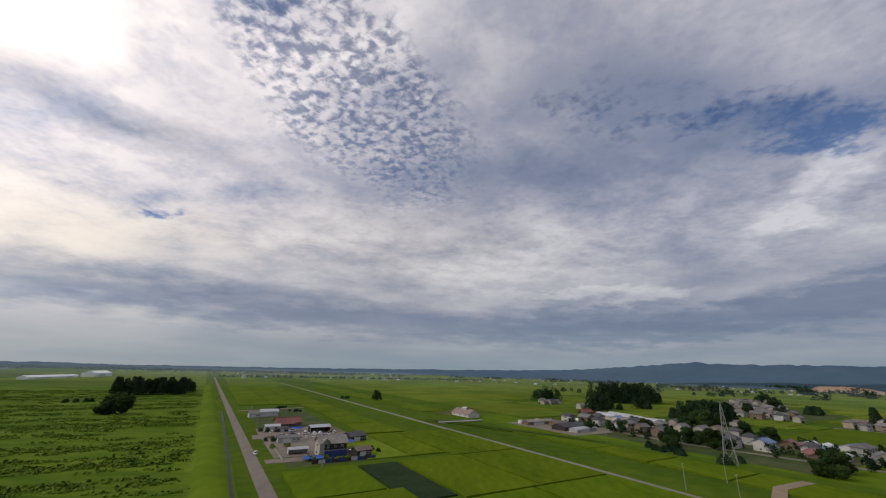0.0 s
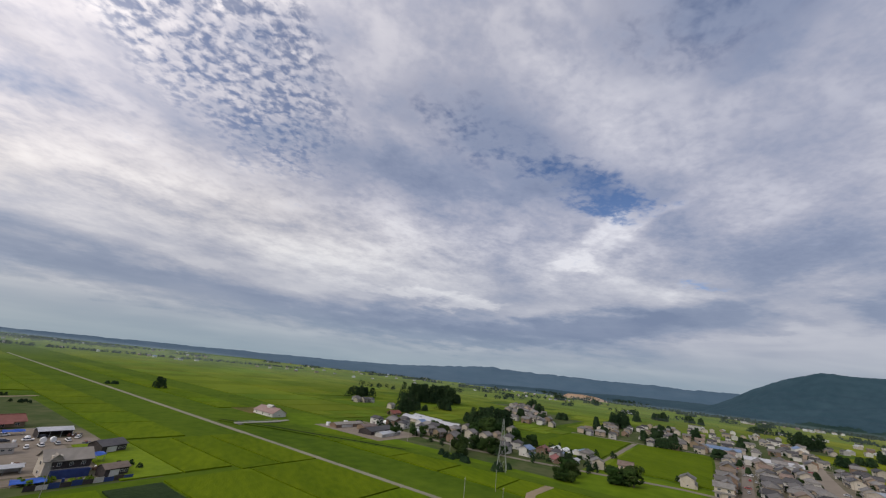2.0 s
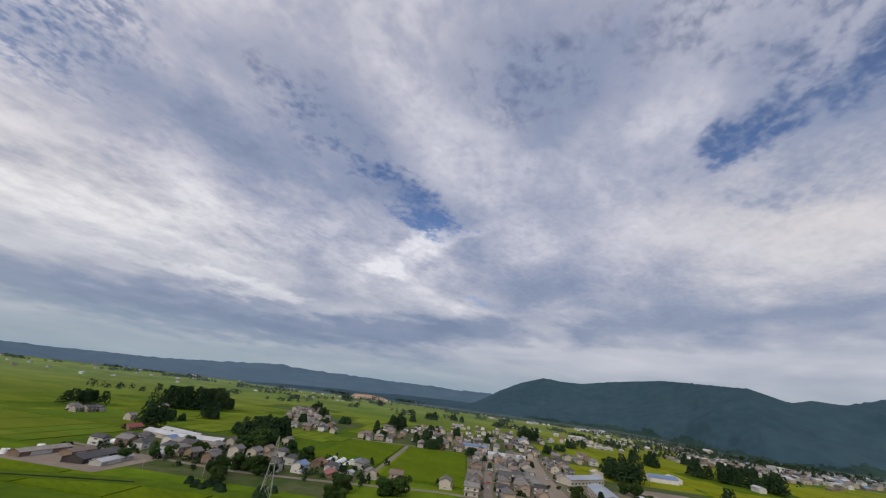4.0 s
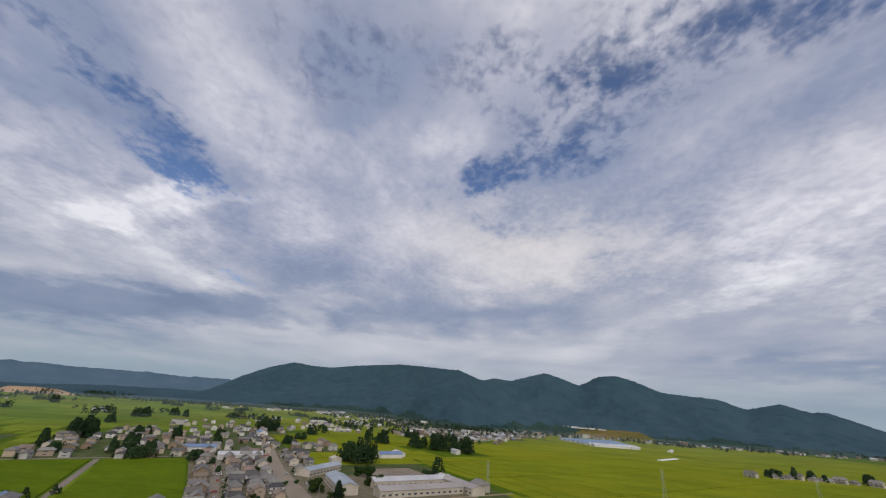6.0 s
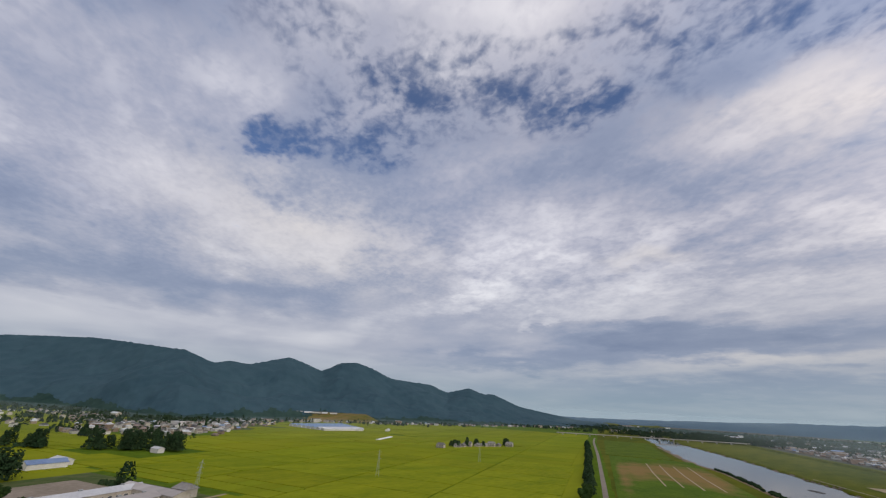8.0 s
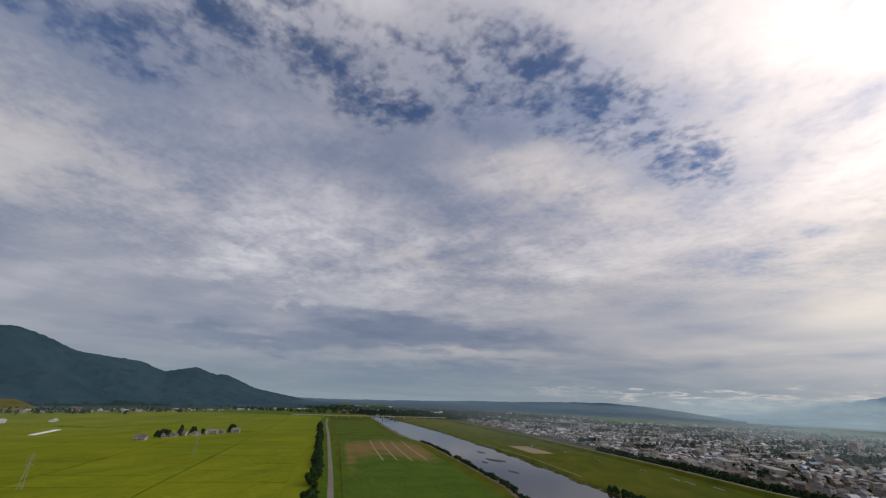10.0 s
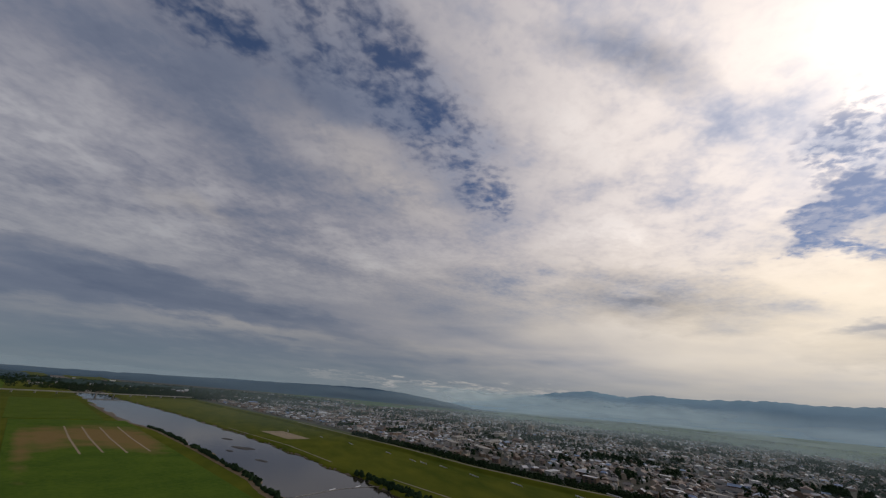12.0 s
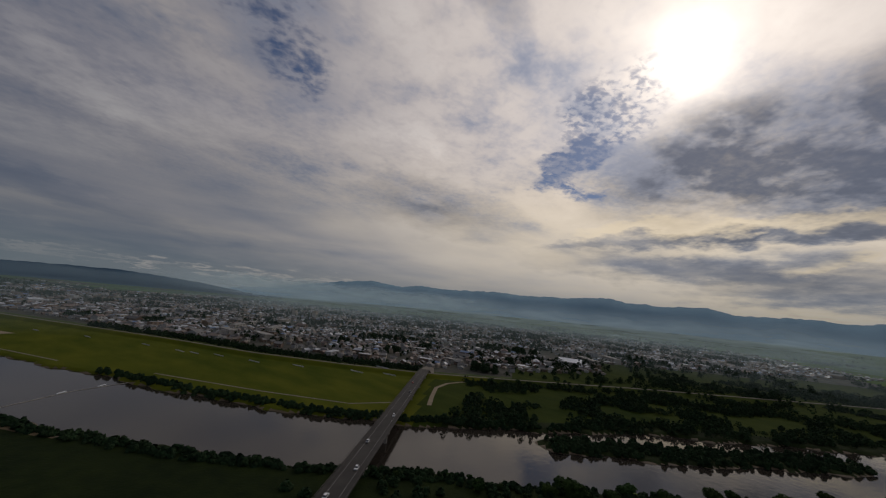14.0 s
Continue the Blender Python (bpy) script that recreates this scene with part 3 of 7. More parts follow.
def water_material():
    m = bpy.data.materials.new("river_water")
    m.use_nodes = True
    t = m.node_tree
    b = t.nodes["Principled BSDF"]
    b.inputs["Base Color"].default_value = (0.030, 0.025, 0.020, 1)
    b.inputs["Roughness"].default_value, b.inputs["IOR"].default_value = 0.06, 1.33
    b.inputs["Specular IOR Level"].default_value = 0.52
    geo = t.nodes.new("ShaderNodeNewGeometry")
    n = t.nodes.new("ShaderNodeTexNoise")
    n.inputs["Scale"].default_value, n.inputs["Detail"].default_value = 0.22, 5
    t.links.new(geo.outputs["Position"], n.inputs["Vector"])
    bp = t.nodes.new("ShaderNodeBump")
    bp.inputs["Strength"].default_value, bp.inputs["Distance"].default_value = 0.10, 0.5
    t.links.new(n.outputs[0], bp.inputs["Height"])
    t.links.new(bp.outputs[0], b.inputs["Normal"])
    return m


M_WATER = water_material()


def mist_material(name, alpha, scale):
    """Pale teal see-through sheet for low mist and stand-in air haze, torn by noise; the attribute veil thins it out
    towards its edges.
    """
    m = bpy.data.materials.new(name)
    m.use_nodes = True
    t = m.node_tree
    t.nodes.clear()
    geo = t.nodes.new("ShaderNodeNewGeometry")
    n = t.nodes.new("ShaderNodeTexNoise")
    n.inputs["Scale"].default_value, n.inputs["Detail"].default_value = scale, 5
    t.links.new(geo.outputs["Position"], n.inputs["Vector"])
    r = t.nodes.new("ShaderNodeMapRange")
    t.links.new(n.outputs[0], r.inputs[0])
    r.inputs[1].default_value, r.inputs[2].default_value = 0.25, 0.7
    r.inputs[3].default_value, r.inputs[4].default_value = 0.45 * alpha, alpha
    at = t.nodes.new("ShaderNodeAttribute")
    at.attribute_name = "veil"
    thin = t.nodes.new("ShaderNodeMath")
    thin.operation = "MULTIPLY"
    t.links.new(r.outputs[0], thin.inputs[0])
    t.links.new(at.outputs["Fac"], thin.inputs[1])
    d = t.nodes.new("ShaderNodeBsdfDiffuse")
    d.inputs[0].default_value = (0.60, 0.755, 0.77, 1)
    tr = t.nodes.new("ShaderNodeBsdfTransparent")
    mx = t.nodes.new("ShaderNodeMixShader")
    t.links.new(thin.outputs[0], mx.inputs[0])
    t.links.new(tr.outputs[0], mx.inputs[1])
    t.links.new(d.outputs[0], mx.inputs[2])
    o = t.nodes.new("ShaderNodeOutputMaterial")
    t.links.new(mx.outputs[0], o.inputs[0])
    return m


# ---- helpers of this scene ----
CU, SU = math.cos(radians(30)), math.sin(radians(30))


def P(u, v, z=0.0):
    """Plan grid to world: u across the levees (to the east), v along them (to the south)."""
    return Vector((u * CU + v * SU, u * SU - v * CU, z))


def spot(u, v, turn=0.0, z=0.0):
    p = P(u, v, z)
    return pose(p.x, p.y, p.z, 0, 0, 30 + turn)


def mesh_object(name, verts, faces, mats, parent=None, idx=None, smooth=False):
    me = bpy.data.meshes.new(name)
    me.from_pydata([tuple(v) for v in verts], [], faces)
    for m in (mats if isinstance(mats, (list, tuple)) else [mats]):
        me.materials.append(m)
    if idx is not None:
        me.polygons.foreach_set("material_index", idx)
    if smooth:
        me.polygons.foreach_set("use_smooth", [True] * len(me.polygons))
    me.update()
    ob = new(name, me)
    if parent is not None:
        ob.parent = parent
    return ob


def part(name, bm, mat, parent, label=""):
    me = bpy.data.meshes.new(name)
    bm.to_mesh(me)
    bm.free()
    me.materials.append(mat)
    ob = new(name, me)
    ob.parent = parent
    if label:
        ob["label"] = label
    return ob


def box(x0, x1, y0, y1, z0, z1, bevel=0.0, bm=None):
    bm = bm or bmesh.new()
    m = Matrix.Translation(((x0 + x1) / 2, (y0 + y1) / 2, (z0 + z1) / 2)) @ Matrix.Diagonal((x1 - x0, y1 - y0, z1 - z0, 1))
    r = bmesh.ops.create_cube(bm, size=1, matrix=m)
    if bevel:
        es = {e for v in r["verts"] for e in v.link_edges}
        bmesh.ops.bevel(bm, geom=list(es), offset=bevel, segments=1, affect="EDGES")
    return bm


def beam(bm, a, b, r):
    a, b = Vector(a), Vector(b)
    d = b - a
    m = Matrix.Translation((a + b) / 2) @ d.to_track_quat("Z", "Y").to_matrix().to_4x4() @ Matrix.Diagonal((2 * r, 2 * r, d.length, 1))
    bmesh.ops.create_cube(bm, size=1, matrix=m)


def poly_prism(pts, z0, z1):
    """A closed slab over the plan outline pts."""
    n = len(pts)
    verts = [(*p, z0) for p in pts] + [(*p, z1) for p in pts]
    faces = [tuple(range(n, 2 * n)), tuple(range(n - 1, -1, -1))] + [(i, (i + 1) % n, n + (i + 1) % n, n + i) for i in range(n)]
    return verts, faces


def gable(w, d, z0, rise, over=0.6, thick=0.18, hip=0.0):
    """A roof over a w x d plan, ridge along x; hip: how far the ridge stops short at each end."""
    bm = bmesh.new()
    a, b = w / 2 + over, d / 2 + over
    drop = rise * over / (d / 2)
    lo, hi = z0 - drop, z0 + rise
    rx = a - hip
    low = [(-a, -b, lo), (a, -b, lo), (a, b, lo), (-a, b, lo)]
    vs = [bm.verts.new(p) for p in low] + [bm.verts.new((-rx, 0, hi)), bm.verts.new((rx, 0, hi))]
    us = [bm.verts.new((x, y, z - thick)) for x, y, z in low] + [bm.verts.new((-rx, 0, hi - thick)), bm.verts.new((rx, 0, hi - thick))]
    for s, flip in ((vs, False), (us, True)):
        for f in ((0, 1, 5, 4), (2, 3, 4, 5), (1, 2, 5), (3, 0, 4)):
            if len(f) == 3 and hip == 0:
                continue
            q = [s[i] for i in f]
            bm.faces.new(q[::-1] if flip else q)
    for i, j in (((0, 1), (2, 3), (1, 2), (3, 0)) if hip else ((0, 1), (2, 3), (1, 5), (5, 2), (3, 4), (4, 0))):
        bm.faces.new((vs[j], vs[i], us[i], us[j]))
    bmesh.ops.recalc_face_normals(bm, faces=bm.faces)
    return bm


def walls(w, d, h, rise=0.0):
    """Walls with gable ends up to rise."""
    bm = bmesh.new()
    a, b = w / 2, d / 2
    lo = [bm.verts.new((x, y, -0.3)) for x, y in ((-a, -b), (a, -b), (a, b), (-a, b))]
    hi = [bm.verts.new((x, y, h)) for x, y in ((-a, -b), (a, -b), (a, b), (-a, b))]
    for i in (0, 2):
        bm.faces.new((lo[i], lo[i + 1 if i < 3 else 0], hi[i + 1 if i < 3 else 0], hi[i]))
    for i, j, x in ((1, 2, a), (3, 0, -a)):
        if rise:
            t = bm.verts.new((x, 0, h + rise))
            bm.faces.new((lo[i], lo[j], hi[j], t, hi[i]))
        else:
            bm.faces.new((lo[i], lo[j], hi[j], hi[i]))
    if not rise:
        bm.faces.new(hi)
    return bm


def add_window(parent, x, y, z, w, h, ny, nx=0.0):
    """A window on a wall facing (nx, ny): a frame proud of the wall and a glazed pane in it."""
    bm = bmesh.new()
    t = 0.06
    if ny:
        o = ny * 0.04
        box(x - w / 2, x + w / 2, y + o - t, y + o + t, z, z + h, 0, bm)
    else:
        o = nx * 0.04
        box(x + o - t, x + o + t, y - w / 2, y + w / 2, z, z + h, 0, bm)
    win = part("window", bm, M_FRAME, parent)
    bm = bmesh.new()
    e, q = 0.09, 0.10
    for s in (-1, 1):
        if ny:
            box(x + (0.03 if s > 0 else -w / 2 + e), x + (w / 2 - e if s > 0 else -0.03), y + ny * q - 0.02, y + ny * q + 0.02, z + e, z + h - e, 0, bm)
        else:
            box(x + nx * q - 0.02, x + nx * q + 0.02, y + (0.03 if s > 0 else -w / 2 + e), y + (w / 2 - e if s > 0 else -0.03), z + e, z + h - e, 0, bm)
    part("pane", bm, M_GLASS, win)


def make_house(w, d, storeys, wall, roof, hip=0.0, skirt=True, porch=True, label="", name="house", few=False):
    ob = new(name)
    h = 2.9 * storeys + 0.3
    rise = d * 0.26
    part("wall", walls(w, d, h, 0 if hip else rise), wall, ob)
    part("roof", gable(w, d, h, rise, 0.75, 0.2, hip), roof, ob)
    bm = bmesh.new()
    rx = w / 2 + 0.8 - hip
    box(-rx, rx, -0.16, 0.16, h + rise - 0.05, h + rise + 0.22, 0.05, bm)
    if few:
        bm.free()
    else:
        part("ridge", bm, roof, ob)
    for s in range(storeys):
        z = 0.9 + 2.9 * s
        for sy in (-1, 1):
            n = 1 if few else 3 if w > 11.5 else 2
            for i in range(n):
                x = (i - (n - 1) / 2) * w / n
                if s == 0 and sy == -1 and i == 0 and porch:
                    continue
                add_window(ob, x, sy * d / 2, z if i != 1 else z - 0.35, 3.2 if few else 1.7, 1.2 if i != 1 else 1.6, sy)
        if few:
            continue
        add_window(ob, w / 2, 0, z, 1.5, 1.1, 0, 1)
        if s == 0:
            add_window(ob, -w / 2, 0, z, 1.2, 1.0, 0, -1)
    if storeys == 2 and skirt:
        bm = bmesh.new()
        for sy in (-1, 1):
            vs = [(-w / 2 - 0.9, sy * (d / 2 + 1.2), 2.75), (w / 2 + 0.9, sy * (d / 2 + 1.2), 2.75), (w / 2 + 0.9, sy * d / 2, 3.25), (-w / 2 - 0.9, sy * d / 2, 3.25)]
            q = [bm.verts.new(p) for p in vs] + [bm.verts.new((p[0], p[1], p[2] - 0.15)) for p in vs]
            for f in ((0, 1, 2, 3), (7, 6, 5, 4), (0, 4, 5, 1), (1, 5, 6, 2), (2, 6, 7, 3), (3, 7, 4, 0)):
                bm.faces.new([q[i] for i in f])
        bmesh.ops.recalc_face_normals(bm, faces=bm.faces)
        part("lower_eave", bm, roof, ob)
    if porch:
        bm = box(-w / 3 - 1.3, -w / 3 + 1.3, -d / 2 - 1.4, -d / 2, -0.2, 2.3)
        part("porch", bm, wall, ob)
        g = gable(2.6, 1.4, 2.3, 0.6, 0.3, 0.12)
        bmesh.ops.translate(g, verts=g.verts, vec=(-w / 3, -d / 2 - 0.7, 0))
        part("porch_roof", g, roof, ob)
        part("door", box(-w / 3 - 0.7, -w / 3 + 0.7, -d / 2 - 1.46, -d / 2 - 1.4, -0.1, 2.0), M_GLASS, ob)
    return tagged(ob, label, "house")


def make_shed(w, d, h, wall, roof, rise=None, label="", name="shed", open_front=False, cat="shed"):
    ob = new(name)
    rise = d * 0.2 if rise is None else rise
    if open_front:
        bm = box(-w / 2, w / 2, d / 2 - 0.15, d / 2, -0.3, h)
        for s in (-1, 1):
            box(s * w / 2 - 0.08, s * w / 2 + 0.08, -d / 2, d / 2, -0.3, h, 0, bm)
        part("wall", bm, wall, ob)
        n = max(2, int(w / 4))
        for i in range(n + 1):
            x = -w / 2 + i * w / n
            part("post", box(x - 0.09, x + 0.09, -d / 2 - 0.1, -d / 2 + 0.1, -0.3, h), M_STEEL, ob)
    else:
        part("wall", walls(w, d, h, rise), wall, ob)
        part("door", box(-w * 0.3, w * 0.1, -d / 2 - 0.08, -d / 2 + 0.02, -0.2, h * 0.78, 0.02), M_FRAME, ob)
        for i in range(2):
            add_window(ob, w * (0.22 + 0.18 * i), -d / 2, h * 0.4, 1.2, 0.9, -1)
    part("roof", gable(w, d, h, rise, 0.5, 0.12), roof, ob)
    return tagged(ob, label, cat)


# ---- the ground: one sheet with levees, river channel and island ----
RIVER_E = ([-3000, -1500, -700, -300, -157, -98, -20, 54, 102, 185, 258, 335, 374, 542, 722, 850, 1131, 1525, 4000],
           [-900, -560, -400, -262, -229, -204, -185, -173, -159, -143, -139, -138, -146, -148, -145, -120, -113, -110, -110])
RIVER_W = ([-3000, -1500, -700, -307, -249, -186, -114, -54, -10, 76, 151, 259, 345, 488, 689, 1002, 1494, 4000],
           [-1050, -690, -520, -372, -360, -340, -325, -300, -278, -248, -230, -227, -235, -241, -246, -236, -187, -187])
LEVEE_W = ([-3000, -1000, -353, -156, -56, 50, 117, 220, 335, 488, 647, 846, 1500, 4000],
           [-1150, -800, -588, -525, -486, -446, -424, -409, -401, -415, -419, -425, -400, -400])
PATH_E = ([-3000, -1300, 0, 440, 577, 840, 1170, 4000], [0, 12, 24, 28.5, 31.6, 38, 50, 60])
ISLAND = [(-255, -22), (-268, -70), (-282, -130), (-304, -190), (-321, -246)]


def smooth(x):
    x = np.clip(x, 0, 1)
    return x * x * (3 - 2 * x)


def ground_height(u, v):
    re, rw, lw, pe = (np.interp(v, *k) for k in (RIVER_E, RIVER_W, LEVEE_W, PATH_E))
    wob = 3.5 * np.sin(v * 0.055 + 0.8) + 2.5 * np.sin(v * 0.13) + 1.6 * np.sin(v * 0.31 + 2)
    inside = np.minimum(re + wob - u, u - rw + 0.8 * wob)
    z = -4.2 * smooth((inside + 5) / 9)
    d = np.full(np.shape(u), 1e9)
    for (a, b), (c, e) in zip(ISLAND[:-1], ISLAND[1:]):
        t = np.clip(((u - a) * (c - a) + (v - b) * (e - b)) / ((c - a) ** 2 + (e - b) ** 2), 0, 1)
        d = np.minimum(d, np.hypot(u - a - t * (c - a), v - b - t * (e - b)))
    z = z + 3.4 * smooth((20 - d + 0.8 * wob) / 8) * (z < -1)
    z = z + 4.0 * smooth((13 - np.abs(u - lw)) / 9)                                   # west levee
    z = z + 1.9 * smooth((8.0 - np.abs(u - (pe - 16))) / 5.5) * smooth((40 - v) / 60)   # east levee
    return z


def ground_at(u, v):
    return float(ground_height(np.float64(u), np.float64(v)))


TOWN_ZONES = [(298, 565, 4, 105), (505, 790, -140, 112), (790, 900, 40, 150), (252, 365, -262, -76), (348, 402, -285, -215), (290, 452, 100, 232), (33, 90, -440, -186), (560, 640, 112, 175),
              (535, 690, -262, -176), (680, 815, -325, -215), (800, 935, -385, -300), (700, 840, 470, 560), (760, 940, 560, 680), (820, 1000, 680, 800)]
us = np.unique(np.concatenate([np.arange(-5200, -900, 150), np.arange(-900, -470, 8), np.arange(-470, -100, 2.5), np.arange(-100, 70, 2.0), np.arange(70, 206, 14), np.arange(208, 244, 3.0), np.arange(246, 600, 14), np.arange(600, 5201, 150)]))
vs = np.unique(np.concatenate([np.arange(-5200, -1200, 150), np.arange(-1200, -420, 20), np.arange(-420, 760, 5), np.arange(760, 1700, 20), np.arange(1700, 5201, 150)]))
UU, VV = np.meshgrid(us, vs, indexing="ij")
ZZ = ground_height(UU, VV)
gx, gy = UU * CU + VV * SU, UU * SU - VV * CU
nu, nv = UU.shape
ids = np.arange(nu * nv).reshape(nu, nv)
quads = np.stack([ids[:-1, :-1], ids[:-1, 1:], ids[1:, 1:], ids[1:, :-1]], -1).reshape(-1, 4)
cu, cv = (UU[:-1, :-1] + UU[1:, 1:]) / 2, (VV[:-1, :-1] + VV[1:, 1:]) / 2
zone = np.zeros(cu.shape, int)
pe, re, rw, lw = (np.interp(cv, *k) for k in (PATH_E, RIVER_E, RIVER_W, LEVEE_W))
zone[(cu < pe - 22.5) & (cu > re - 8) & (cv < 60)] = 1                       # scrub
zone[(cu < pe - 8) & (cu > re - 8) & (cv >= 60)] = 2
zone[(cu < rw + 8) & (cu > lw - 14)] = 2                                  # west meadow
zone[(cu < rw + 8) & (cu > lw - 14) & (cv < 66 - 0.12 * (cu + 115))] = 10   # darker grass past the bridge
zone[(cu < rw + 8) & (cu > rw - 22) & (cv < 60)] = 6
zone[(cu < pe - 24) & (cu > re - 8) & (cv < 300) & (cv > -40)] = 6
zone[(cu > pe - 22.5) & (cu < pe - 8) & (cv < 40)] = 3
zone[(np.abs(cu - lw) < 14) & (cv > 40)] = 2
zone[cu <= lw - 14] = 5
zone[(cu > 212) & (cu < 264) & (cv > -330) & (cv < -20)] = 3
zone[(cu > 236) & (cu < 322) & (cv > -95) & (cv < 4)] = 3
for a, b, c, d in ((430, 560, 150, 215), (236, 300, 40, 240), (452, 560, 105, 240), (160, 370, 690, 900), (400, 520, 670, 860), (540, 860, 760, 1040)):
    zone[(cu > a) & (cu < b) & (cv > c) & (cv < d) & (zone == 0)] = 7
zone[(cu > pe + 18) & (cu < 90) & (cv > 130) & (cv < 1400)] = 7
zone[(cu > re - 3) & (cu < re + 12) & (cv > 240) & (cv < 1200)] = 4
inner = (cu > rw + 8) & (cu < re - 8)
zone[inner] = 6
zone[((ZZ[:-1, :-1] + ZZ[1:, 1:]) / 2 < -1.7) & (cu > rw - 12) & (cu < re + 12)] = 4
for a, b, c, d in TOWN_ZONES:
    zone[(cu > a) & (cu < b) & (cv > c) & (cv < d)] = 5
zone[(cu < -2300) | (cv < -900) & (cu < 0)] = 0
for a, b, c, d in ((298, 565, 0, 105), (40, 84, -296, -196), (290, 400, 100, 200)):
    zone[(cu > a) & (cu < b) & (cv > c) & (cv < d)] = 8
# western streets take the copy with painted shade
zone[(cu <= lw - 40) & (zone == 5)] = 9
zone[(cu <= lw - 8) & (cu > lw - np.where(cv < -60, 300, 150)) & (cv < 10) & (cv > -900)] = 10
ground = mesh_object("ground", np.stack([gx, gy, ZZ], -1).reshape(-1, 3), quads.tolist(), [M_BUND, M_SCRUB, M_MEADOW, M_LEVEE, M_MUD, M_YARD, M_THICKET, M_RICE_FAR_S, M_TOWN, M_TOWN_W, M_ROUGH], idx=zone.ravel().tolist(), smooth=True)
tagged(ground, "green river plain with grassy levees and a river channel", "ground", kind="structure")

# river
vl = np.arange(-2900, 1750, 25)
wv, wf = [], []
for i, v in enumerate(vl):
    wv += [P(np.interp(v, *RIVER_W) - 9, v, -2.0), P(np.interp(v, *RIVER_E) + 9, v, -2.0)]
    if i:
        wf.append((2 * i - 2, 2 * i, 2 * i + 1, 2 * i - 1))
tagged(mesh_object("water", wv, wf, M_WATER), "calm grey-brown river water reflecting the sky", "river", kind="structure")


def strip(name, line, width, mat, lift, label, cat, step=12.0):
    """A road or path laid along a plan line of (u, v)."""
    pts = [Vector((*p, 0)) for p in line]
    verts, faces = [], []
    seq = []
    for a, b in zip(pts[:-1], pts[1:]):
        n = max(1, int((b - a).length / step))
        seq += [a.lerp(b, k / n) for k in range(n)]
    seq.append(pts[-1])
    for i, p in enumerate(seq):
        q = (seq[min(i + 1, len(seq) - 1)] - seq[max(i - 1, 0)]).normalized()
        s = Vector((-q.y, q.x, 0)) * width / 2
        for e in (p + s, p - s):
            z = ground_at(e.x, e.y) + lift
            verts += [P(e.x, e.y, z), P(e.x, e.y, z - 0.25)]
        if i:
            k = 4 * i
            faces += [(k - 4, k, k + 2, k - 2), (k - 4, k - 3, k + 1, k), (k - 2, k + 2, k + 3, k - 1)]
    ob = mesh_object(name, verts, faces, mat)
    bmx = bmesh.new()
    bmx.from_mesh(ob.data)
    bmesh.ops.recalc_face_normals(bmx, faces=bmx.faces)
    bmx.to_mesh(ob.data)
    bmx.free()
    return tagged(ob, label, cat, kind="structure")


pv = list(range(-1500, 1421, 60))
strip("road", [(float(np.interp(v, *PATH_E)), v) for v in pv if v <= 60], 5.3, M_ROAD, 0.12, "pale worn asphalt road beside the levee", "road")
strip("road", [(float(np.interp(v, *PATH_E)), v) for v in pv if v >= 60], 5.0, M_ROAD, 0.12, "pale farm track along the levee", "track")
strip("road", [(157, -1100), (157, -300), (157, -30), (160, 60)], 4.0, M_LANE, 0.16, "pale concrete farm road across the rice fields", "road")
strip("road", [(157, -62), (200, -76), (228, -74)], 4.5, M_DIRT, 0.64, "packed dirt farm track", "track")
strip("road", [(168, -286), (204, -291), (216, -294)], 4.0, M_CONCRETE, 0.3, "short concrete culvert bridge road", "road")
strip("road", [(318, -71), (505, -71)], 4.5, M_ROAD, 0.14, "pale farm lane between two rice fields", "lane")
strip("road", [(282, -275), (276, -200), (272, -150), (282, -95), (300, -20), (296, 100)], 5.0, M_ROAD, 0.14, "village road along the houses", "road")
strip("road", [(240, 14), (320, 14), (540, 27), (600, 30)], 6.5, M_ROAD, 0.14, "grey residential street between house rows", "street")
strip("road", [(240, 66), (322, 68), (440, 71), (541, 80), (640, 92), (760, 104), (820, 112), (1000, 150)], 15.0, M_STREET, 0.15, "wide pale main street through the town", "street")
strip("road", [(505, -150), (515, -60), (540, 100)], 5.0, M_ROAD, 0.14, "grey cross street of the town", "street")
strip("road", [(90, -440), (36, -420), (27, -420)], 4.0, M_DIRT, 0.14, "packed dirt drive of the farmyard", "drive")
strip("road", [(27, -268), (60, -266), (82, -260)], 15.0, M_GRAVEL, 0.13, "packed dirt farmyard with parked cars", "yard")
strip("road", [(27, -200), (52, -200)], 8.0, M_GRAVEL, 0.13, "packed dirt yard beside the farmhouse", "yard")
strip("road", [(60, 118), (180, 60), (240, 30)], 4.0, M_DIRT, 0.14, "pale dirt track beside the rice fields", "track")
strip("road", [(70, 175), (300, 178), (300, 240)], 3.0, M_DIRT, 0.14, "pale dirt track beside the rice fields", "track")
strip("road", [(LEVEE_W[1][i] , LEVEE_W[0][i]) for i in range(1, 12)], 4.0, M_ROAD, 0.1, "pale path along the crown of the west levee", "path")
strip("road", [(-262, 330), (-262, 220), (-268, 140), (-290, 112)], 2.0, M_GRAVEL, 0.1, "worn path through the river meadow", "path")
strip("embankment", [(168, -306), (187, -270), (197, -240), (212, -200), (222, -170), (226, -130), (229, -86), (232, -40)], 13.0, M_BUND, 0.66, "dark green grass bank of a field canal", "bank", 6.0)
strip("ditch", [(166, -306), (185, -270), (195, -240), (210, -200), (220, -170)], 2.4, M_THICKET, 0.72, "overgrown dark field canal", "ditch", 6.0)
strip("road", [(-250, 760), (-262, 560), (-252, 430)], 2.0, M_GRAVEL, 0.1, "worn path along the river bank", "path")
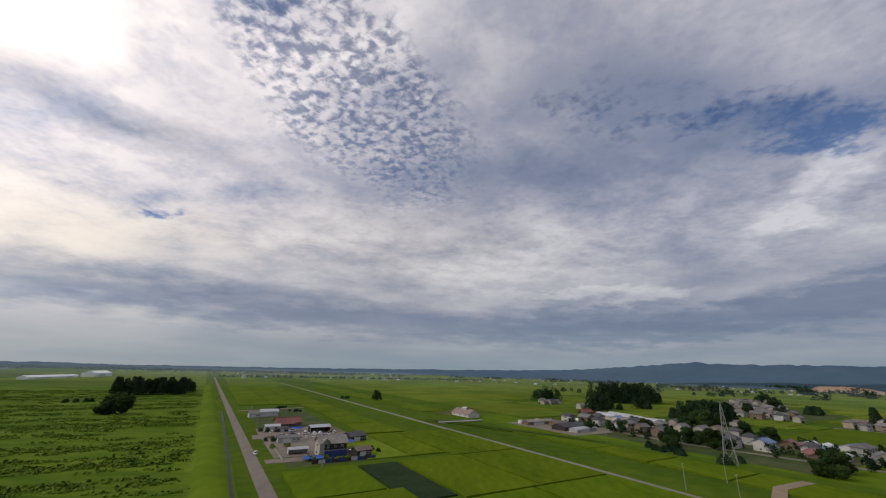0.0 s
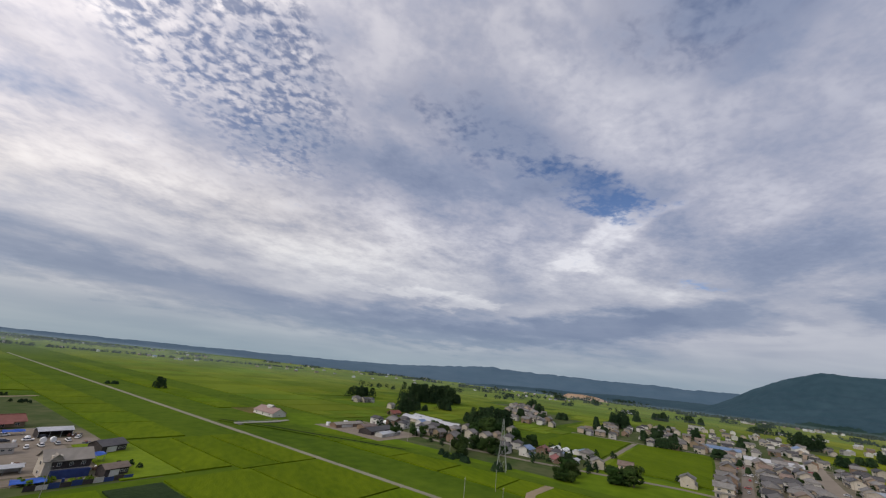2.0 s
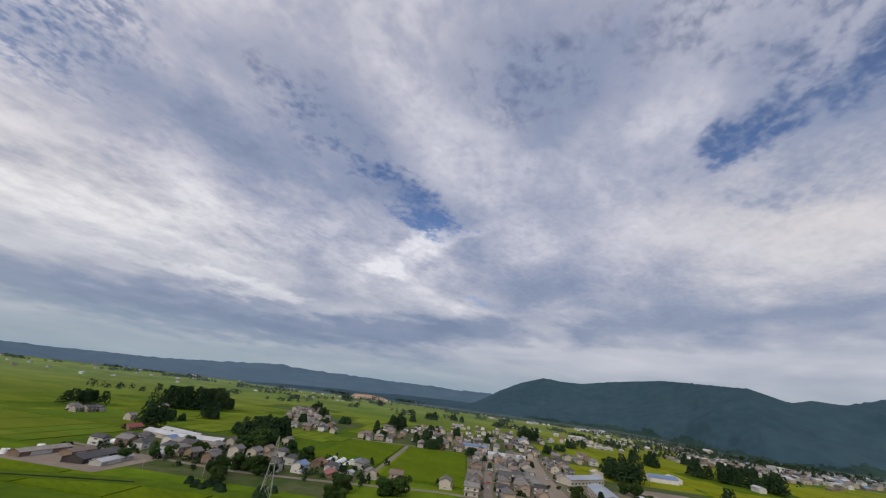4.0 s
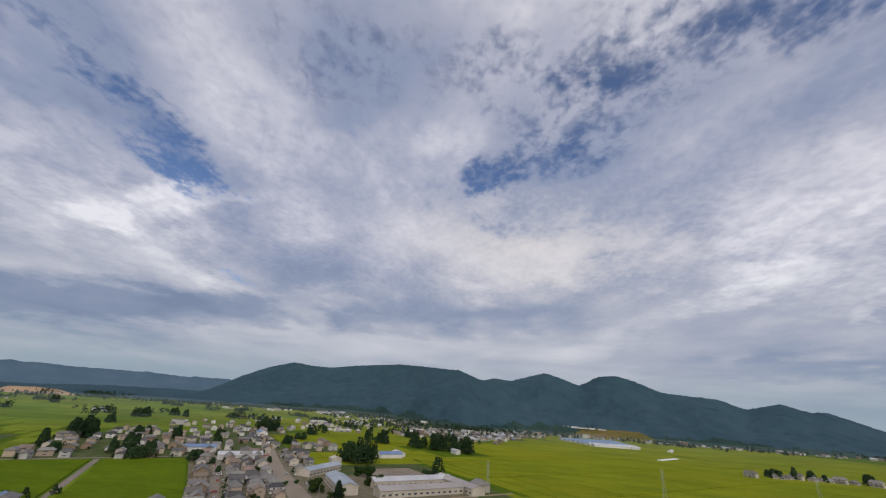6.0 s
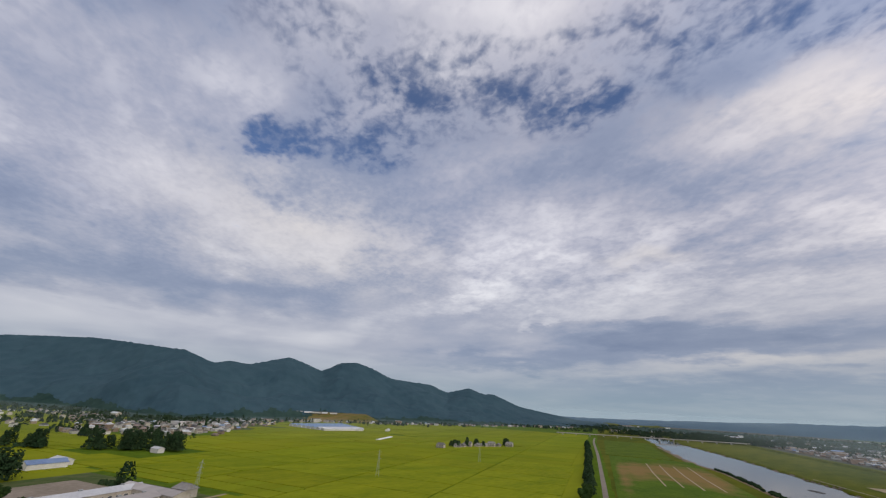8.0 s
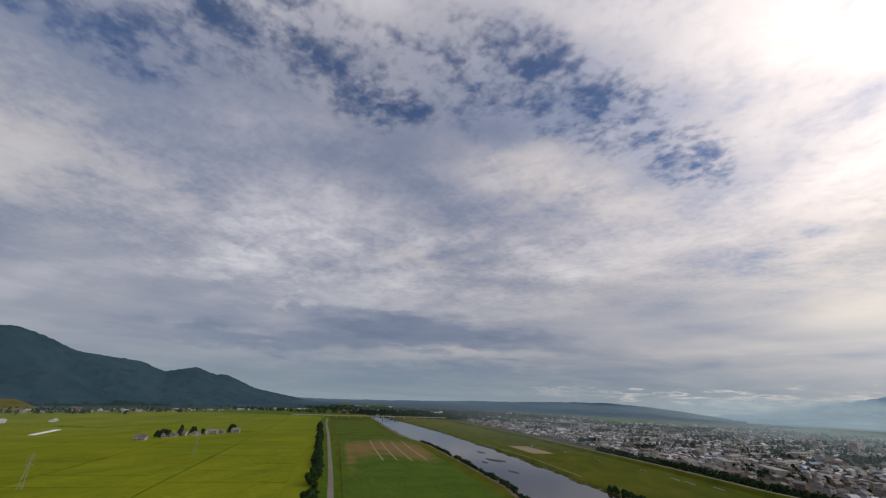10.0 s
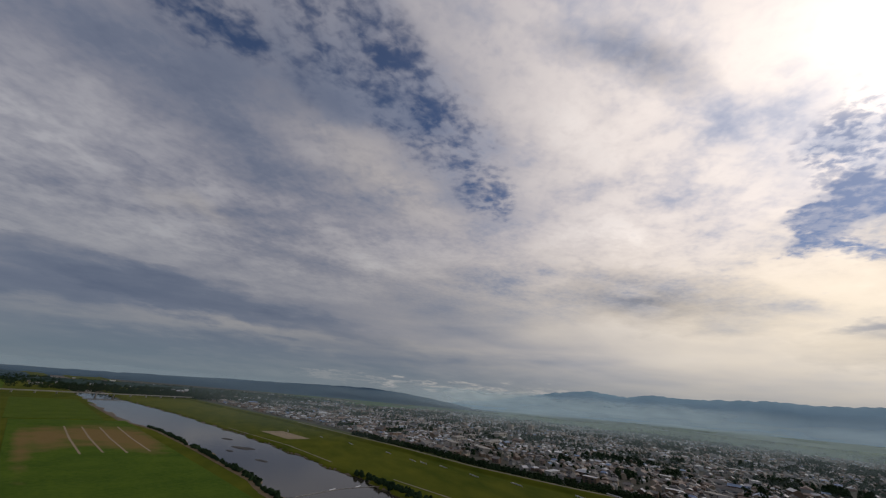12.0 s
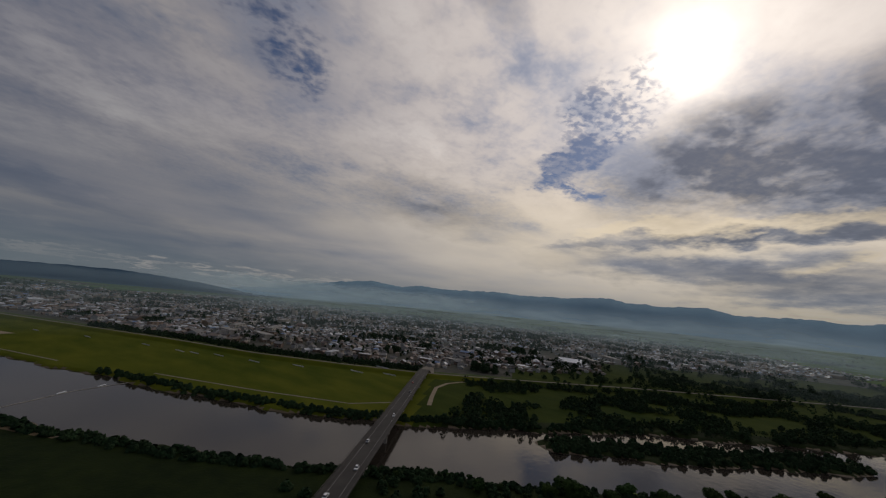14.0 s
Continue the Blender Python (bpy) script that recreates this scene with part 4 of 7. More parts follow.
strip("bank", [(float(np.interp(v, *RIVER_E)) + 11, v) for v in range(250, 1100, 25)], 4.5, M_EARTH, 0.1, "bare brown earth along the river bank", "bank")
strip("ditch", [(13.5, -420), (13.0, -215), (12.0, -130), (12.0, -40)], 1.6, M_ASPHALT, 0.06, "dark concrete drainage ditch beside the levee", "ditch")

strip("road", [(-300, 80), (-335, 85), (-372, 89), (-402, 82), (-424, 66)], 4.0, M_DIRT, 0.12, "pale dirt track from the levee to the meadow", "track")

# ---- rice fields: raised crop slabs, with grass bunds left between them ----
FIELD_HOLES = TOWN_ZONES + [(240, 365, -280, -70), (365, 430, -245, -165), (550, 640, -432, -366), (338, 504, -138, -72), (190, 250, -330, -276), (290, 470, 96, 236), (610, 690, -560, -490), (225, 262, -330, 40), (150, 164, -1100, 60),
                            (440, 500, 130, 200), (520, 620, 300, 372), (400, 500, -480, -440), (225, 322, -100, 14), (200, 320, 720, 850), (580, 810, 790, 1010), (430, 490, 700, 830)]
MOUNT_AZ = [0, 10, 25, 40, 55, 62, 70, 80, 86, 90, 94, 98, 104, 110, 120, 130, 140, 146, 152]
MOUNT_BASE = [3700, 3400, 2900, 2450, 2150, 2050, 2000, 1950, 1640, 1380, 1230, 1250, 1380, 1420, 1480, 1640, 1900, 2150, 2400]


def free(u0, u1, v0, v1):
    return not any(u0 < b and u1 > a and v0 < d and v1 > c for a, b, c, d in FIELD_HOLES)


def field_slab(name, u0, u1, v0, v1, h, mat, label, cat="rice field", group=""):
    n = 5
    pts = []
    for k in range(n):
        pts.append((u0 + (u1 - u0) * k / n, v0))
    for k in range(n):
        pts.append((u1, v0 + (v1 - v0) * k / n))
    for k in range(n):
        pts.append((u1 - (u1 - u0) * k / n, v1))
    for k in range(n):
        pts.append((u0, v1 - (v1 - v0) * k / n))
    pts = [(a + random.uniform(-0.25, 0.25), b + random.uniform(-0.25, 0.25)) for a, b in pts]
    verts, faces = poly_prism([tuple(P(a, b)[:2]) for a, b in reversed(pts)], -0.05, h)
    bm = bmesh.new()
    vv = [bm.verts.new(p) for p in verts]
    for f in faces:
        bm.faces.new([vv[i] for i in f])
    bmesh.ops.recalc_face_normals(bm, faces=bm.faces)
    me = bpy.data.meshes.new(name)
    bm.to_mesh(me)
    bm.free()
    me.materials.append(mat)
    return tagged(new(name, me), label, cat, group, kind="structure")


near_fields = [(30.5, 66, -139, -46), (67.4, 110, -119, -44), (111.4, 154.5, -119, -44), (30.5, 60.5, -178, -140.4)]
for u0, u1, v0, v1 in near_fields:
    field_slab("rice_field", u0, u1, v0, v1, 0.55, M_RICE_N, "green rice field edged by grass bunds", group="rice fields north")
field_slab("dark_field", 62, 80, -176, -124, 0.5, M_CROP_DARK, "dark green field under net cover", "field")
field_slab("rice_field", 92, 112, -252, -186, 0.55, M_RICE_N, "green rice field edged by grass bunds", group="rice fields north")
field_slab("crop_field", 70, 91, -252, -186, 0.5, M_CROP_LIGHT, "bright light green rice field", "rice field")
for u0, u1 in ((81.5, 115.5), (116.8, 154.5)):
    field_slab("rice_field", u0, u1, -178, -120.4, 0.55, M_RICE_N, "green rice field edged by grass bunds", group="rice fields north")
for u0, u1 in ((113.4, 132.6), (133.8, 154.5)):
    field_slab("rice_field", u0, u1, -253, -179.4, 0.55, M_RICE_N, "green rice field edged by grass bunds", group="rice fields north")
v = -256
while v > -900:
    n = random.choice((42, 50, 58))
    for u0, u1 in ((30.5, 61.5), (62.7, 91.6), (92.8, 121.8), (123, 154.5)):
        if free(u0, u1, v - n, v):
            field_slab("rice_field", u0, u1, v - n, v - 1.3, 0.55, M_RICE_N, "green rice field edged by grass bunds", group="rice fields north")
    v -= n
v = -44
while v > -900:
    n = random.choice((30, 36, 46))
    for u0, u1 in ((160, 193.4), (194.6, 224)):
        if free(u0, u1, v - n, v):
            field_slab("rice_field", u0, u1, v - n, v - 1.3, 0.55, M_RICE_N, "green rice field edged by grass bunds", group="rice fields north")
    v -= n
field_slab("rice_field", 322, 502, -66, -2, 0.55, M_RICE_N, "wide light green rice field beside the houses", group="rice fields by the town")
field_slab("rice_field", 338, 502, -136, -75.5, 0.55, M_RICE_N, "wide light green rice field beside the houses", group="rice fields by the town")
field_slab("yard", 31.5, 68, -300, -206, 0.1, M_GRAVEL, "packed brown gravel of the farmyard", "yard")
field_slab("bare_field", 206, 242, -370, -334, 0.2, M_SOIL, "brown bare field beside the hall", "field")
# brown and green plots on the river flat
field_slab("crop_field", -116, 18, 296, 840, 0.4, M_STUBBLE, "smooth green meadow field on the river flat", "field")
# Same river meadow, its dim light painted in as near-black green
field_slab("crop_field", -112, 14, 112, 292, 0.4, M_THICKET, "rough pasture on the river flat, green darkened for dim light", "field")
field_slab("crop_field", -90, 24, 850, 1300, 0.4, M_CROP, "smooth green meadow field on the river flat", "field")


for k, u in enumerate((-35, -53, -72, -93)):
    strip("wheel_track", [(u, 530 + 5 * (k % 2)), (u + 1, 640), (u - 1, 756 - 6 * (k % 3))], 2.0, M_DIRT, 0.46, "pale wheel track across the stubble field", "track")

fv, ff, fs = [], [], []
south = 0
u = 66
bands = [(u0, u0 + 98) for u0 in range(66, 2600, 100)]
for u0, u1 in bands:
    v = 1500.0
    while v > -2600:
        n = random.choice((45, 55, 65)) if u0 < 700 and abs(v) < 900 else random.choice((90, 130, 170))
        cuv = P((u0 + u1) / 2, v - n / 2)
        az, r = math.degrees(math.atan2(cuv.x, cuv.y)), cuv.length
        ok = r < 4300 and free(u0, u1, v - n, v) and not (u0 < 225 and v - n < 62)
        if 2 < az < 152 and r > np.interp(az, MOUNT_AZ, MOUNT_BASE) - 40:
            ok = False
        cells = [(u0, u1, v - n, v)] if ok else []
        if not ok and r < 1500 and not (u0 < 225 and v - n < 62) and not (2 < az < 152 and r > np.interp(az, MOUNT_AZ, MOUNT_BASE) - 40):
            h2, w2 = n / 3, (u1 - u0) / 5
            for i in range(5):
                for j in range(3):
                    c4 = (u0 + i * w2, u0 + (i + 1) * w2 - 0.6, v - n + j * h2, v - n + (j + 1) * h2)
                    if free(*c4):
                        cells.append(c4)
        if ok and v - n > 40 and r < 620 and south < 60:
            south += 1
            field_slab("rice_field", u0, u1, v - n, v - 1.2, 0.55, M_RICE_S, "yellow-green ripening rice field edged by low bunds", group="rice fields south")
        else:
          for a, b, v_a, v_b in cells:
            k = len(fv)
            a = a if u0 > 100 else a + 6
            fv += [P(a, v_a, 0.5), P(b, v_a, 0.5), P(b, v_b - 1.5, 0.5), P(a, v_b - 1.5, 0.5), P(a, v_a, -0.1), P(b, v_a, -0.1), P(b, v_b - 1.5, -0.1), P(a, v_b - 1.5, -0.1)]
            fs += [int(v + 110 * noise.noise(Vector((u0 * 0.013, v * 0.009, 1))) + random.uniform(-60, 60) * (u0 > 500) > (40 if u0 < 600 else 40 + 0.3 * (u0 - 600)))] * 5
            ff += [(k, k + 3, k + 2, k + 1), (k, k + 1, k + 5, k + 4), (k + 1, k + 2, k + 6, k + 5), (k + 2, k + 3, k + 7, k + 6), (k + 3, k, k + 4, k + 7)]
        v -= n
for u0 in range(-1500, 160, 140):
    v = -900.0
    ua, ub = u0, u0 + 136
    if ua < 5 < ub:
        ub = 2
    if ua < 157 < ub:
        ua, ub = 36, 150
    while v > -4200:
        n = random.choice((110, 150, 190))
        if u0 > -250 or u0 > np.interp(v, *RIVER_E) + 60:
            k = len(fv)
            fv += [P(ua, v - n, 0.5), P(ub, v - n, 0.5), P(ub, v - 2, 0.5), P(ua, v - 2, 0.5)]
            ff.append((k, k + 3, k + 2, k + 1))
            fs.append(0)
        v -= n
tagged(mesh_object("distant_rice_fields", fv, ff, [M_RICE_FAR, M_RICE_FAR_S], idx=fs), "patchwork of distant green and yellow rice fields", "rice fields", kind="stuff")
fv, ff = [], []
for u0 in range(-4400, -1500, 180):
    for v0 in range(-3600, 3600, 120):
        c = P(u0, v0)
        if c.length < 4400 and random.random() < 0.8 and (u0 < -2300 or abs(v0 - 300) > 1500):
            k = len(fv)
            fv += [P(u0, v0, 0.5), P(u0 + 172, v0, 0.5), P(u0 + 172, v0 + 116, 0.5), P(u0, v0 + 116, 0.5)]
            ff.append((k, k + 3, k + 2, k + 1))
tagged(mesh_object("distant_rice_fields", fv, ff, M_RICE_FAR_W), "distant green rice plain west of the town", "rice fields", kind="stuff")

# ---- mountains and far hills ----
RIDGE_AZ = [56, 59, 62, 64.5, 67.3, 70.5, 73, 75.5, 79.5, 85.2, 88.3, 93.9, 97, 99, 101, 103.8, 105.9, 108.5, 110.5, 113, 115.2, 117.5, 120.3, 126.2, 128.5, 131.7, 133.9, 135.1, 139, 143, 146, 152]
RIDGE_EL = [-1.9, -1.2, 0.2, 1.7, 3.0, 4.0, 3.75, 3.75, 4.4, 5.0, 4.95, 4.75, 3.55, 4.0, 3.72, 4.5, 5.1, 4.35, 3.6, 4.9, 5.1, 4.4, 3.2, 2.7, 1.75, 2.5, 1.75, 1.9, 0.35, -0.3, -0.8, -1.4]


def polar(az, r, z):
    a = radians(az)
    return (math.sin(a) * r, math.cos(a) * r, z)


az_l = np.linspace(56, 152, 560)
s_l = np.concatenate([np.linspace(0, 1, 60), np.linspace(1.05, 2.2, 14)])
mv = []
ridge_fine = np.interp(az_l, RIDGE_AZ, RIDGE_EL)
ker = np.hanning(9)
ridge_fine = np.convolve(np.pad(ridge_fine, 4, mode="edge"), ker / ker.sum(), "valid")
for az, el in zip(az_l, ridge_fine):
    base = np.interp(az, MOUNT_AZ, MOUNT_BASE)
    depth = 800.0
    top = 68 + (base + depth) * math.tan(radians(el))
    for s in s_l:
        r = base + depth * s
        x, y, _ = polar(az, r, 0)
        n = noise.fractal(Vector((x * 0.0032, y * 0.0032, 1.0)), 1.0, 2.0, 5)
        m = noise.fractal(Vector((x * 0.05, y * 0.05, 3.0)), 0.8, 2.0, 3)
        if s <= 1:
            prof = 0.16 * smooth(s * 3) + 0.84 * s ** 1.7
            z = top * prof + n * 42 * math.sin(math.pi * min(s, 1)) * min(1, top / 150) + m * (4.5 if s < 0.3 else 3.0) * min(1, s * 12) * min(1, max(top, 0) / 40)
        else:
            z = top * max(0.0, 1 - 0.75 * (s - 1)) + n * 12 * (s - 1)
        mv.append((x, y, max(z, -2.0) - (2.0 if s == 0 else 0)))
ns = len(s_l)
mf = [(i * ns + j, i * ns + j + 1, (i + 1) * ns + j + 1, (i + 1) * ns + j) for i in range(len(az_l) - 1) for j in range(ns - 1)]
mi = []
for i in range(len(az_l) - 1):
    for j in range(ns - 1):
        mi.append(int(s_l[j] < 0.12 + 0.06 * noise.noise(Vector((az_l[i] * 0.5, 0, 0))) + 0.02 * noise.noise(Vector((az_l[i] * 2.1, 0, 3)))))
tagged(mesh_object("mountain_range", mv, mf, [M_FOREST, M_FOOT], idx=mi, smooth=True), "dark forested mountain range beyond the fields, haze blue in its colour", "mountains", kind="structure")


def hill_ring(name, az, el, r0, r1, eye, mat, label, rough=1.0, step=0.35):
    al = np.arange(az[0], az[-1] + 0.01, step)
    verts, faces = [], []
    rows = (0.0, 0.25, 0.5, 0.75, 1.0, 1.3)
    for a in al:
        h = eye + r1 * math.tan(radians(float(np.interp(a, az, el))))
        for s in rows:
            r = r0 + (r1 - r0) * s
            x, y, _ = polar(a, r, 0)
            q = noise.fractal(Vector((x * 0.003, y * 0.003, 5.0)), 1.0, 2.0, 4) * 16 * rough
            p = noise.fractal(Vector((x * 0.02, y * 0.02, 8.0)), 1.0, 2.0, 3) * 5 * rough
            z = h * (s ** 1.4 if s <= 1 else 0.6) + (q * math.sin(math.pi * min(s, 1) * 0.9) + p * s if s else -3)
            verts.append((x, y, z))
    k = len(rows)
    for i in range(len(al) - 1):
        for j in range(k - 1):
            faces.append((i * k + j, i * k + j + 1, (i + 1) * k + j + 1, (i + 1) * k + j))
    return tagged(mesh_object(name, verts, faces, mat, smooth=True), label, "hills", kind="structure")


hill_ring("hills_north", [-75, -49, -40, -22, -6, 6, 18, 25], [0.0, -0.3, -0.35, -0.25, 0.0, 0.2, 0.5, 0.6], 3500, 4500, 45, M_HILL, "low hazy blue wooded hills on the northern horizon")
hill_ring("hills_east", [2, 6, 12, 18, 24, 28, 34, 40, 45, 50, 56, 62.8, 70, 78], [-0.4, -0.1, 0.15, 0.4, 0.8, 1.15, 1.6, 1.35, 1.4, 1.4, 1.35, 1.35, 1.3, 1.0], 2950, 3700, 55, M_HILL, "wooded hills along the eastern plain, haze blue painted in", 1.6)
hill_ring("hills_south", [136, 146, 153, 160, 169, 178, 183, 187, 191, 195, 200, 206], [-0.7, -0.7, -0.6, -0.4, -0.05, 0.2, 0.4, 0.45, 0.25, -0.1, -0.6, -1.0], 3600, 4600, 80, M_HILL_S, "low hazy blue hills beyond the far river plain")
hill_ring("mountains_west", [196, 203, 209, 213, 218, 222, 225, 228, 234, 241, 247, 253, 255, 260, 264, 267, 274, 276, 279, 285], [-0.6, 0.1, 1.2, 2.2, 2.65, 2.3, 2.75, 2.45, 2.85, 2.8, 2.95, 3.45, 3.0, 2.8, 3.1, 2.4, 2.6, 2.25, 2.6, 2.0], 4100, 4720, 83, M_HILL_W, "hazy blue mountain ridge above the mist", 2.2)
quarry = hill_ring("quarry", [43.2, 44.2, 46, 48, 49.6], [-1.12, -0.6, -0.5, -0.7, -1.12], 2230, 2330, 45, M_QUARRY, "orange-brown quarry face cut into the hill", 0.25, 0.1)
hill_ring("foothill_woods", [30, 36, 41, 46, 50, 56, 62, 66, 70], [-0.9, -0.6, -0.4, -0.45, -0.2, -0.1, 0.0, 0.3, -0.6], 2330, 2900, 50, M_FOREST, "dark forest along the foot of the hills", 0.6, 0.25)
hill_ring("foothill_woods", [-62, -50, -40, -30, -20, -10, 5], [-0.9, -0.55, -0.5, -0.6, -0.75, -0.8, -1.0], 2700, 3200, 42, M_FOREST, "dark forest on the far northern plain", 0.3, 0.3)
hill_ring("foothill_woods", [146, 152, 160, 168, 176, 184, 190], [-1.9, -1.45, -1.35, -1.5, -1.4, -1.6, -1.9], 2250, 2600, 76, M_FOOT, "dark woods across the far river plain", 0.35, 0.3)
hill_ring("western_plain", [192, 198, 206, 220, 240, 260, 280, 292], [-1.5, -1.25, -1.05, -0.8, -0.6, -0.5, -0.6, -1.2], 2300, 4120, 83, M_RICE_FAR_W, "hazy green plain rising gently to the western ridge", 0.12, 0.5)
hill_ring("terrace", [103.5, 106, 112, 117, 119.5], [-2.6, -1.75, -1.55, -1.55, -2.6], 1400, 1530, 67, M_SOIL, "brown-green terrace at the foot of the mountains", 0.15, 0.2)


def mist_layer(name, az0, az1, rows, mat, label):
    """The gently rising top of a mist layer; rows: distance, height, density."""
    n = int(abs(az1 - az0) / 1.5) + 1
    k = len(rows)
    verts, faces, veil = [], [], []
    for i in range(n + 1):
        a = az0 + (az1 - az0) * i / n
        for r, z, q in rows:
            verts.append(polar(a, r, z + 0.05 * z * math.sin(a * 0.7) + 0.03 * z * math.sin(a * 1.9 + 1)))
            veil.append(float(q * smooth(min(i, n - i) / (0.2 * n))))
        if i:
            for j in range(k - 1):
                faces.append((k * i + j, k * (i - 1) + j, k * (i - 1) + j + 1, k * i + j + 1))
    ob = mesh_object(name, verts, faces, mat, smooth=True)
    at = ob.data.attributes.new("veil", "FLOAT", "POINT")
    at.data.foreach_set("value", veil)
    return tagged(ob, label, "mist", kind="structure")


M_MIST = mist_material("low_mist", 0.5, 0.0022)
# The haze and veil sheets are added, tinted to imitate distant air
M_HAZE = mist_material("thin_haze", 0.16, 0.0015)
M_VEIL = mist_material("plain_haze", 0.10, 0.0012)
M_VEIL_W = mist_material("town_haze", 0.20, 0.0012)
M_BANK = mist_material("cloud_bank", 0.6, 0.0030)
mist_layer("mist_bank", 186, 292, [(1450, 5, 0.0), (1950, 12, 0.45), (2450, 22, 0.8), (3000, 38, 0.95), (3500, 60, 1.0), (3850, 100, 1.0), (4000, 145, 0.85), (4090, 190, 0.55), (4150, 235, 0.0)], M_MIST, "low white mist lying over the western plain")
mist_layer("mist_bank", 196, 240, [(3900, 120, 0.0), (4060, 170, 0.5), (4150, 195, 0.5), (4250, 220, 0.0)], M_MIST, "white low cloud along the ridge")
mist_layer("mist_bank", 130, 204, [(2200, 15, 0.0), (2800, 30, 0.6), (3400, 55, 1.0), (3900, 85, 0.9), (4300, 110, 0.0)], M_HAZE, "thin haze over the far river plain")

# Low tinted sheets laid over plain and town in place of air haze
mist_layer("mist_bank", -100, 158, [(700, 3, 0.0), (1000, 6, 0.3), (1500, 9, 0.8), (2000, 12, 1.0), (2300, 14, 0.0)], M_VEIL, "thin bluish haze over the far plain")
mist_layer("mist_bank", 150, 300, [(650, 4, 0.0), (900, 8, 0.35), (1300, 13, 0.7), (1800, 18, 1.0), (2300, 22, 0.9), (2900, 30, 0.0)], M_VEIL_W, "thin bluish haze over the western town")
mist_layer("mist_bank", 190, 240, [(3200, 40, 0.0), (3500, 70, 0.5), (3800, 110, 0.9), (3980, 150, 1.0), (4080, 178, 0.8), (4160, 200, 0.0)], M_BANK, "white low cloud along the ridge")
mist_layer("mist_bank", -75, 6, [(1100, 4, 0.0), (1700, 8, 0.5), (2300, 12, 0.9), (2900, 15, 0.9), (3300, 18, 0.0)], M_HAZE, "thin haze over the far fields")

# ---- bridge over the river ----


def bridge_v(u):
    return 79 - 0.12 * (u + 115)


def make_bridge():
    ob = new("road_bridge")
    u0, u1 = 22.0, -432.0
    L = math.hypot(u1 - u0, bridge_v(u1) - bridge_v(u0))
    p = P(u0, bridge_v(u0))
    q = P(u1, bridge_v(u1))
    ang = math.degrees(math.atan2(q.y - p.y, q.x - p.x))
    ob.matrix_world = pose(p.x, p.y, 0, 0, 0, ang)
    z = 6.6
    part("deck", box(-2, L + 2, -6.2, 6.2, z - 0.5, z, 0.06), M_DECK, ob, "dark brownish asphalt deck")
    for s in (-1, 1):
        part("girder", box(0, L, s * 3.4 - 0.4, s * 3.4 + 0.4, z - 2.4, z - 0.5), M_CONCRETE, ob)
        part("pavement", box(-2, L + 2, s * 5.3 - 0.9, s * 5.3 + 0.9, z, z + 0.22, 0.03), M_DECK, ob, "raised asphalt footway")
        bm = box(-2, L + 2, s * 6.15 - 0.05, s * 6.15 + 0.05, z + 1.0, z + 1.1)
        box(-2, L + 2, s * 6.15 - 0.03, s * 6.15 + 0.03, z + 0.55, z + 0.62, 0, bm)
        part("rail", bm, M_RAIL, ob, "dark weathered guard rail")
        n = int(L / 4)
        bm = bmesh.new()
        for i in range(n + 1):
            x = L * i / n
            box(x - 0.05, x + 0.05, s * 6.15 - 0.05, s * 6.15 + 0.05, z + 0.2, z + 1.05, 0, bm)
        part("rail_posts", bm, M_RAIL, ob)["kind"] = "stuff"
        part("edge_line", box(0, L, s * 3.1 - 0.08, s * 3.1 + 0.08, z, z + 0.012), M_WORN_LINE, ob, "worn pale edge line")
    for i in range(9):
        x = 20 + i * (L - 40) / 8
        bm = box(x - 1.0, x + 1.0, -4.2, 4.2, -5.0, z - 2.9, 0.35)
        box(x - 1.2, x + 1.2, -5.4, 5.4, z - 3.1, z - 2.4, 0.1, bm)
        part("pier", bm, M_CONCRETE, ob)
    # earth ramps up to the deck
    for a, b, e in ((-60, 0, 1), (L + 70, L, -1)):
        bm = bmesh.new()
        t = [bm.verts.new(c) for c in ((b, -6, z - 0.06), (b, 6, z - 0.06), (a, 5, 0.2), (a, -5, 0.2), (b, -13, -0.5), (b, 13, -0.5), (a, 6, -0.5), (a, -6, -0.5))]
        for f in ((0, 1, 2, 3), (0, 3, 7, 4), (1, 5, 6, 2), (0, 4, 5, 1)):
            bm.faces.new([t[i] for i in f])
        bmesh.ops.recalc_face_normals(bm, faces=bm.faces)
        part("approach_ramp", bm, M_ROAD, ob, "road ramp on an earth bank")
    return tagged(ob, "long concrete road bridge with dark asphalt and rails over the river", "bridge"), p, ang, L, z


bridge, bridge_p, bridge_ang, bridge_L, bridge_z = make_bridge()


def make_far_bridge():
    ob = new("far_bridge")
    a, b = P(170, 1430), P(-420, 1600)
    L = (b - a).length
    ob.matrix_world = pose(a.x, a.y, 0, 0, 0, math.degrees(math.atan2(b.y - a.y, b.x - a.x)))
    part("deck", box(0, L, -4.5, 4.5, 5.2, 6.6, 0.1), M_CONCRETE, ob)
    for s in (-1, 1):
        part("parapet", box(0, L, s * 4.4 - 0.1, s * 4.4 + 0.1, 6.6, 7.6), M_CONCRETE, ob)
    for i in range(14):
        x = 20 + i * (L - 40) / 13
        part("pier", box(x - 1, x + 1, -3.5, 3.5, -4.5, 5.2, 0.2), M_CONCRETE, ob)
    return tagged(ob, "low pale concrete bridge crossing the far river", "bridge")


make_far_bridge()


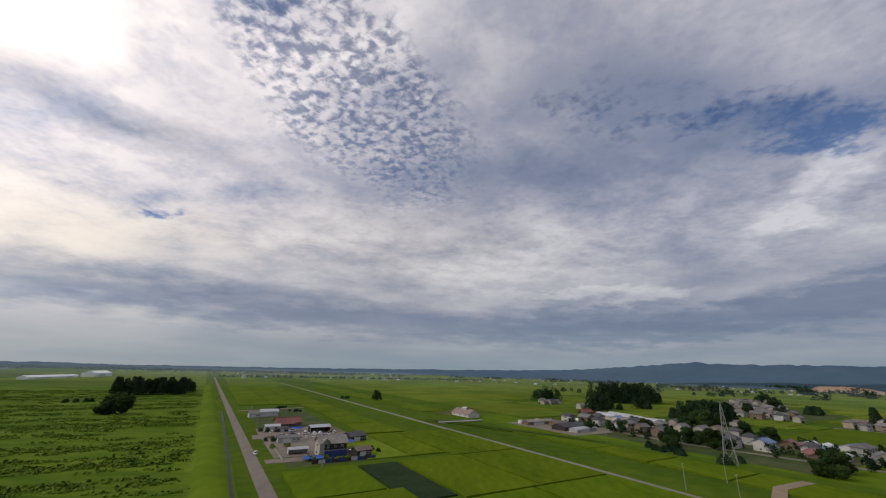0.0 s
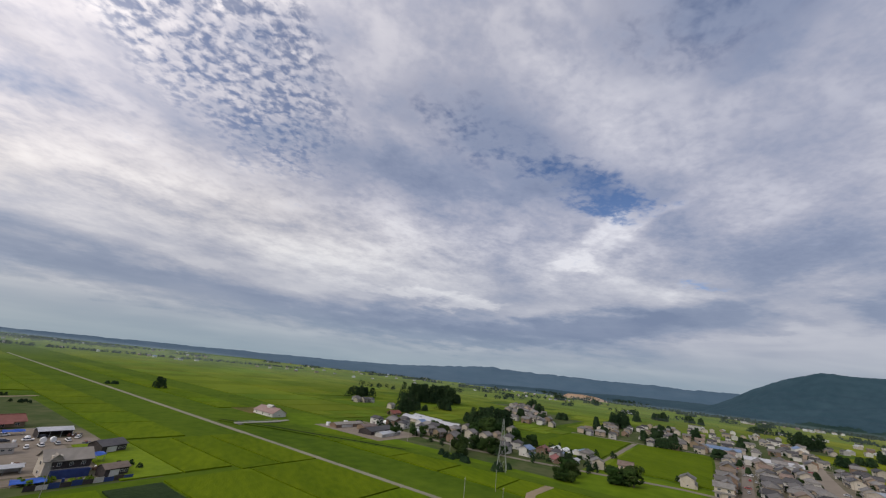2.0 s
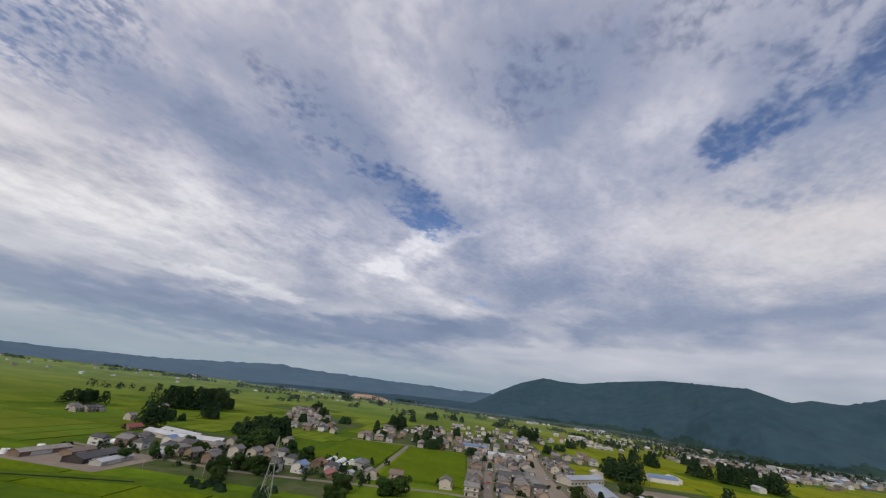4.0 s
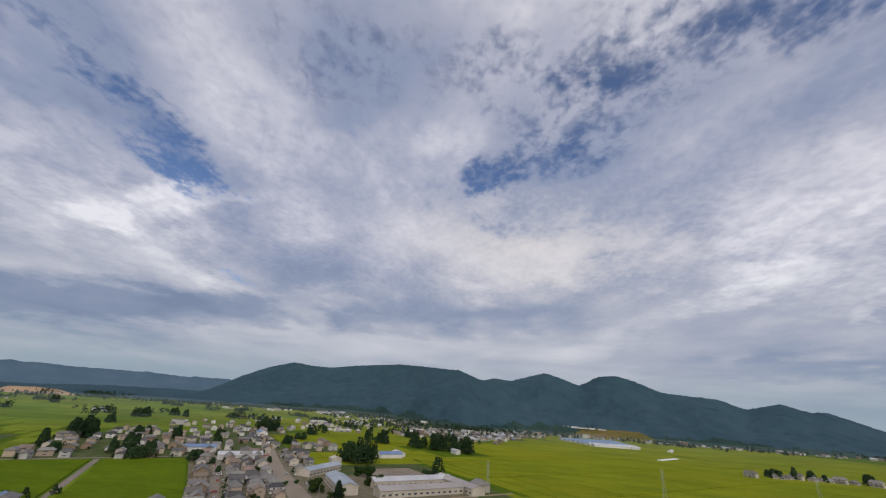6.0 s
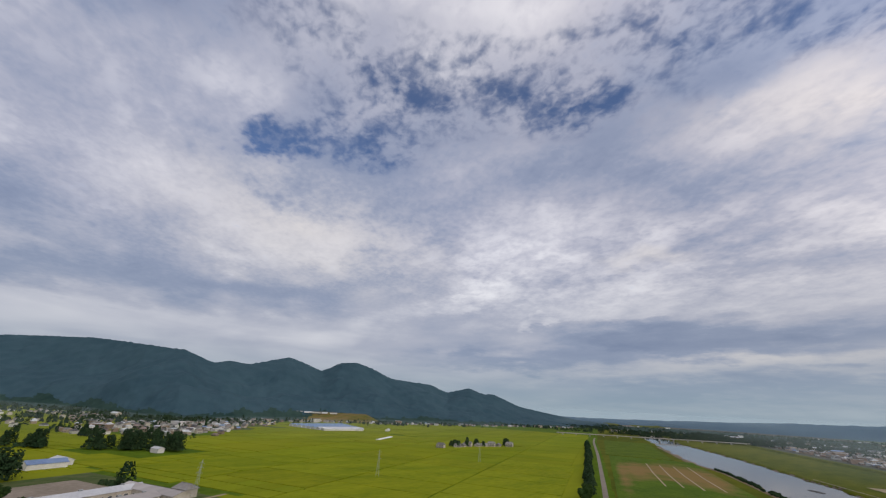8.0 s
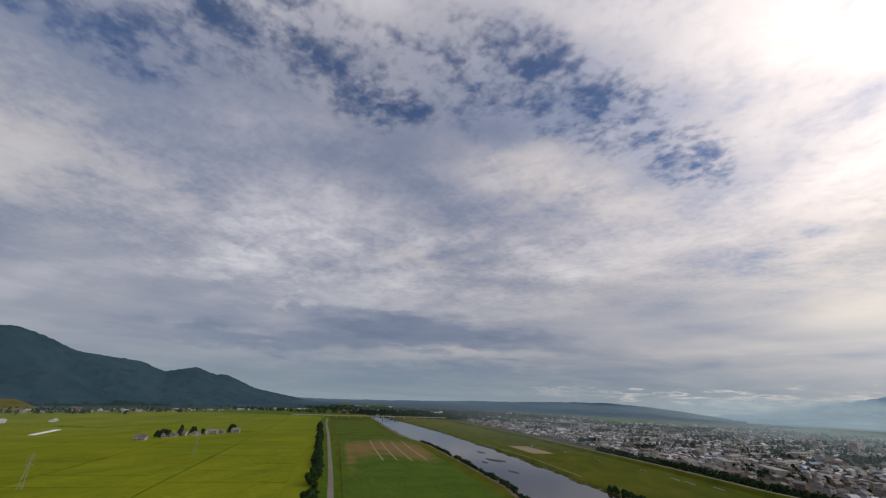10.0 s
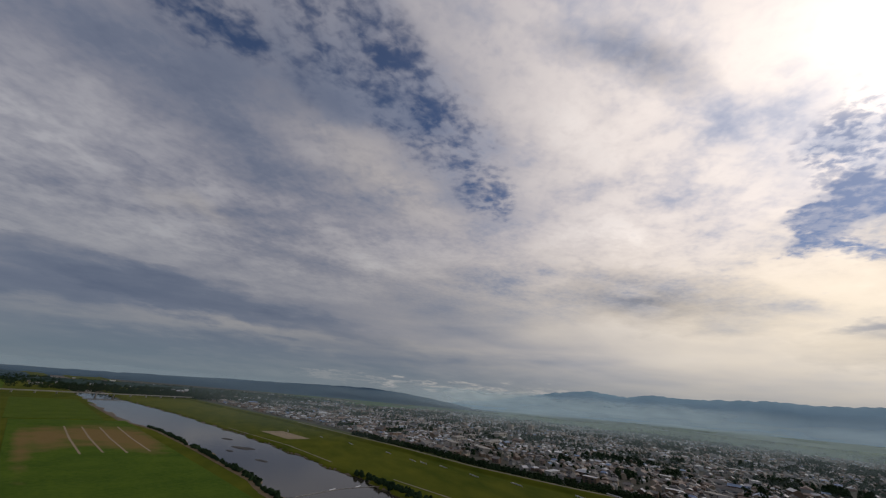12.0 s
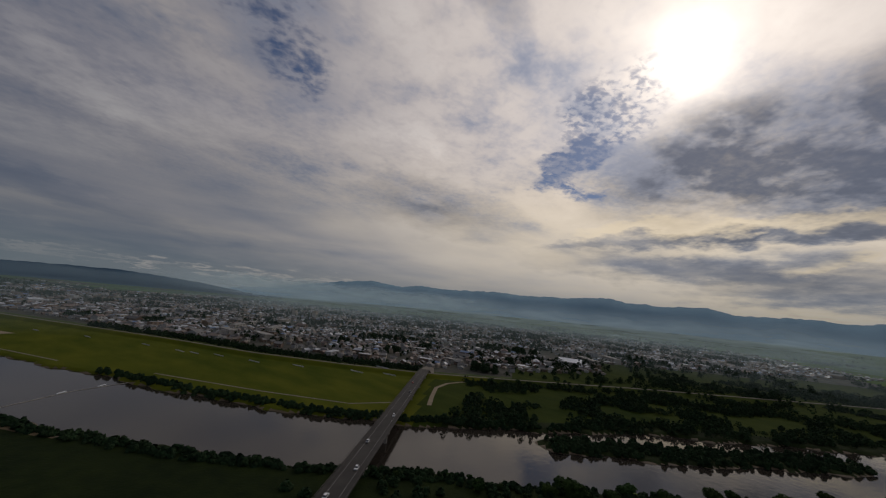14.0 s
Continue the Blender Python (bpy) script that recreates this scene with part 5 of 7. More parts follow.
def make_weir():
    ob = new("weir")
    line = [(-148, 318), (-172, 322), (-196, 326), (-232, 322), (-250, 318)]
    bm = bmesh.new()
    for (a, b), (c, d) in zip(line[:-1], line[1:]):
        beam(bm, P(a, b, -2.1), P(c, d, -2.1), 0.35)
    part("sill", bm, M_CONCRETE, ob, "low concrete sill")
    for u, v in ((-185, 326), (-212, 326)):
        bm = bmesh.new()
        beam(bm, P(u, v, -1.9), P(u - 7, v + 2, -1.9), 0.4)
        part("foam", bm, M_SHEET, ob, "white broken water")
    return tagged(ob, "low concrete weir across the river with white foam", "weir")


make_weir()


def make_car(paint, label):
    ob = new("car")
    bm = box(-2.1, 2.1, -0.82, 0.82, 0.28, 0.88, 0.16)
    part("body", bm, paint, ob)
    bm = bmesh.new()
    q = [bm.verts.new(c) for c in ((-1.75, -0.74, 0.86), (1.15, -0.74, 0.86), (1.15, 0.74, 0.86), (-1.75, 0.74, 0.86), (-1.45, -0.62, 1.46), (0.45, -0.62, 1.46), (0.45, 0.62, 1.46), (-1.45, 0.62, 1.46))]
    for f in ((4, 5, 6, 7), (0, 1, 5, 4), (1, 2, 6, 5), (2, 3, 7, 6), (3, 0, 4, 7)):
        bm.faces.new([q[i] for i in f])
    part("cabin_glass", bm, M_GLASS, ob, "dark tinted glazing")
    part("roof_panel", box(-1.42, 0.44, -0.62, 0.62, 1.44, 1.50, 0.02), paint, ob)
    for x in (-1.3, 1.3):
        for y in (-0.78, 0.78):
            bm = bmesh.new()
            bmesh.ops.create_cone(bm, cap_ends=True, segments=12, radius1=0.31, radius2=0.31, depth=0.2, matrix=Matrix.Translation((x, y, 0.31)) @ Matrix.Rotation(radians(90), 4, "X"))
            wheel = part("wheel", bm, M_TYRE, ob)
            bm = bmesh.new()
            bmesh.ops.create_cone(bm, cap_ends=True, segments=10, radius1=0.19, radius2=0.19, depth=0.24, matrix=Matrix.Translation((x, y, 0.31)) @ Matrix.Rotation(radians(90), 4, "X"))
            part("rim", bm, M_STEEL, wheel)
    for y in (-0.55, 0.55):
        part("headlight", box(2.04, 2.12, y - 0.18, y + 0.18, 0.6, 0.74), M_SHEET, ob)
    return tagged(ob, label, "car")


M_CARS = [material("white_car_paint", (0.70, 0.71, 0.72), (0.80, 0.80, 0.80), 1.0, 0.3), material("silver_car_paint", (0.42, 0.43, 0.45), (0.52, 0.53, 0.55), 1.0, 0.3, metal=0.5),
          material("dark_car_paint", (0.03, 0.035, 0.05), (0.06, 0.065, 0.08), 1.0, 0.3), material("red_car_paint", (0.35, 0.03, 0.02), (0.42, 0.05, 0.04), 1.0, 0.3)]
cars = [make_car(m, s) for m, s in zip(M_CARS, ("small white hatchback car", "small silver hatchback car", "small dark blue hatchback car", "small red hatchback car"))]


def car_at(k, u, v, turn, z=0.0):
    copy_thing(cars[k], spot(u, v, turn, z))


rot_b = Matrix.Rotation(radians(bridge_ang), 4, "Z")
for k, x, y, flip in ((0, 140, 2.0, 0), (0, 168, -2.1, 180), (1, 203, 2.0, 0), (0, 256, -2.1, 180), (3, 372, 2.0, 0), (2, 330, -2.0, 180)):
    o = rot_b @ Vector((x, y, 0))
    copy_thing(cars[k], pose(bridge_p.x + o.x, bridge_p.y + o.y, bridge_z + 0.01, 0, 0, bridge_ang + flip))
car_at(0, 24.5, -218, 92, 0.13)
for k, u, v, t in ((0, 55, -252, 80), (0, 60, -254, 95), (1, 66, -256, 88), (0, 71, -262, 90), (2, 50, -268, 10), (1, 46, -262, 5), (0, 76, -268, 60), (0, 58, -268, 0), (2, 64, -274, 20), (0, 52, -282, 15)):
    car_at(k, u, v, t, 0.14)
for k in range(26):
    car_at(random.randrange(4), random.choice((random.uniform(300, 620), random.uniform(330, 560))), random.choice((74 + random.uniform(-9, 9), 18 + random.uniform(-7, 7))), random.choice((0, 90, 180)), 0.15)
for c in cars:
    for o in (*c.children_recursive, c):
        bpy.data.objects.remove(o)

# ---- trees ----


def leaf_crown(shape, n, size, seed):
    """Many small leaf clumps, thickest at the outside of the shape's lobes."""
    rng = random.Random(seed)
    verts, faces = [], []
    for _ in range(n):
        c, r = shape(rng)
        d = Vector((rng.gauss(0, 1), rng.gauss(0, 1), rng.gauss(0, 1))).normalized()
        p = c + Vector((d.x * r[0], d.y * r[1], d.z * r[2])) * (0.55 + 0.45 * rng.random() ** 0.5)
        nrm = (d + Vector((rng.gauss(0, 0.6), rng.gauss(0, 0.6), rng.gauss(0.3, 0.6)))).normalized()
        t = nrm.orthogonal().normalized()
        t.rotate(Matrix.Rotation(rng.random() * 6.28, 3, nrm))
        b = nrm.cross(t)
        s = size * rng.uniform(0.6, 1.3)
        k = len(verts)
        up = nrm * s * 0.35
        verts += [p - t * s, p + b * s * 0.8, p + t * s, p - b * s * 0.8, p + up]
        faces += [(k, k + 3, k + 4), (k + 3, k + 2, k + 4), (k + 2, k + 1, k + 4), (k + 1, k, k + 4)]
    return verts, faces


def trunk_mesh(h, r, limbs, seed):
    rng = random.Random(seed)
    bm = bmesh.new()
    bmesh.ops.create_cone(bm, cap_ends=True, segments=7, radius1=r, radius2=r * 0.35, depth=h, matrix=Matrix.Translation((0, 0, h / 2 - 0.2)))
    for _ in range(limbs):
        a, z = rng.random() * 6.28, h * rng.uniform(0.35, 0.85)
        d = Vector((math.cos(a), math.sin(a), rng.uniform(0.4, 0.9))).normalized() * h * 0.35
        s = Vector((0, 0, z))
        bmesh.ops.create_cone(bm, cap_ends=True, segments=5, radius1=r * 0.4, radius2=r * 0.1, depth=d.length, matrix=Matrix.Translation(s + d / 2) @ d.to_track_quat("Z", "Y").to_matrix().to_4x4())
    return bm


def make_broadleaf(h, w, n, size, seed, mat, label, name="tree"):
    rng = random.Random(seed)
    lobes = []
    for i in range(9):
        a, q = rng.random() * 6.28, rng.uniform(0.15, 0.6)
        lobes.append((Vector((math.cos(a) * w * q * 0.6, math.sin(a) * w * q * 0.6, h * rng.uniform(0.2, 0.8))), (w * rng.uniform(0.22, 0.36), w * rng.uniform(0.22, 0.36), h * rng.uniform(0.13, 0.22))))
    ob = new(name)
    part("trunk", trunk_mesh(h * 0.72, h * 0.03 + 0.05, 6, seed), M_BARK, ob)
    v, f = leaf_crown(lambda g: g.choice(lobes), n, size, seed)
    mesh_object("crown", v, f, mat, ob)
    return tagged(ob, label, name)


def make_cedar(h, w, n, size, seed, label):
    def shape(g):
        t = g.random() ** 0.8
        a = g.random() * 6.28
        rr = w / 2 * min(1.0, 1.25 * (1 - t)) ** 0.7 * g.uniform(0.45, 1.0) * (1 + 0.25 * math.sin(9 * t + 2 * a))
        return Vector((math.cos(a) * rr, math.sin(a) * rr, h * (0.10 + 0.88 * t))), (0.5, 0.5, 0.4)
    ob = new("cedar")
    part("trunk", trunk_mesh(h * 0.9, h * 0.018 + 0.06, 0, seed), M_BARK, ob)
    v, f = leaf_crown(shape, n, size, seed)
    mesh_object("crown", v, f, M_CEDAR, ob)
    return tagged(ob, label, "tree")


broad = [make_broadleaf(9.5, 9, 1100, 0.62, 11, M_LEAF, "round dark green broadleaf tree"), make_broadleaf(7.5, 7.5, 900, 0.55, 12, M_LEAF, "low spreading green broadleaf tree"),
         make_broadleaf(12, 10, 1300, 0.68, 13, M_LEAF, "tall dense dark broadleaf tree")]
cedars = [make_cedar(13, 7.0, 1000, 0.65, 21, "tall dark green cedar tree"), make_cedar(10.5, 6.0, 860, 0.6, 22, "dark green conical cedar tree"), make_cedar(15, 7.0, 1100, 0.68, 23, "tall dark green cedar with an uneven crown")]
bushes = [make_broadleaf(3.2, 4.5, 420, 0.42, 31, M_LEAF, "dense green riverside bush", "bush"), make_broadleaf(2.4, 3.4, 320, 0.36, 32, M_LEAF, "low rounded green riverside bush", "bush")]


far_trees = []


def plant(kind, u, v, size=1.0):
    ob = random.choice(kind)
    low = ob.name.startswith("bush")
    size *= 1.0 if low else 1.6
    if math.hypot(u, v) > (200 if low else 430):
        far_trees.append((u, v, (4.2 if low else 6.8 if ob.name.startswith("cedar") else 8.5) * size, (3.0 if low else 12.5 if ob.name.startswith("cedar") else 9.5) * size))
        return None
    o = copy_thing(ob, spot(u, v, random.uniform(0, 360), ground_at(u, v) - 0.1))
    o.scale = (size * random.uniform(0.9, 1.1), size * random.uniform(0.9, 1.1), size * random.uniform(0.88, 1.12))
    return o


def clump(kind, u, v, du, dv, n, size=1.0):
    for _ in range(n):
        plant(kind, u + random.uniform(-du, du), v + random.uniform(-dv, dv), size * random.uniform(0.75, 1.15))


mixed = cedars + broad
clump(cedars + broad[2:], -68, -660, 36, 14, 80, 1.05)     # grove on the river flat
clump(broad, -28, -704, 8, 10, 7, 1.2)
clump(broad, -65, -420, 9, 6, 6, 0.85)
clump(bushes, -112, -545, 12, 6, 6, 1.0)
plant(broad[2:], 201, -521, 0.85), plant(broad[2:], 204, -519, 0.75)
clump(bushes, 167, -555, 6, 3, 3, 1.0)
clump(broad[2:], 470, -468, 18, 10, 9, 1.05)


def tree_line(kind, u0, v0, u1, v1, wide, n, size):
    for k in range(n):
        f = (k + random.random()) / n
        plant(kind, u0 + (u1 - u0) * f + random.uniform(-wide, wide), v0 + (v1 - v0) * f + random.uniform(-wide, wide), size * random.uniform(0.8, 1.15))


tree_line(cedars, 549, -431, 625, -385, 15, 56, 1.45)      # cedar wood north of the village
tree_line(mixed, 536, -416, 607, -372, 5, 14, 1.0)
clump(cedars[:2] + broad[2:], 412, -200, 21, 15, 38, 1.0)   # dark wood in the village
clump(broad, 350, -178, 12, 10, 9, 0.8)
clump(cedars, 384, -303, 8, 7, 9, 1.15)
clump(broad, 498, -319, 10, 6, 6, 1.0)
for u, v, n, size in ((267, -153, 3, 0.72), (278, -148, 2, 0.7), (275, -131, 3, 0.66), (277, -141, 2, 0.62), (343, -132, 4, 0.75), (261, -78, 5, 0.72), (276, -47, 5, 0.72), (325, -179, 3, 0.7), (428, -325, 3, 0.8), (447, -324, 2, 0.6),
                      (645, -382, 5, 1.0), (304, -196, 3, 0.6), (245, -142, 3, 0.45), (423, -234, 4, 0.8), (451, -220, 3, 0.7), (274, -202, 3, 0.5), (317, -213, 3, 0.5), (352, -153, 3, 0.55), (260, -214, 3, 0.5),
                      (862, -327, 8, 1.1), (732, -262, 6, 1.0), (670, -200, 6, 0.8), (588, -207, 5, 0.8), (539, -239, 4, 0.8), (613, -251, 4, 0.8), (826, -317, 4, 0.8),
                      (682, -115, 12, 1.3), (588, -129, 4, 0.9), (547, -60, 6, 0.9), (509, -40, 6, 0.9), (685, -19, 4, 1.0), (493, 4, 3, 0.8), (635, -60, 4, 0.8), (735, -60, 5, 0.8), (620, 30, 4, 0.7), (720, 40, 5, 0.8), (550, -108, 3, 0.8),
                      (1098, -94, 16, 1.1), (1170, -38, 6, 1.1), (1140, -14, 5, 1.0), (1595, -482, 22, 1.2), (1526, -329, 7, 1.2), (845, 122, 20, 1.35), (658, 274, 12, 1.1), (692, 262, 4, 1.3),
                      (753, -138, 6, 0.9), (919, -119, 6, 0.9), (392, 140, 4, 0.62), (356, 133, 4, 0.6), (345, 82, 4, 0.55), (318, 92, 2, 0.5), (640, 120, 4, 0.8), (700, 150, 5, 0.8), (780, 190, 6, 0.9), (760, 380, 8, 0.9), (690, 430, 6, 0.9)):
    clump(mixed if size > 0.85 else broad, u, v, 4 + n * 0.9, 3 + n * 0.7, n, size * 0.88)
clump(broad[:2], 249, -76, 5, 6, 5, 0.5)
clump(bushes, 234, -123, 8, 30, 18, 1.0)
clump(broad, 420, 50, 110, 36, 20, 0.32)
clump(broad + cedars[:1], 472, 166, 16, 16, 24, 1.2)       # grove by the works
tree_line(mixed, 610, 312, 532, 366, 12, 40, 1.05)
clump(bushes + broad[1:2], 390, 213, 16, 4, 8, 1.0)
clump(cedars[:2], 318, 92, 3, 3, 2, 0.6)
for k in range(105):                                      # hedge of trees along the south track
    v = 270 + k * 7.6
    plant(broad + bushes[:1], float(np.interp(v, *PATH_E)) + 14 + 0.004 * (v - 270) + random.uniform(-3.5, 3.5), v + random.uniform(-4, 4), random.uniform(0.45, 0.75))
clump(broad, 288, 740, 9, 6, 6, 0.7)
clump(cedars, 270, 762, 4, 4, 3, 0.8)
clump(broad, 256, 790, 8, 5, 5, 0.75)
clump(broad, 216, 840, 5, 5, 4, 1.0)
for k in range(64):                                       # bushes along the river banks
    v = 10 + k * 10.5 + random.uniform(-4, 4)
    plant(bushes, float(np.interp(v, *RIVER_E)) + 7 + random.uniform(-2, 3), v, random.uniform(0.5, 1.0))
for k in range(110):
    v = 20 + k * 3.2 + random.uniform(-3, 3)
    plant(bushes, float(np.interp(v, *RIVER_W)) - 7 + random.uniform(-4, 2), v, random.uniform(0.6, 1.15))
for k in range(70):
    v = 40 - k * 4.6 + random.uniform(-3, 3)
    plant(bushes + broad[1:2], float(np.interp(v, *RIVER_E)) + 6 + random.uniform(-2, 10), v, random.uniform(0.5, 0.95))
for k in range(60):
    (a, b), f = random.choice(list(zip(ISLAND[:-1], ISLAND[1:]))), random.random()
    plant(bushes, a[0] + (b[0] - a[0]) * f + random.uniform(-13, 13), a[1] + (b[1] - a[1]) * f + random.uniform(-5, 5), random.uniform(0.5, 0.95))
for u, v, du, dv, n, s in ((-810, -14, 24, 24, 12, 1.1), (-590, 212, 12, 10, 6, 0.9), (-520, 48, 14, 18, 12, 0.9),
                           (-920, -290, 50, 40, 20, 1.0), (-760, 300, 30, 60, 20, 0.9)):
    clump(broad, u, v, du, dv, n, s * 0.85)
for t in (*broad, *cedars, *bushes):
    for o in (*t.children_recursive, t):
        bpy.data.objects.remove(o)

# woods and scrub too many to count


def wood_stuff(name, spots, per, size, mat, label, cat, drawn=1.0):
    rng = random.Random(5)
    verts, faces = [], []
    for u, v, w, h in spots:
        base = P(u, v, ground_at(u, v))
        for _ in range(per):
            d = Vector((rng.gauss(0, 1), rng.gauss(0, 1), rng.gauss(0, 1))).normalized()
            t = rng.random()
            p = base + Vector((d.x * w * 0.5, d.y * w * 0.5, h * (0.12 + 0.82 * t)))
            p.x, p.y = base.x + (p.x - base.x) * (1.1 - 0.7 * t), base.y + (p.y - base.y) * (1.1 - 0.7 * t)
            if drawn != 1.0:                                  # drawn out into rows across the levee
                along = (p.x - base.x) * CU + (p.y - base.y) * SU
                p.x, p.y = p.x + along * (drawn - 1) * CU, p.y + along * (drawn - 1) * SU
            nrm = (d + Vector((0, 0, 0.5))).normalized()
            a = nrm.orthogonal().normalized()
            b = nrm.cross(a)
            s = size * rng.uniform(0.6, 1.4)
            k = len(verts)
            verts += [p - a * s, p + b * s, p + a * s, p - b * s, p + nrm * s * 0.6]
            faces += [(k, k + 3, k + 4), (k + 3, k + 2, k + 4), (k + 2, k + 1, k + 4), (k + 1, k, k + 4)]
    return tagged(mesh_object(name, verts, faces, mat), label, cat, kind="stuff")


wood_stuff("groves", far_trees, 150, 1.15, M_WOOD, "dark green groves and hedges of the plain", "trees")
rng = random.Random(77)
sp = []
for _ in range(4000):
    v = rng.uniform(-760, -70)
    u = rng.uniform(float(np.interp(v, *RIVER_E)) + 10, float(np.interp(v, *PATH_E)) - 27)
    row = math.sin(v * 0.16 + 0.6 * math.sin(u * 0.05)) + math.sin(v * 0.047 + u * 0.01)
    if row > 0.1 or rng.random() < 0.15:
        sp.append((u, v, rng.uniform(3, 7), rng.uniform(0.2, 0.6)))
wood_stuff("scrub", sp, 22, 0.7, M_BUSH, "rough green scrub and tall grass on the river flat", "scrub", 3.0)
sp = []
for _ in range(3000):
    v = rng.uniform(-620, 66)
    lw_, rw_ = float(np.interp(v, *LEVEE_W)), float(np.interp(v, *RIVER_W))
    u = rng.uniform(lw_ + 12, rw_ - 4)
    if noise.noise(Vector((u * 0.02, v * 0.02, 0))) + 0.4 * (rw_ - u < 30) > 0.02:
        sp.append((u, v, rng.uniform(5, 10), rng.uniform(2.5, 8.5)))
for _ in range(1500):
    v = rng.uniform(-950, -100)
    u = float(np.interp(v, *LEVEE_W)) - rng.uniform(14, 150)
    if noise.noise(Vector((u * 0.012, v * 0.012, 3.0))) > -0.12 and not (v > -190 and u < -590):
        sp.append((u, v, rng.uniform(7, 12), rng.uniform(4, 9)))
for k in range(420):                                      # tree belt behind the west levee
    v = 130 + k * 1.3
    sp.append((float(np.interp(v, *LEVEE_W)) - 36 + rng.gauss(0, 7), v, rng.uniform(6, 9), rng.uniform(4, 8)))
for _ in range(300):
    v = rng.uniform(-40, 108)
    u = rng.uniform(float(np.interp(v, *RIVER_E)) + 8, -30)
    if not abs(v - bridge_v(u)) < 14:
        sp.append((u, v, rng.uniform(3, 6), rng.uniform(1.2, 4.0)))
for _ in range(330):                                      # broken fringe of the east bank
    v = rng.uniform(280, 760)
    if noise.noise(Vector((v * 0.03, 4, 0))) > -0.15:
        sp.append((float(np.interp(v, *RIVER_E)) + rng.uniform(2, 8), v, rng.uniform(2, 4.5), rng.uniform(0.8, 2.8)))
for _ in range(420):                                      # the overgrown island
    (a, b), f = rng.choice(list(zip(ISLAND[:-1], ISLAND[1:]))), rng.random()
    sp.append((a[0] + (b[0] - a[0]) * f + rng.uniform(-15, 15), a[1] + (b[1] - a[1]) * f + rng.uniform(-6, 6), rng.uniform(3, 5), rng.uniform(1.5, 4.5)))
for _ in range(420):                                      # dense fringes of both banks below the bridge
    v = rng.uniform(-120, 300)
    sp.append((float(np.interp(v, *RIVER_E)) + rng.uniform(3, 12), v, rng.uniform(3, 5), rng.uniform(1.2, 3.4)))
for _ in range(330):
    v = rng.uniform(-100, 330)
    sp.append((float(np.interp(v, *RIVER_W)) - rng.uniform(2, 12), v, rng.uniform(3, 5), rng.uniform(1.2, 3.6)))
wood_stuff("riverside_woods", sp, 30, 1.0, M_WOOD, "dark green riverside thicket and woods", "woods")
sp = []
hamlet_woods = ((1165, 619), (887, 604), (1146, 150), (1350, 620), (1500, 480), (2200, 120), (2330, 700), (1050, 560), (1100, 400))
for a, b in hamlet_woods:
    for _k in range(26):
        sp.append((a + rng.gauss(0, 62), b + rng.gauss(0, 24), rng.uniform(7, 12), rng.uniform(6, 13)))
for _ in range(46):                                       # copses and hedges over the far plain
    az = rng.uniform(-30, 66)
    r = rng.uniform(1050, 2600) if az > 26 else rng.uniform(2100, 2900)
    x, y, _z = polar(az, r, 0)
    u, v = x * CU + y * SU, x * SU - y * CU
    if u < -150:
        continue
    for _k in range(rng.randrange(6, 26)):
        sp.append((u + rng.gauss(0, 34), v + rng.gauss(0, 9), rng.uniform(10, 16), rng.uniform(8, 15)))
for u0, v0, n in ((1860, -1450, 36), (1735, -1195, 34), (1810, -1058, 26), (1690, -908, 22), (1385, -686, 18), (1830, -854, 26), (2050, -1700, 26), (2180, -656, 30), (1684, -378, 30), (1300, -193, 12), (1257, -100, 16), (745, -677, 12), (1500, -560, 16), (1240, -520, 10), (1980, -500, 24), (1050, -470, 10)):
    for _k in range(n):
        sp.append((u0 + rng.gauss(0, 26), v0 + rng.gauss(0, 26), rng.uniform(8, 14), rng.uniform(7, 14)))
for k in range(190):                                      # hedge line across the northern plain
    sp.append((30 + k * 6.0 + rng.gauss(0, 8), -1570 + rng.gauss(0, 8), rng.uniform(7, 12), rng.uniform(4, 10)))
for az in np.arange(-60, -12, 0.12):                      # dark woods along the river to the north
    x, y, _z = polar(float(az), 2500 + rng.gauss(0, 160), 0)
    sp.append((x * CU + y * SU, x * SU - y * CU, rng.uniform(14, 26), rng.uniform(9, 17)))
for az, n in ((46, 40), (52, 60), (58, 60), (64, 70), (72, 60), (80, 60), (84, 120), (88, 120), (92, 140), (96, 90), (100, 60), (108, 30), (119, 50), (128, 40), (140, 60)):
    base = float(np.interp(az, MOUNT_AZ, MOUNT_BASE))
    for _ in range(n):
        x, y, _z = polar(az + rng.gauss(0, 3), base - rng.uniform(0, 120), 0)
        sp.append((x * CU + y * SU, x * SU - y * CU, rng.uniform(7, 12), rng.uniform(7, 14)))
for u0, v0, n in ((980, 330, 26), (860, 400, 20), (1020, 470, 20), (690, 440, 12), (880, 240, 14), (1120, 300, 22), (1180, 500, 26), (960, 560, 18), (820, 500, 12), (1400, 300, 30), (1600, 150, 30), (1500, 560, 36), (1850, 420, 40), (2050, 600, 40), (1750, -50, 14), (1180, 320, 30)):
    for _ in range(n):
        sp.append((u0 + rng.gauss(0, 34), v0 + rng.gauss(0, 12), rng.uniform(6, 11), rng.uniform(6, 12)))
for u0, v0, n, w in ((-529, 795, 34, 16), (-565, 687, 40, 18), (-590, 705, 24, 14), (-760, 560, 30, 22), (-905, 420, 40, 34), (-640, 330, 18, 12), (-700, 180, 22, 14), (-860, 60, 30, 20), (-705, -30, 24, 14), (-1020, -40, 40, 30), (-640, 20, 10, 8)):
    for _ in range(n):                                    # broad groves of the town
        sp.append((u0 + rng.gauss(0, w), v0 + rng.gauss(0, w * 0.7), rng.uniform(8, 12), rng.uniform(7, 12)))
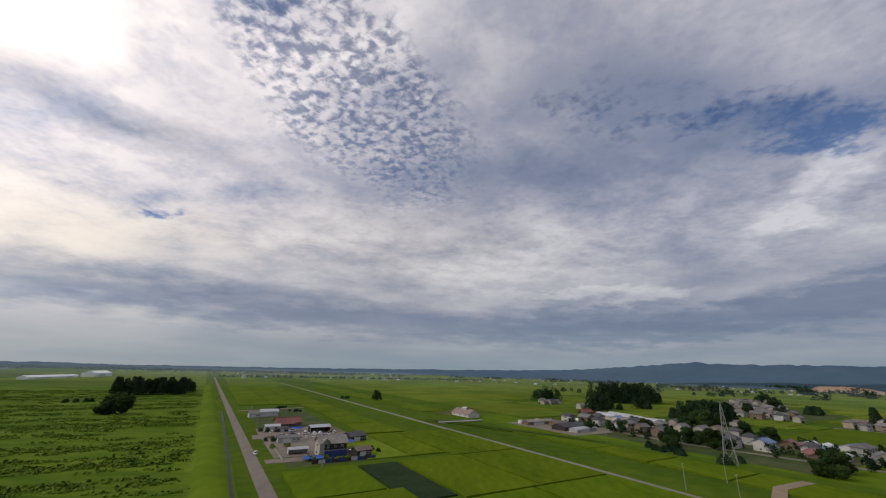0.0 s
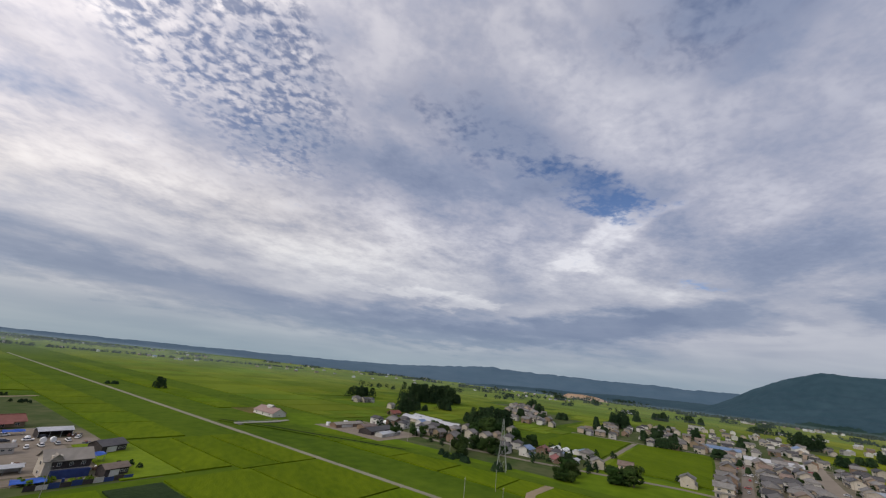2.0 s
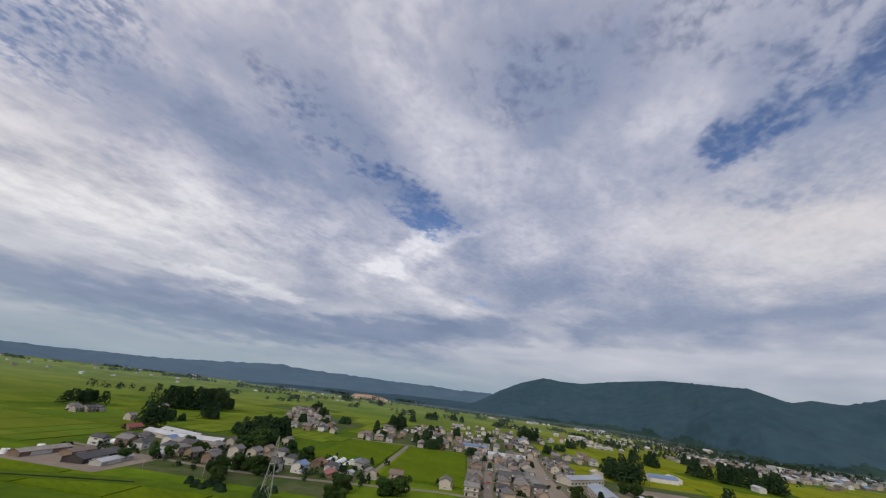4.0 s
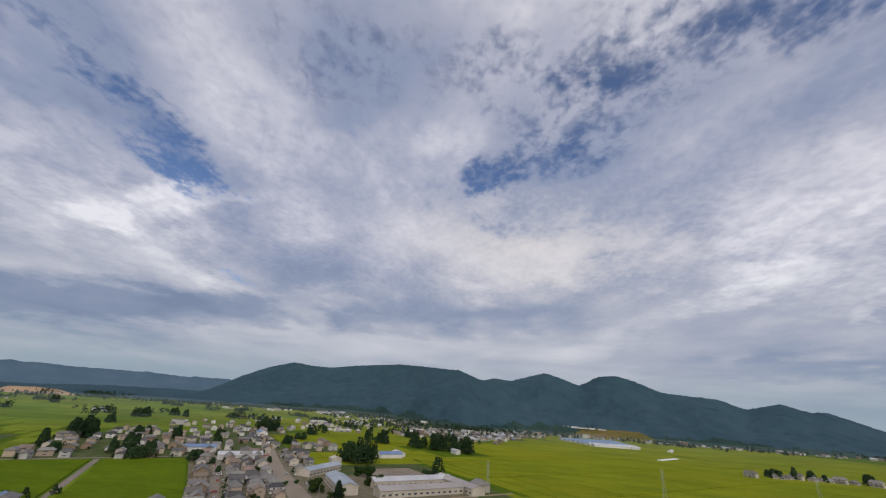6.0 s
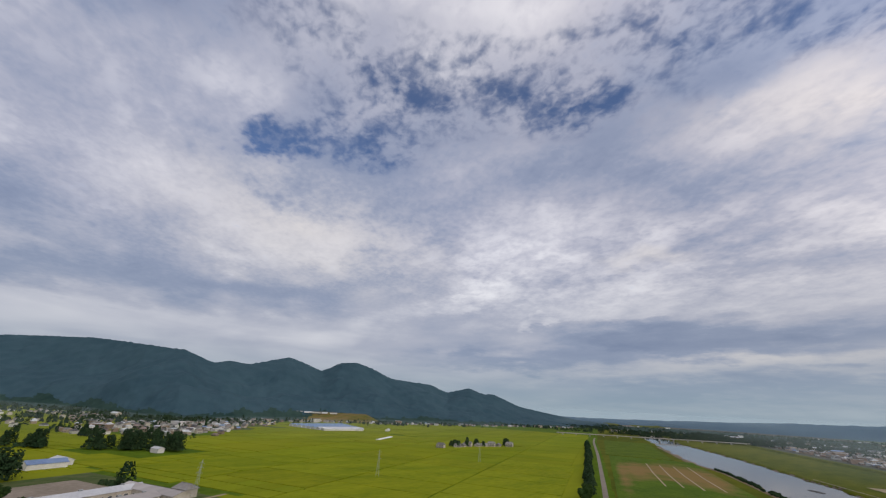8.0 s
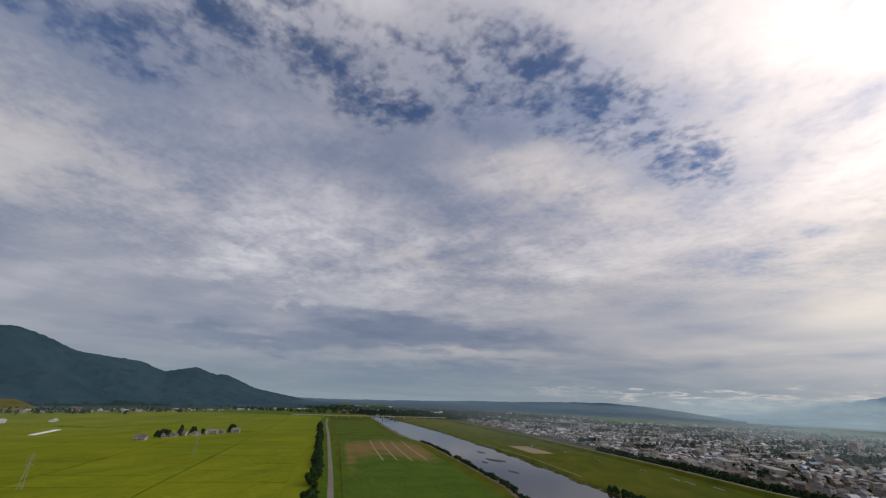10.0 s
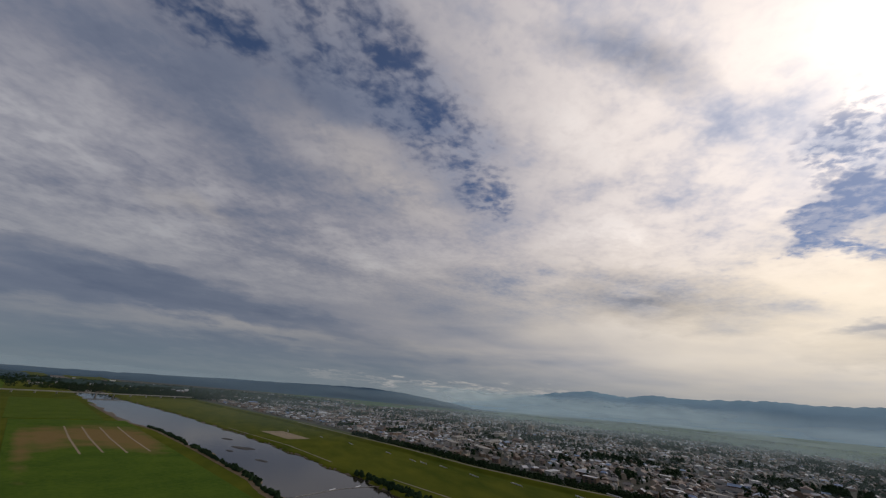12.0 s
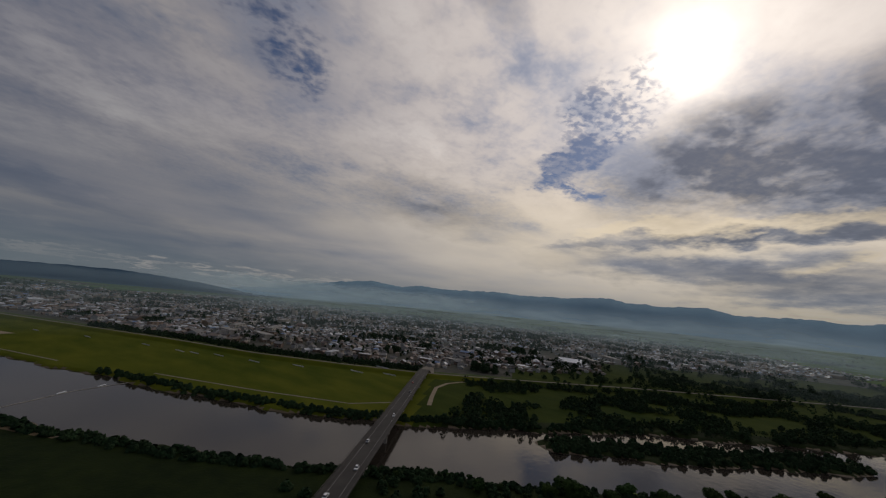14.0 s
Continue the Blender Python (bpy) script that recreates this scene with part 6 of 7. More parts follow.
for _ in range(1500):                                     # single garden trees
    sp.append((rng.uniform(-1500, -500), rng.uniform(-300, 1300), rng.uniform(5, 9), rng.uniform(4, 8)))
for _ in range(300):                                      # groves between the roofs of the western town
    u0, v0 = rng.uniform(-2300, -560), rng.uniform(-900, 1700)
    for _k in range(rng.randrange(5, 26)):
        sp.append((u0 + rng.gauss(0, 26), v0 + rng.gauss(0, 14), rng.uniform(8, 13), rng.uniform(8, 14)))
for _ in range(120):
    az, r = rng.uniform(142, 180), rng.uniform(1700, 3000)
    x, y, _z = polar(az, r, 0)
    for _k in range(24):
        sp.append((x * CU + y * SU + rng.gauss(0, 60), x * SU - y * CU + rng.gauss(0, 16), rng.uniform(10, 16), rng.uniform(8, 14)))
for _ in range(900):                                      # dark belt of woods on the far river bend
    x, y, _z = polar(rng.uniform(157, 173.5), rng.uniform(1640, 1860), 0)
    sp.append((x * CU + y * SU, x * SU - y * CU, rng.uniform(9, 15), rng.uniform(8, 15)))
for _ in range(70):                                       # hedges and groves of the western plain
    az, r = rng.uniform(200, 288), rng.uniform(2150, 3500)
    rise = 47 * max(0.0, (r - 2300) / 1820) ** 1.4
    x, y, _z = polar(az, r, 0)
    for _k in range(rng.randrange(8, 30)):
        sp.append((x * CU + y * SU + rng.gauss(0, 12), x * SU - y * CU + rng.gauss(0, 70), rng.uniform(10, 17), rise + rng.uniform(7, 14)))
for az, rr in ((41, 2500), (42.5, 2450), (50.5, 2500), (52, 2450), (47, 2300)):
    for _k in range(40):
        x, y, _z = polar(az + rng.gauss(0, 0.5), rr + rng.gauss(0, 40), 0)
        sp.append((x * CU + y * SU, x * SU - y * CU, rng.uniform(10, 16), rng.uniform(14, 24)))
wood_stuff("woods", sp, 22, 1.5, M_WOOD, "distant dark green copses and hedges", "woods")

# ---- houses ----
variants, plain_houses = [], []
specs = [(10, 8, 2, 0, 0, 0.0), (11, 8, 2, 1, 1, 2.2), (9, 7.5, 2, 4, 2, 0.0), (12, 8.5, 2, 3, 0, 3.0), (13, 9, 1, 2, 3, 0.0), (10, 7, 1, 1, 0, 2.5), (11, 8.5, 2, 0, 1, 0.0),
         (9.5, 8, 2, 1, 4, 0.0), (12, 8, 2, 4, 0, 3.0), (14, 8, 1, 0, 5, 0.0), (8.5, 7.5, 2, 3, 1, 2.4), (11, 9, 2, 2, 0, 0.0)]
wn = ["cream", "white", "brown timbered", "grey-sided", "tan"]
rn = ["grey tile", "dark metal", "brown metal", "red metal", "blue metal", "pale metal"]
for w, d, s, wl, rf, hip in specs:
    tell = f"{'two' if s == 2 else 'one'}-storey {wn[wl]} house with a {rn[rf]} roof"
    variants.append(make_house(w, d, s, WALLS[wl], ROOFS[rf], hip, label=tell))
    plain_houses.append(make_house(w, d, s, WALLS[wl], ROOFS[rf], hip, porch=False, skirt=False, label=tell, few=True))
sheds = [make_shed(8, 5, 2.8, WALLS[3], ROOFS[5], label="small grey shed with a pale metal roof"), make_shed(10, 6, 3.2, WALLS[2], ROOFS[2], label="brown wooden shed with a metal roof"),
         make_shed(14, 7, 3.6, WALLS[1], ROOFS[4], label="white shed with a blue metal roof")]
hrng = random.Random(9)


def house_at(u, v, turn=0, k=None, shed=False, group="houses of the town", plain=False):
    ob = copy_thing(sheds[hrng.randrange(3) if k is None else k] if shed else (plain_houses if plain else variants)[hrng.choice((0, 0, 1, 2, 2, 3, 5, 6, 8, 8, 10, 11, 11)) if k is None else k], spot(u, v, turn + hrng.uniform(-8, 8), ground_at(u, v) + 0.02))
    ob["group"] = group
    k = hrng.uniform(0.84, 0.98)
    ob.scale = (k * hrng.uniform(0.9, 1.12), k * hrng.uniform(0.9, 1.1), k * hrng.uniform(0.9, 1.08))
    return ob


placed = []


def clear(u, v, gap):
    if any(abs(u - a) < gap and abs(v - b) < gap * 0.8 for a, b in placed):
        return False
    placed.append((u, v))
    return True


for v, t in ((3, 180), (26, 0), (38, 180), (51, 0), (83, 180), (97, 0)):        # rows along the two streets
    for k in range(18):
        u = 306 + k * 13.0 + hrng.uniform(-2.5, 2.5)
        vv = v + (u - 310) * 0.055 + hrng.uniform(-2.2, 2.2)
        if v > 80 and u < 455:
            continue
        if hrng.random() < 0.93 and clear(u, vv, 11):
            house_at(u, vv, t + hrng.choice((0, 0, 90)))
near = [(294, -213, 20, 1), (290, -190, 0, 11), (297, -180, 0, 8), (310, -207, 90, 6), (321, -194, 0, 8), (286, -174, 0, 11), (351, -199, 0, 0), (295, -162, 90, 5), (318, -161, 0, 0), (341, -162, 0, 2), (356, -178, 0, 6), (331, -146, 0, 10),
        (393, -170, 0, 0), (290, -131, 90, 1), (297, -116, 0, 7), (325, -113, 0, 4), (298, -93, 30, 4), (338, -83, 0, 3), (310, -69, 20, 0), (311, -51, 90, 2), (315, -16, 0, 0), (405, -344, 0, 0), (359, -299, 0, 4), (520, -403, 0, 0), (293, -203, 0, 8),
        (322, -233, 0, 7), (284, -206, 0, 9), (311, -145, 0, 2), (316, -131, 0, 10), (406, -407, 0, 0), (418, -405, 0, 6), (430, -406, 90, 1), (414, -418, 0, 3)]
for u, v, t, k in near:
    placed.append((u, v))
    house_at(u, v, t, k, group="houses of the village")


def fill(u0, u1, v0, v1, n, gap, group, tries=500, inside=None):
    for _ in range(tries):
        u, v = hrng.uniform(u0, u1), hrng.uniform(v0, v1)
        if n > 0 and (inside is None or inside(u, v)) and clear(u, v, gap):
            house_at(u, v, hrng.choice((0, 90)), group=group, plain=True)
            n -= 1


fill(520, 870, -365, -165, 54, 14.5, "houses of the village", 1600, lambda u, v: abs(v + 203 + (u - 525) * 0.41) < 34)
fill(284, 316, -262, -96, 9, 14, "houses of the village")
fill(506, 790, -135, 100, 84, 14.5, "houses of the town", 1500, lambda u, v: v > -135 + max(0, u - 700) * 0.6)
house_at(412, 86, 0, 0)
placed.append((412, 86))
fill(560, 640, 108, 172, 9, 17, "houses of the town")
fill(790, 900, 45, 148, 12, 18, "houses of the town")
for _ in range(200):
    v = hrng.uniform(-20, 560)
    u = float(np.interp(v, *LEVEE_W)) - hrng.uniform(70, 190)
    if len([1 for p in placed if p[0] < 0]) < 40 and clear(u, v, 16):
        house_at(u, v, hrng.choice((0, 90, 20)), group="houses by the west levee", plain=True)
for u, v, k in ((350, -90, 2), (294, -85, 1), (310, -84, 0), (318, -100, 2), (330, -112, 1), (312, -190, 0)):
    house_at(u, v, 90 if k == 1 else 0, k, True, "village sheds")
for gu, gv, turn, long in ((352, -112, 0, 1.0), (350.4, -104, 0, 1.0), (348.8, -96, 0, 1.0), (296, -246, 75, 1.6)):   # plastic tunnels
    tun = new("greenhouse")
    bm = bmesh.new()
    segs = 8
    ring = [[bm.verts.new((x, 2.6 * math.cos(math.pi * j / segs), 2.6 * math.sin(math.pi * j / segs))) for j in range(segs + 1)] for x in (-9 * long, -3 * long, 3 * long, 9 * long)]
    for a, b in zip(ring[:-1], ring[1:]):
        for j in range(segs):
            bm.faces.new((a[j], a[j + 1], b[j + 1], b[j]))
    bm.faces.new(ring[0]), bm.faces.new(ring[-1][::-1])
    part("cover", bm, M_SHEET, tun, "white plastic film")
    bm = bmesh.new()
    for x in (-9 * long, -3 * long, 3 * long, 9 * long):
        for j in range(segs):
            a, b = (math.pi * j / segs, math.pi * (j + 1) / segs)
            beam(bm, (x, 2.66 * math.cos(a), 2.66 * math.sin(a)), (x, 2.66 * math.cos(b), 2.66 * math.sin(b)), 0.05)
    part("hoops", bm, M_STEEL, tun)
    tun.matrix_world = spot(gu, gv, turn, ground_at(gu, gv))
    tagged(tun, "white plastic tunnel greenhouse beside the sheds", "greenhouse", "plastic greenhouses")

garden = []
for a, b in placed:
    for _ in range(2 if a > 0 else 1):
        if hrng.random() < 0.75:
            garden.append((a + hrng.choice((-1, 1)) * hrng.uniform(6, 8), b + hrng.uniform(-6, 6), hrng.uniform(2, 4.5), hrng.uniform(1.6, 5.0)))
for _ in range(110):
    garden.append((hrng.uniform(258, 372), hrng.uniform(-262, -60), hrng.uniform(3, 6), hrng.uniform(2.5, 6.0)))
wood_stuff("garden_shrubs", garden, 40, 0.6, M_WOOD, "garden trees and shrubs between the houses", "shrubs")
for vlist in (variants, sheds, plain_houses):
    for t in vlist:
        for o in (*t.children_recursive, t):
            bpy.data.objects.remove(o)

# houses farther off, past counting


def far_houses(name, spots, label, tones=(0, 0, 1, 1, 3, 3, 4, 2, 2)):
    verts, faces, idx = [], [], []
    q = random.Random(len(spots))
    for u, v, w, d, h, flat, turn in spots:
        a = radians(30 + turn)
        ca, sa = math.cos(a), math.sin(a)
        c = P(u, v)
        z0 = ground_at(u, v) - 0.3

        def W(x, y, z):
            return (c.x + x * ca - y * sa, c.y + x * sa + y * ca, z0 + z)
        k = len(verts)
        x, y = w / 2, d / 2
        wm = q.choice(tones)
        rm = 5 + q.choice((0, 0, 2, 1, 1, 1, 2, 2, 1, 5, 0, 1, 5, 1, 2, 4, 0, 5, 2, 2, 0, 5))
        verts += [W(-x, -y, 0), W(x, -y, 0), W(x, y, 0), W(-x, y, 0), W(-x, -y, h), W(x, -y, h), W(x, y, h), W(-x, y, h)]
        faces += [(k, k + 1, k + 5, k + 4), (k + 1, k + 2, k + 6, k + 5), (k + 2, k + 3, k + 7, k + 6), (k + 3, k, k + 4, k + 7)]
        idx += [wm] * 4
        k = len(verts)
        if flat:
            verts += [W(-x - .2, -y - .2, h), W(x + .2, -y - .2, h), W(x + .2, y + .2, h), W(-x - .2, y + .2, h), W(-x - .2, -y - .2, h + .6), W(x + .2, -y - .2, h + .6), W(x + .2, y + .2, h + .6), W(-x - .2, y + .2, h + .6)]
            faces += [(k, k + 1, k + 5, k + 4), (k + 1, k + 2, k + 6, k + 5), (k + 2, k + 3, k + 7, k + 6), (k + 3, k, k + 4, k + 7), (k + 4, k + 5, k + 6, k + 7)]
            idx += [wm] * 4 + [q.choice((10, 5, 10))]
        else:
            o, r = 0.6, d * 0.27
            hp = q.choice((0.0, 0.0, d * 0.3))
            verts += [W(-x - o, -y - o, h - .2), W(x + o, -y - o, h - .2), W(x + o, y + o, h - .2), W(-x - o, y + o, h - .2), W(-x - o + hp, 0, h + r), W(x + o - hp, 0, h + r)]
            faces += [(k, k + 1, k + 5, k + 4), (k + 2, k + 3, k + 4, k + 5), (k + 1, k + 2, k + 5), (k + 3, k, k + 4), (k + 3, k + 2, k + 1, k)]
            idx += [rm] * 5 if hp else [rm, rm, wm, wm, rm]
        # dark window bands
        for s in range(max(1, int(h / 2.9)) if math.hypot(u, v) < 1000 else 0):
            for sy in (-1, 1):
                k = len(verts)
                zz = 1.0 + 2.9 * s
                for e in (-0.30, 0.12):
                    k = len(verts)
                    xa, xb = w * e, w * (e + 0.2)
                    verts += [W(xa, sy * (y + 0.05), zz), W(xb, sy * (y + 0.05), zz), W(xb, sy * (y + 0.05), zz + 1.3), W(xa, sy * (y + 0.05), zz + 1.3)]
                    faces.append((k, k + 1, k + 2, k + 3) if sy < 0 else (k + 3, k + 2, k + 1, k))
                    idx.append(11)
    return tagged(mesh_object(name, verts, faces, FAR_MATS, idx=idx), label, "houses", kind="stuff")


def island_copy(m):
    """The same surface, varied house by house inside a joined mesh."""
    c = m.copy()
    t = c.node_tree
    for n in list(t.nodes):
        if n.bl_idname == "ShaderNodeObjectInfo":
            g = [k for k in t.nodes if k.bl_idname == "ShaderNodeNewGeometry"][0]
            for l in list(n.outputs["Random"].links):
                t.links.new(g.outputs["Random Per Island"], l.to_socket)
    return c


FAR_MATS = [island_copy(m) for m in WALLS + ROOFS] + [M_GLASS]
fr = random.Random(41)


def house_spec(u, v, big=0.08):
    if fr.random() < big:
        return (u, v, fr.uniform(16, 34), fr.uniform(10, 16), fr.choice((5, 8, 11)), fr.random() < 0.6, fr.choice((0, 90, 20)))
    return (u, v, fr.uniform(8.5, 13), fr.uniform(7, 9), fr.choice((3.2, 5.4, 5.4)), False, fr.choice((0, 90, 15, -12)) + fr.uniform(-4, 4))


spots = []
u = -480.0
while u > -2200:
    step = 12.5 + (-480 - u) * 0.005
    v = -1100.0
    while v < 1900:
        v += step * fr.uniform(0.85, 1.3)
        edge = float(np.interp(v, *LEVEE_W)) - (58 if v > 120 else 66 + (120 - v) * 0.25)
        if v < -150:
            edge -= 120
        dens = 0.95 - 0.45 * smooth((-u - 1100) / 900)
        if noise.noise(Vector((u * 0.004, v * 0.004, 2.0))) < -0.28:
            dens *= 0.15
        if v > 1100:
            dens *= 0.6
        uu, vv = u + fr.uniform(-3, 3), v
        if uu < edge and fr.random() < dens and not any(abs(uu - a) < 13 and abs(vv - b) < 12 for a, b in placed if a < 0):
            h = house_spec(uu, vv, 0.05)
            spots.append((h[0], h[1], h[2] * 0.84, h[3] * 0.84, h[4] * 0.82, *h[5:]))
    u -= step * 1.05
# Wall tones lean dark here: the backlit sides are put into the colour
far_houses("western_town", spots, "dense town of small tiled and metal roofed houses", (2, 2, 3, 4, 2, 0, 3, 1, 2))
spots = []
for _ in range(1500):
    u, v = fr.uniform(640, 1150), fr.uniform(-130, 860)
    belt = float(np.interp(v, [370, 480, 560, 680, 860], [800, 700, 730, 770, 850]))
    depth = float(np.interp(v, [370, 480, 560, 680, 860], [70, 190, 250, 230, 160]))
    ok = (v > 370 and belt < u < belt + depth) or (840 < u < 910 and 150 < v < 330 and fr.random() < 0.35) or (760 < u < 1020 and v < 110 and v > -90 + (u - 760) * 0.4 and fr.random() < 0.25)
    if ok and not any(abs(u - a) < 15 and abs(v - b) < 13 for a, b in placed) and not any(abs(u - s[0]) < 15 and abs(v - s[1]) < 13 for s in spots):
        spots.append(house_spec(u, v, 0.07))
for _ in range(11):
    spots.append((fr.uniform(1640, 1740), fr.uniform(450, 580), fr.uniform(18, 36), fr.uniform(9, 14), fr.choice((5, 8)), fr.random() < 0.4, fr.uniform(40, 70)))
far_houses("eastern_town", spots, "scattered houses and workshops of the town edge")
spots = []
centres = [(1010, 260, 60, 26), (1100, 400, 70, 26), (900, 480, 50, 20), (760, 560, 60, 16), (1050, 560, 80, 20), (1230, -178, 26, 5), (1704, 110, 40, 7), (2330, 700, 110, 22), (2200, 120, 90, 18), (1800, 300, 90, 14), (1500, 480, 90, 18), (1350, 620, 60, 18), (1165, 619, 50, 14), (887, 604, 50, 16), (1146, 150, 60, 16), (1640, -480, 40, 8)]
for cu_, cv_, sd, n in centres:
    for _ in range(n):
        u, v = cu_ + fr.gauss(0, sd), cv_ + fr.gauss(0, sd * 0.4)
        if not any(abs(u - s[0]) < 14 and abs(v - s[1]) < 12 for s in spots):
            spots.append(house_spec(u, v, 0.025))
for k in range(110):                                      # the line of houses at the mountain foot
    az = fr.uniform(100, 146)
    x, y, _z = polar(az, float(np.interp(az, MOUNT_AZ, MOUNT_BASE)) - fr.uniform(10, 70), 0)
    spots.append(house_spec(x * CU + y * SU, x * SU - y * CU, 0.05))
for k in range(110):                                      # hamlets of the northern plain
    az, r = fr.choice((-25, -18, -8, 2, 8, 15, 22, 28, 34, 40)) + fr.gauss(0, 2.2), fr.choice((1600, 2100, 2600, 3000)) + fr.gauss(0, 60)
    x, y, _z = polar(az, r, 0)
    if x * CU + y * SU > 60:
        spots.append(house_spec(x * CU + y * SU, x * SU - y * CU, 0.03))
for k in range(190):                                      # built-up belt beyond the far bridge
    az, r = fr.uniform(150, 186), fr.uniform(1750, 3100)
    x, y, _z = polar(az, r, 0)
    spots.append(house_spec(x * CU + y * SU, x * SU - y * CU, 0.08))
far_houses("distant_hamlets", spots, "distant hamlets of small houses across the plain")

# ---- works by the main street ----


def make_works(w, d, h, label, wall, roof, stripes=0):
    ob = new("works_building")
    part("wall", walls(w, d, h, d * 0.16), wall, ob)
    part("roof", gable(w, d, h, d * 0.16, 0.6, 0.2), roof, ob)
    n = int(w / 5)
    for sy in (-1, 1):
        for i in range(n):
            add_window(ob, -w / 2 + (i + 0.5) * w / n, sy * d / 2, 1.2, 2.6, 1.5, sy)
    for i in range(stripes):
        x = -w / 2 + (i + 0.5) * w / stripes
        part("roof_vent", box(x - 1.2, x + 1.2, -0.6, 0.6, h + d * 0.16 - 0.1, h + d * 0.16 + 0.7, 0.1), M_STEEL, ob)
    return tagged(ob, label, "factory building", "works buildings")


M_SLATE = material("blue_grey_works_roof", (0.22, 0.26, 0.31), (0.31, 0.355, 0.41), 0.3, 0.5, stretch=(1, 0.2, 1))
M_WORKS = material("weathered_works_roof", (0.24, 0.225, 0.22), (0.37, 0.35, 0.345), 0.12, 0.6, stretch=(1, 0.15, 1))
for u, v, w, d, h, t, roof, s in ((317, 158, 74, 14, 5.0, 90, M_WORKS, 5), (350, 168, 76, 14, 5.0, 90, ROOFS[5], 3), (329, 203, 58, 13, 5.4, 0, M_WORKS, 0), (416, 106, 50, 13, 5.2, -51, M_SLATE, 0),
                                  (350, 104, 50, 15, 6.0, -5, M_SLATE, 0), (444, 128, 10, 10, 8.5, 0, WALLS[0], 0)):
    o = make_works(w, d, h, "long low cream works hall with a weathered metal roof", WALLS[0], roof, s)
    o.matrix_world = spot(u, v, t, 0.02)
field_slab("yard", 366, 430, 142, 206, 0.12, M_GRAVEL, "grey gravel yard beside the works", "yard")
for u, v, w, d, t, rf in ((502, 216, 30, 14, 90, 4), (514, 234, 18, 12, 0, 5), (560, 8, 34, 12, 90, 4), (502, 45, 42, 12, 90, 5), (756, 100, 30, 14, 0, 4), (538, 341, 14, 8, 0, 5)):
    o = make_shed(w, d, 5.0, WALLS[1], ROOFS[rf], label=("white workshop with a bright blue roof" if rf == 4 else "white workshop with a pale roof"), name="workshop", cat="workshop")
    o.matrix_world = spot(u, v, t, 0.02)
for u, v, w, d, t, rf in ((345, -254, 46, 10, 74, 5), (362, -253, 46, 9, 74, 5), (346, -216, 22, 11, 98, 5)):
    o = make_shed(w, d, 3.4, WALLS[0], ROOFS[rf], label="long low village shed with a pale metal roof", name="long_shed")
    o.matrix_world = spot(u, v, t, 0.02)

# school hall by the west levee
hall = new("sports_hall")
part("wall", walls(40, 28, 9, 5), WALLS[1], hall)
part("roof", gable(40, 28, 9, 5, 1.0, 0.4), M_SHEET, hall)
for i in range(6):
    add_window(hall, -16 + 6.4 * i, -14, 4.5, 3.0, 2.0, -1)
hall.matrix_world = spot(-715, -95, 75, ground_at(-715, -95))
tagged(hall, "large white sports hall with a broad pale roof", "sports hall")
for u, v, w, d, h in ((-790, -140, 78, 14, 10), (-880, -205, 60, 14, 10), (-560, 100, 30, 12, 6), (-545, 500, 50, 14, 10), (-560, 440, 44, 16, 8), (-660, 490, 60, 13, 10), (-720, 590, 54, 13, 9), (-840, 590, 60, 14, 12), (-935, 740, 70, 16, 9), (-870, 885, 50, 18, 6), (-640, 560, 46, 12, 9), (-1180, 700, 26, 14, 24), (-1150, 760, 20, 14, 20)):
    ob = new("office_block")
    part("wall", box(-w / 2, w / 2, -d / 2, d / 2, -0.5, h, 0.05), WALLS[0], ob)
    bm = box(-w / 2 - 0.2, w / 2 + 0.2, -d / 2 - 0.2, d / 2 + 0.2, h, h + 0.7)
    part("roof", bm, M_CONCRETE, ob)
    for s in range(int(h / 3)):
        for i in range(int(w / 14)):
            for sy in (-1, 1):
                add_window(ob, -w / 2 + (i + 0.5) * w / int(w / 14), sy * d / 2, 1 + 3 * s, 11.0, 1.5, sy)
    ob.matrix_world = spot(u, v, 15 if u < -600 else 60, ground_at(u, v))
    tagged(ob, "pale concrete block with rows of windows and flat roof", "building", "concrete blocks")

# The last two are sun glints on roofs, put in as white-roofed sheds
for u, v, w, d in ((-588, 36, 17, 8), (-598, 14, 20, 8), (-612, -6, 22, 8), (-640, 30, 14, 8), (-1159, 286, 30, 14), (-1150, 310, 24, 12)):
    ob = new("low_shed")
    part("wall", walls(w, d, 3.4, 1.0), WALLS[1], ob)
    part("roof", gable(w, d, 3.4, 1.0, 0.4, 0.2), M_SHEET, ob)
    add_window(ob, 0, -d / 2, 1.0, 3.0, 1.4, -1)
    ob.matrix_world = spot(u, v, 70, ground_at(u, v))
    tagged(ob, "low white shed, the far pair's bright roofs painting sun glints", "shed", "white sheds of the town")

# hall beside the culvert
o = make_house(29, 13, 1, WALLS[1], material("pinkish_tile_roof", (0.21, 0.14, 0.125), (0.29, 0.21, 0.19), 0.7, 0.6), 0.0, label="long white village hall with a broad pinkish roof", name="village_hall")
o.matrix_world = spot(218, -324, 90, 0.02)
part("upper_roof", gable(7, 3.6, 7.2, 1.0, 0.4, 0.15), o.children[1].data.materials[0], o)
part("upper_wall", box(-3.5, 3.5, -1.8, 1.8, 4.6, 7.2), WALLS[1], o)
cul = new("culvert_bridge")
part("deck", box(-18, 18, -2.4, 2.4, 0.2, 0.75, 0.05), M_CONCRETE, cul)
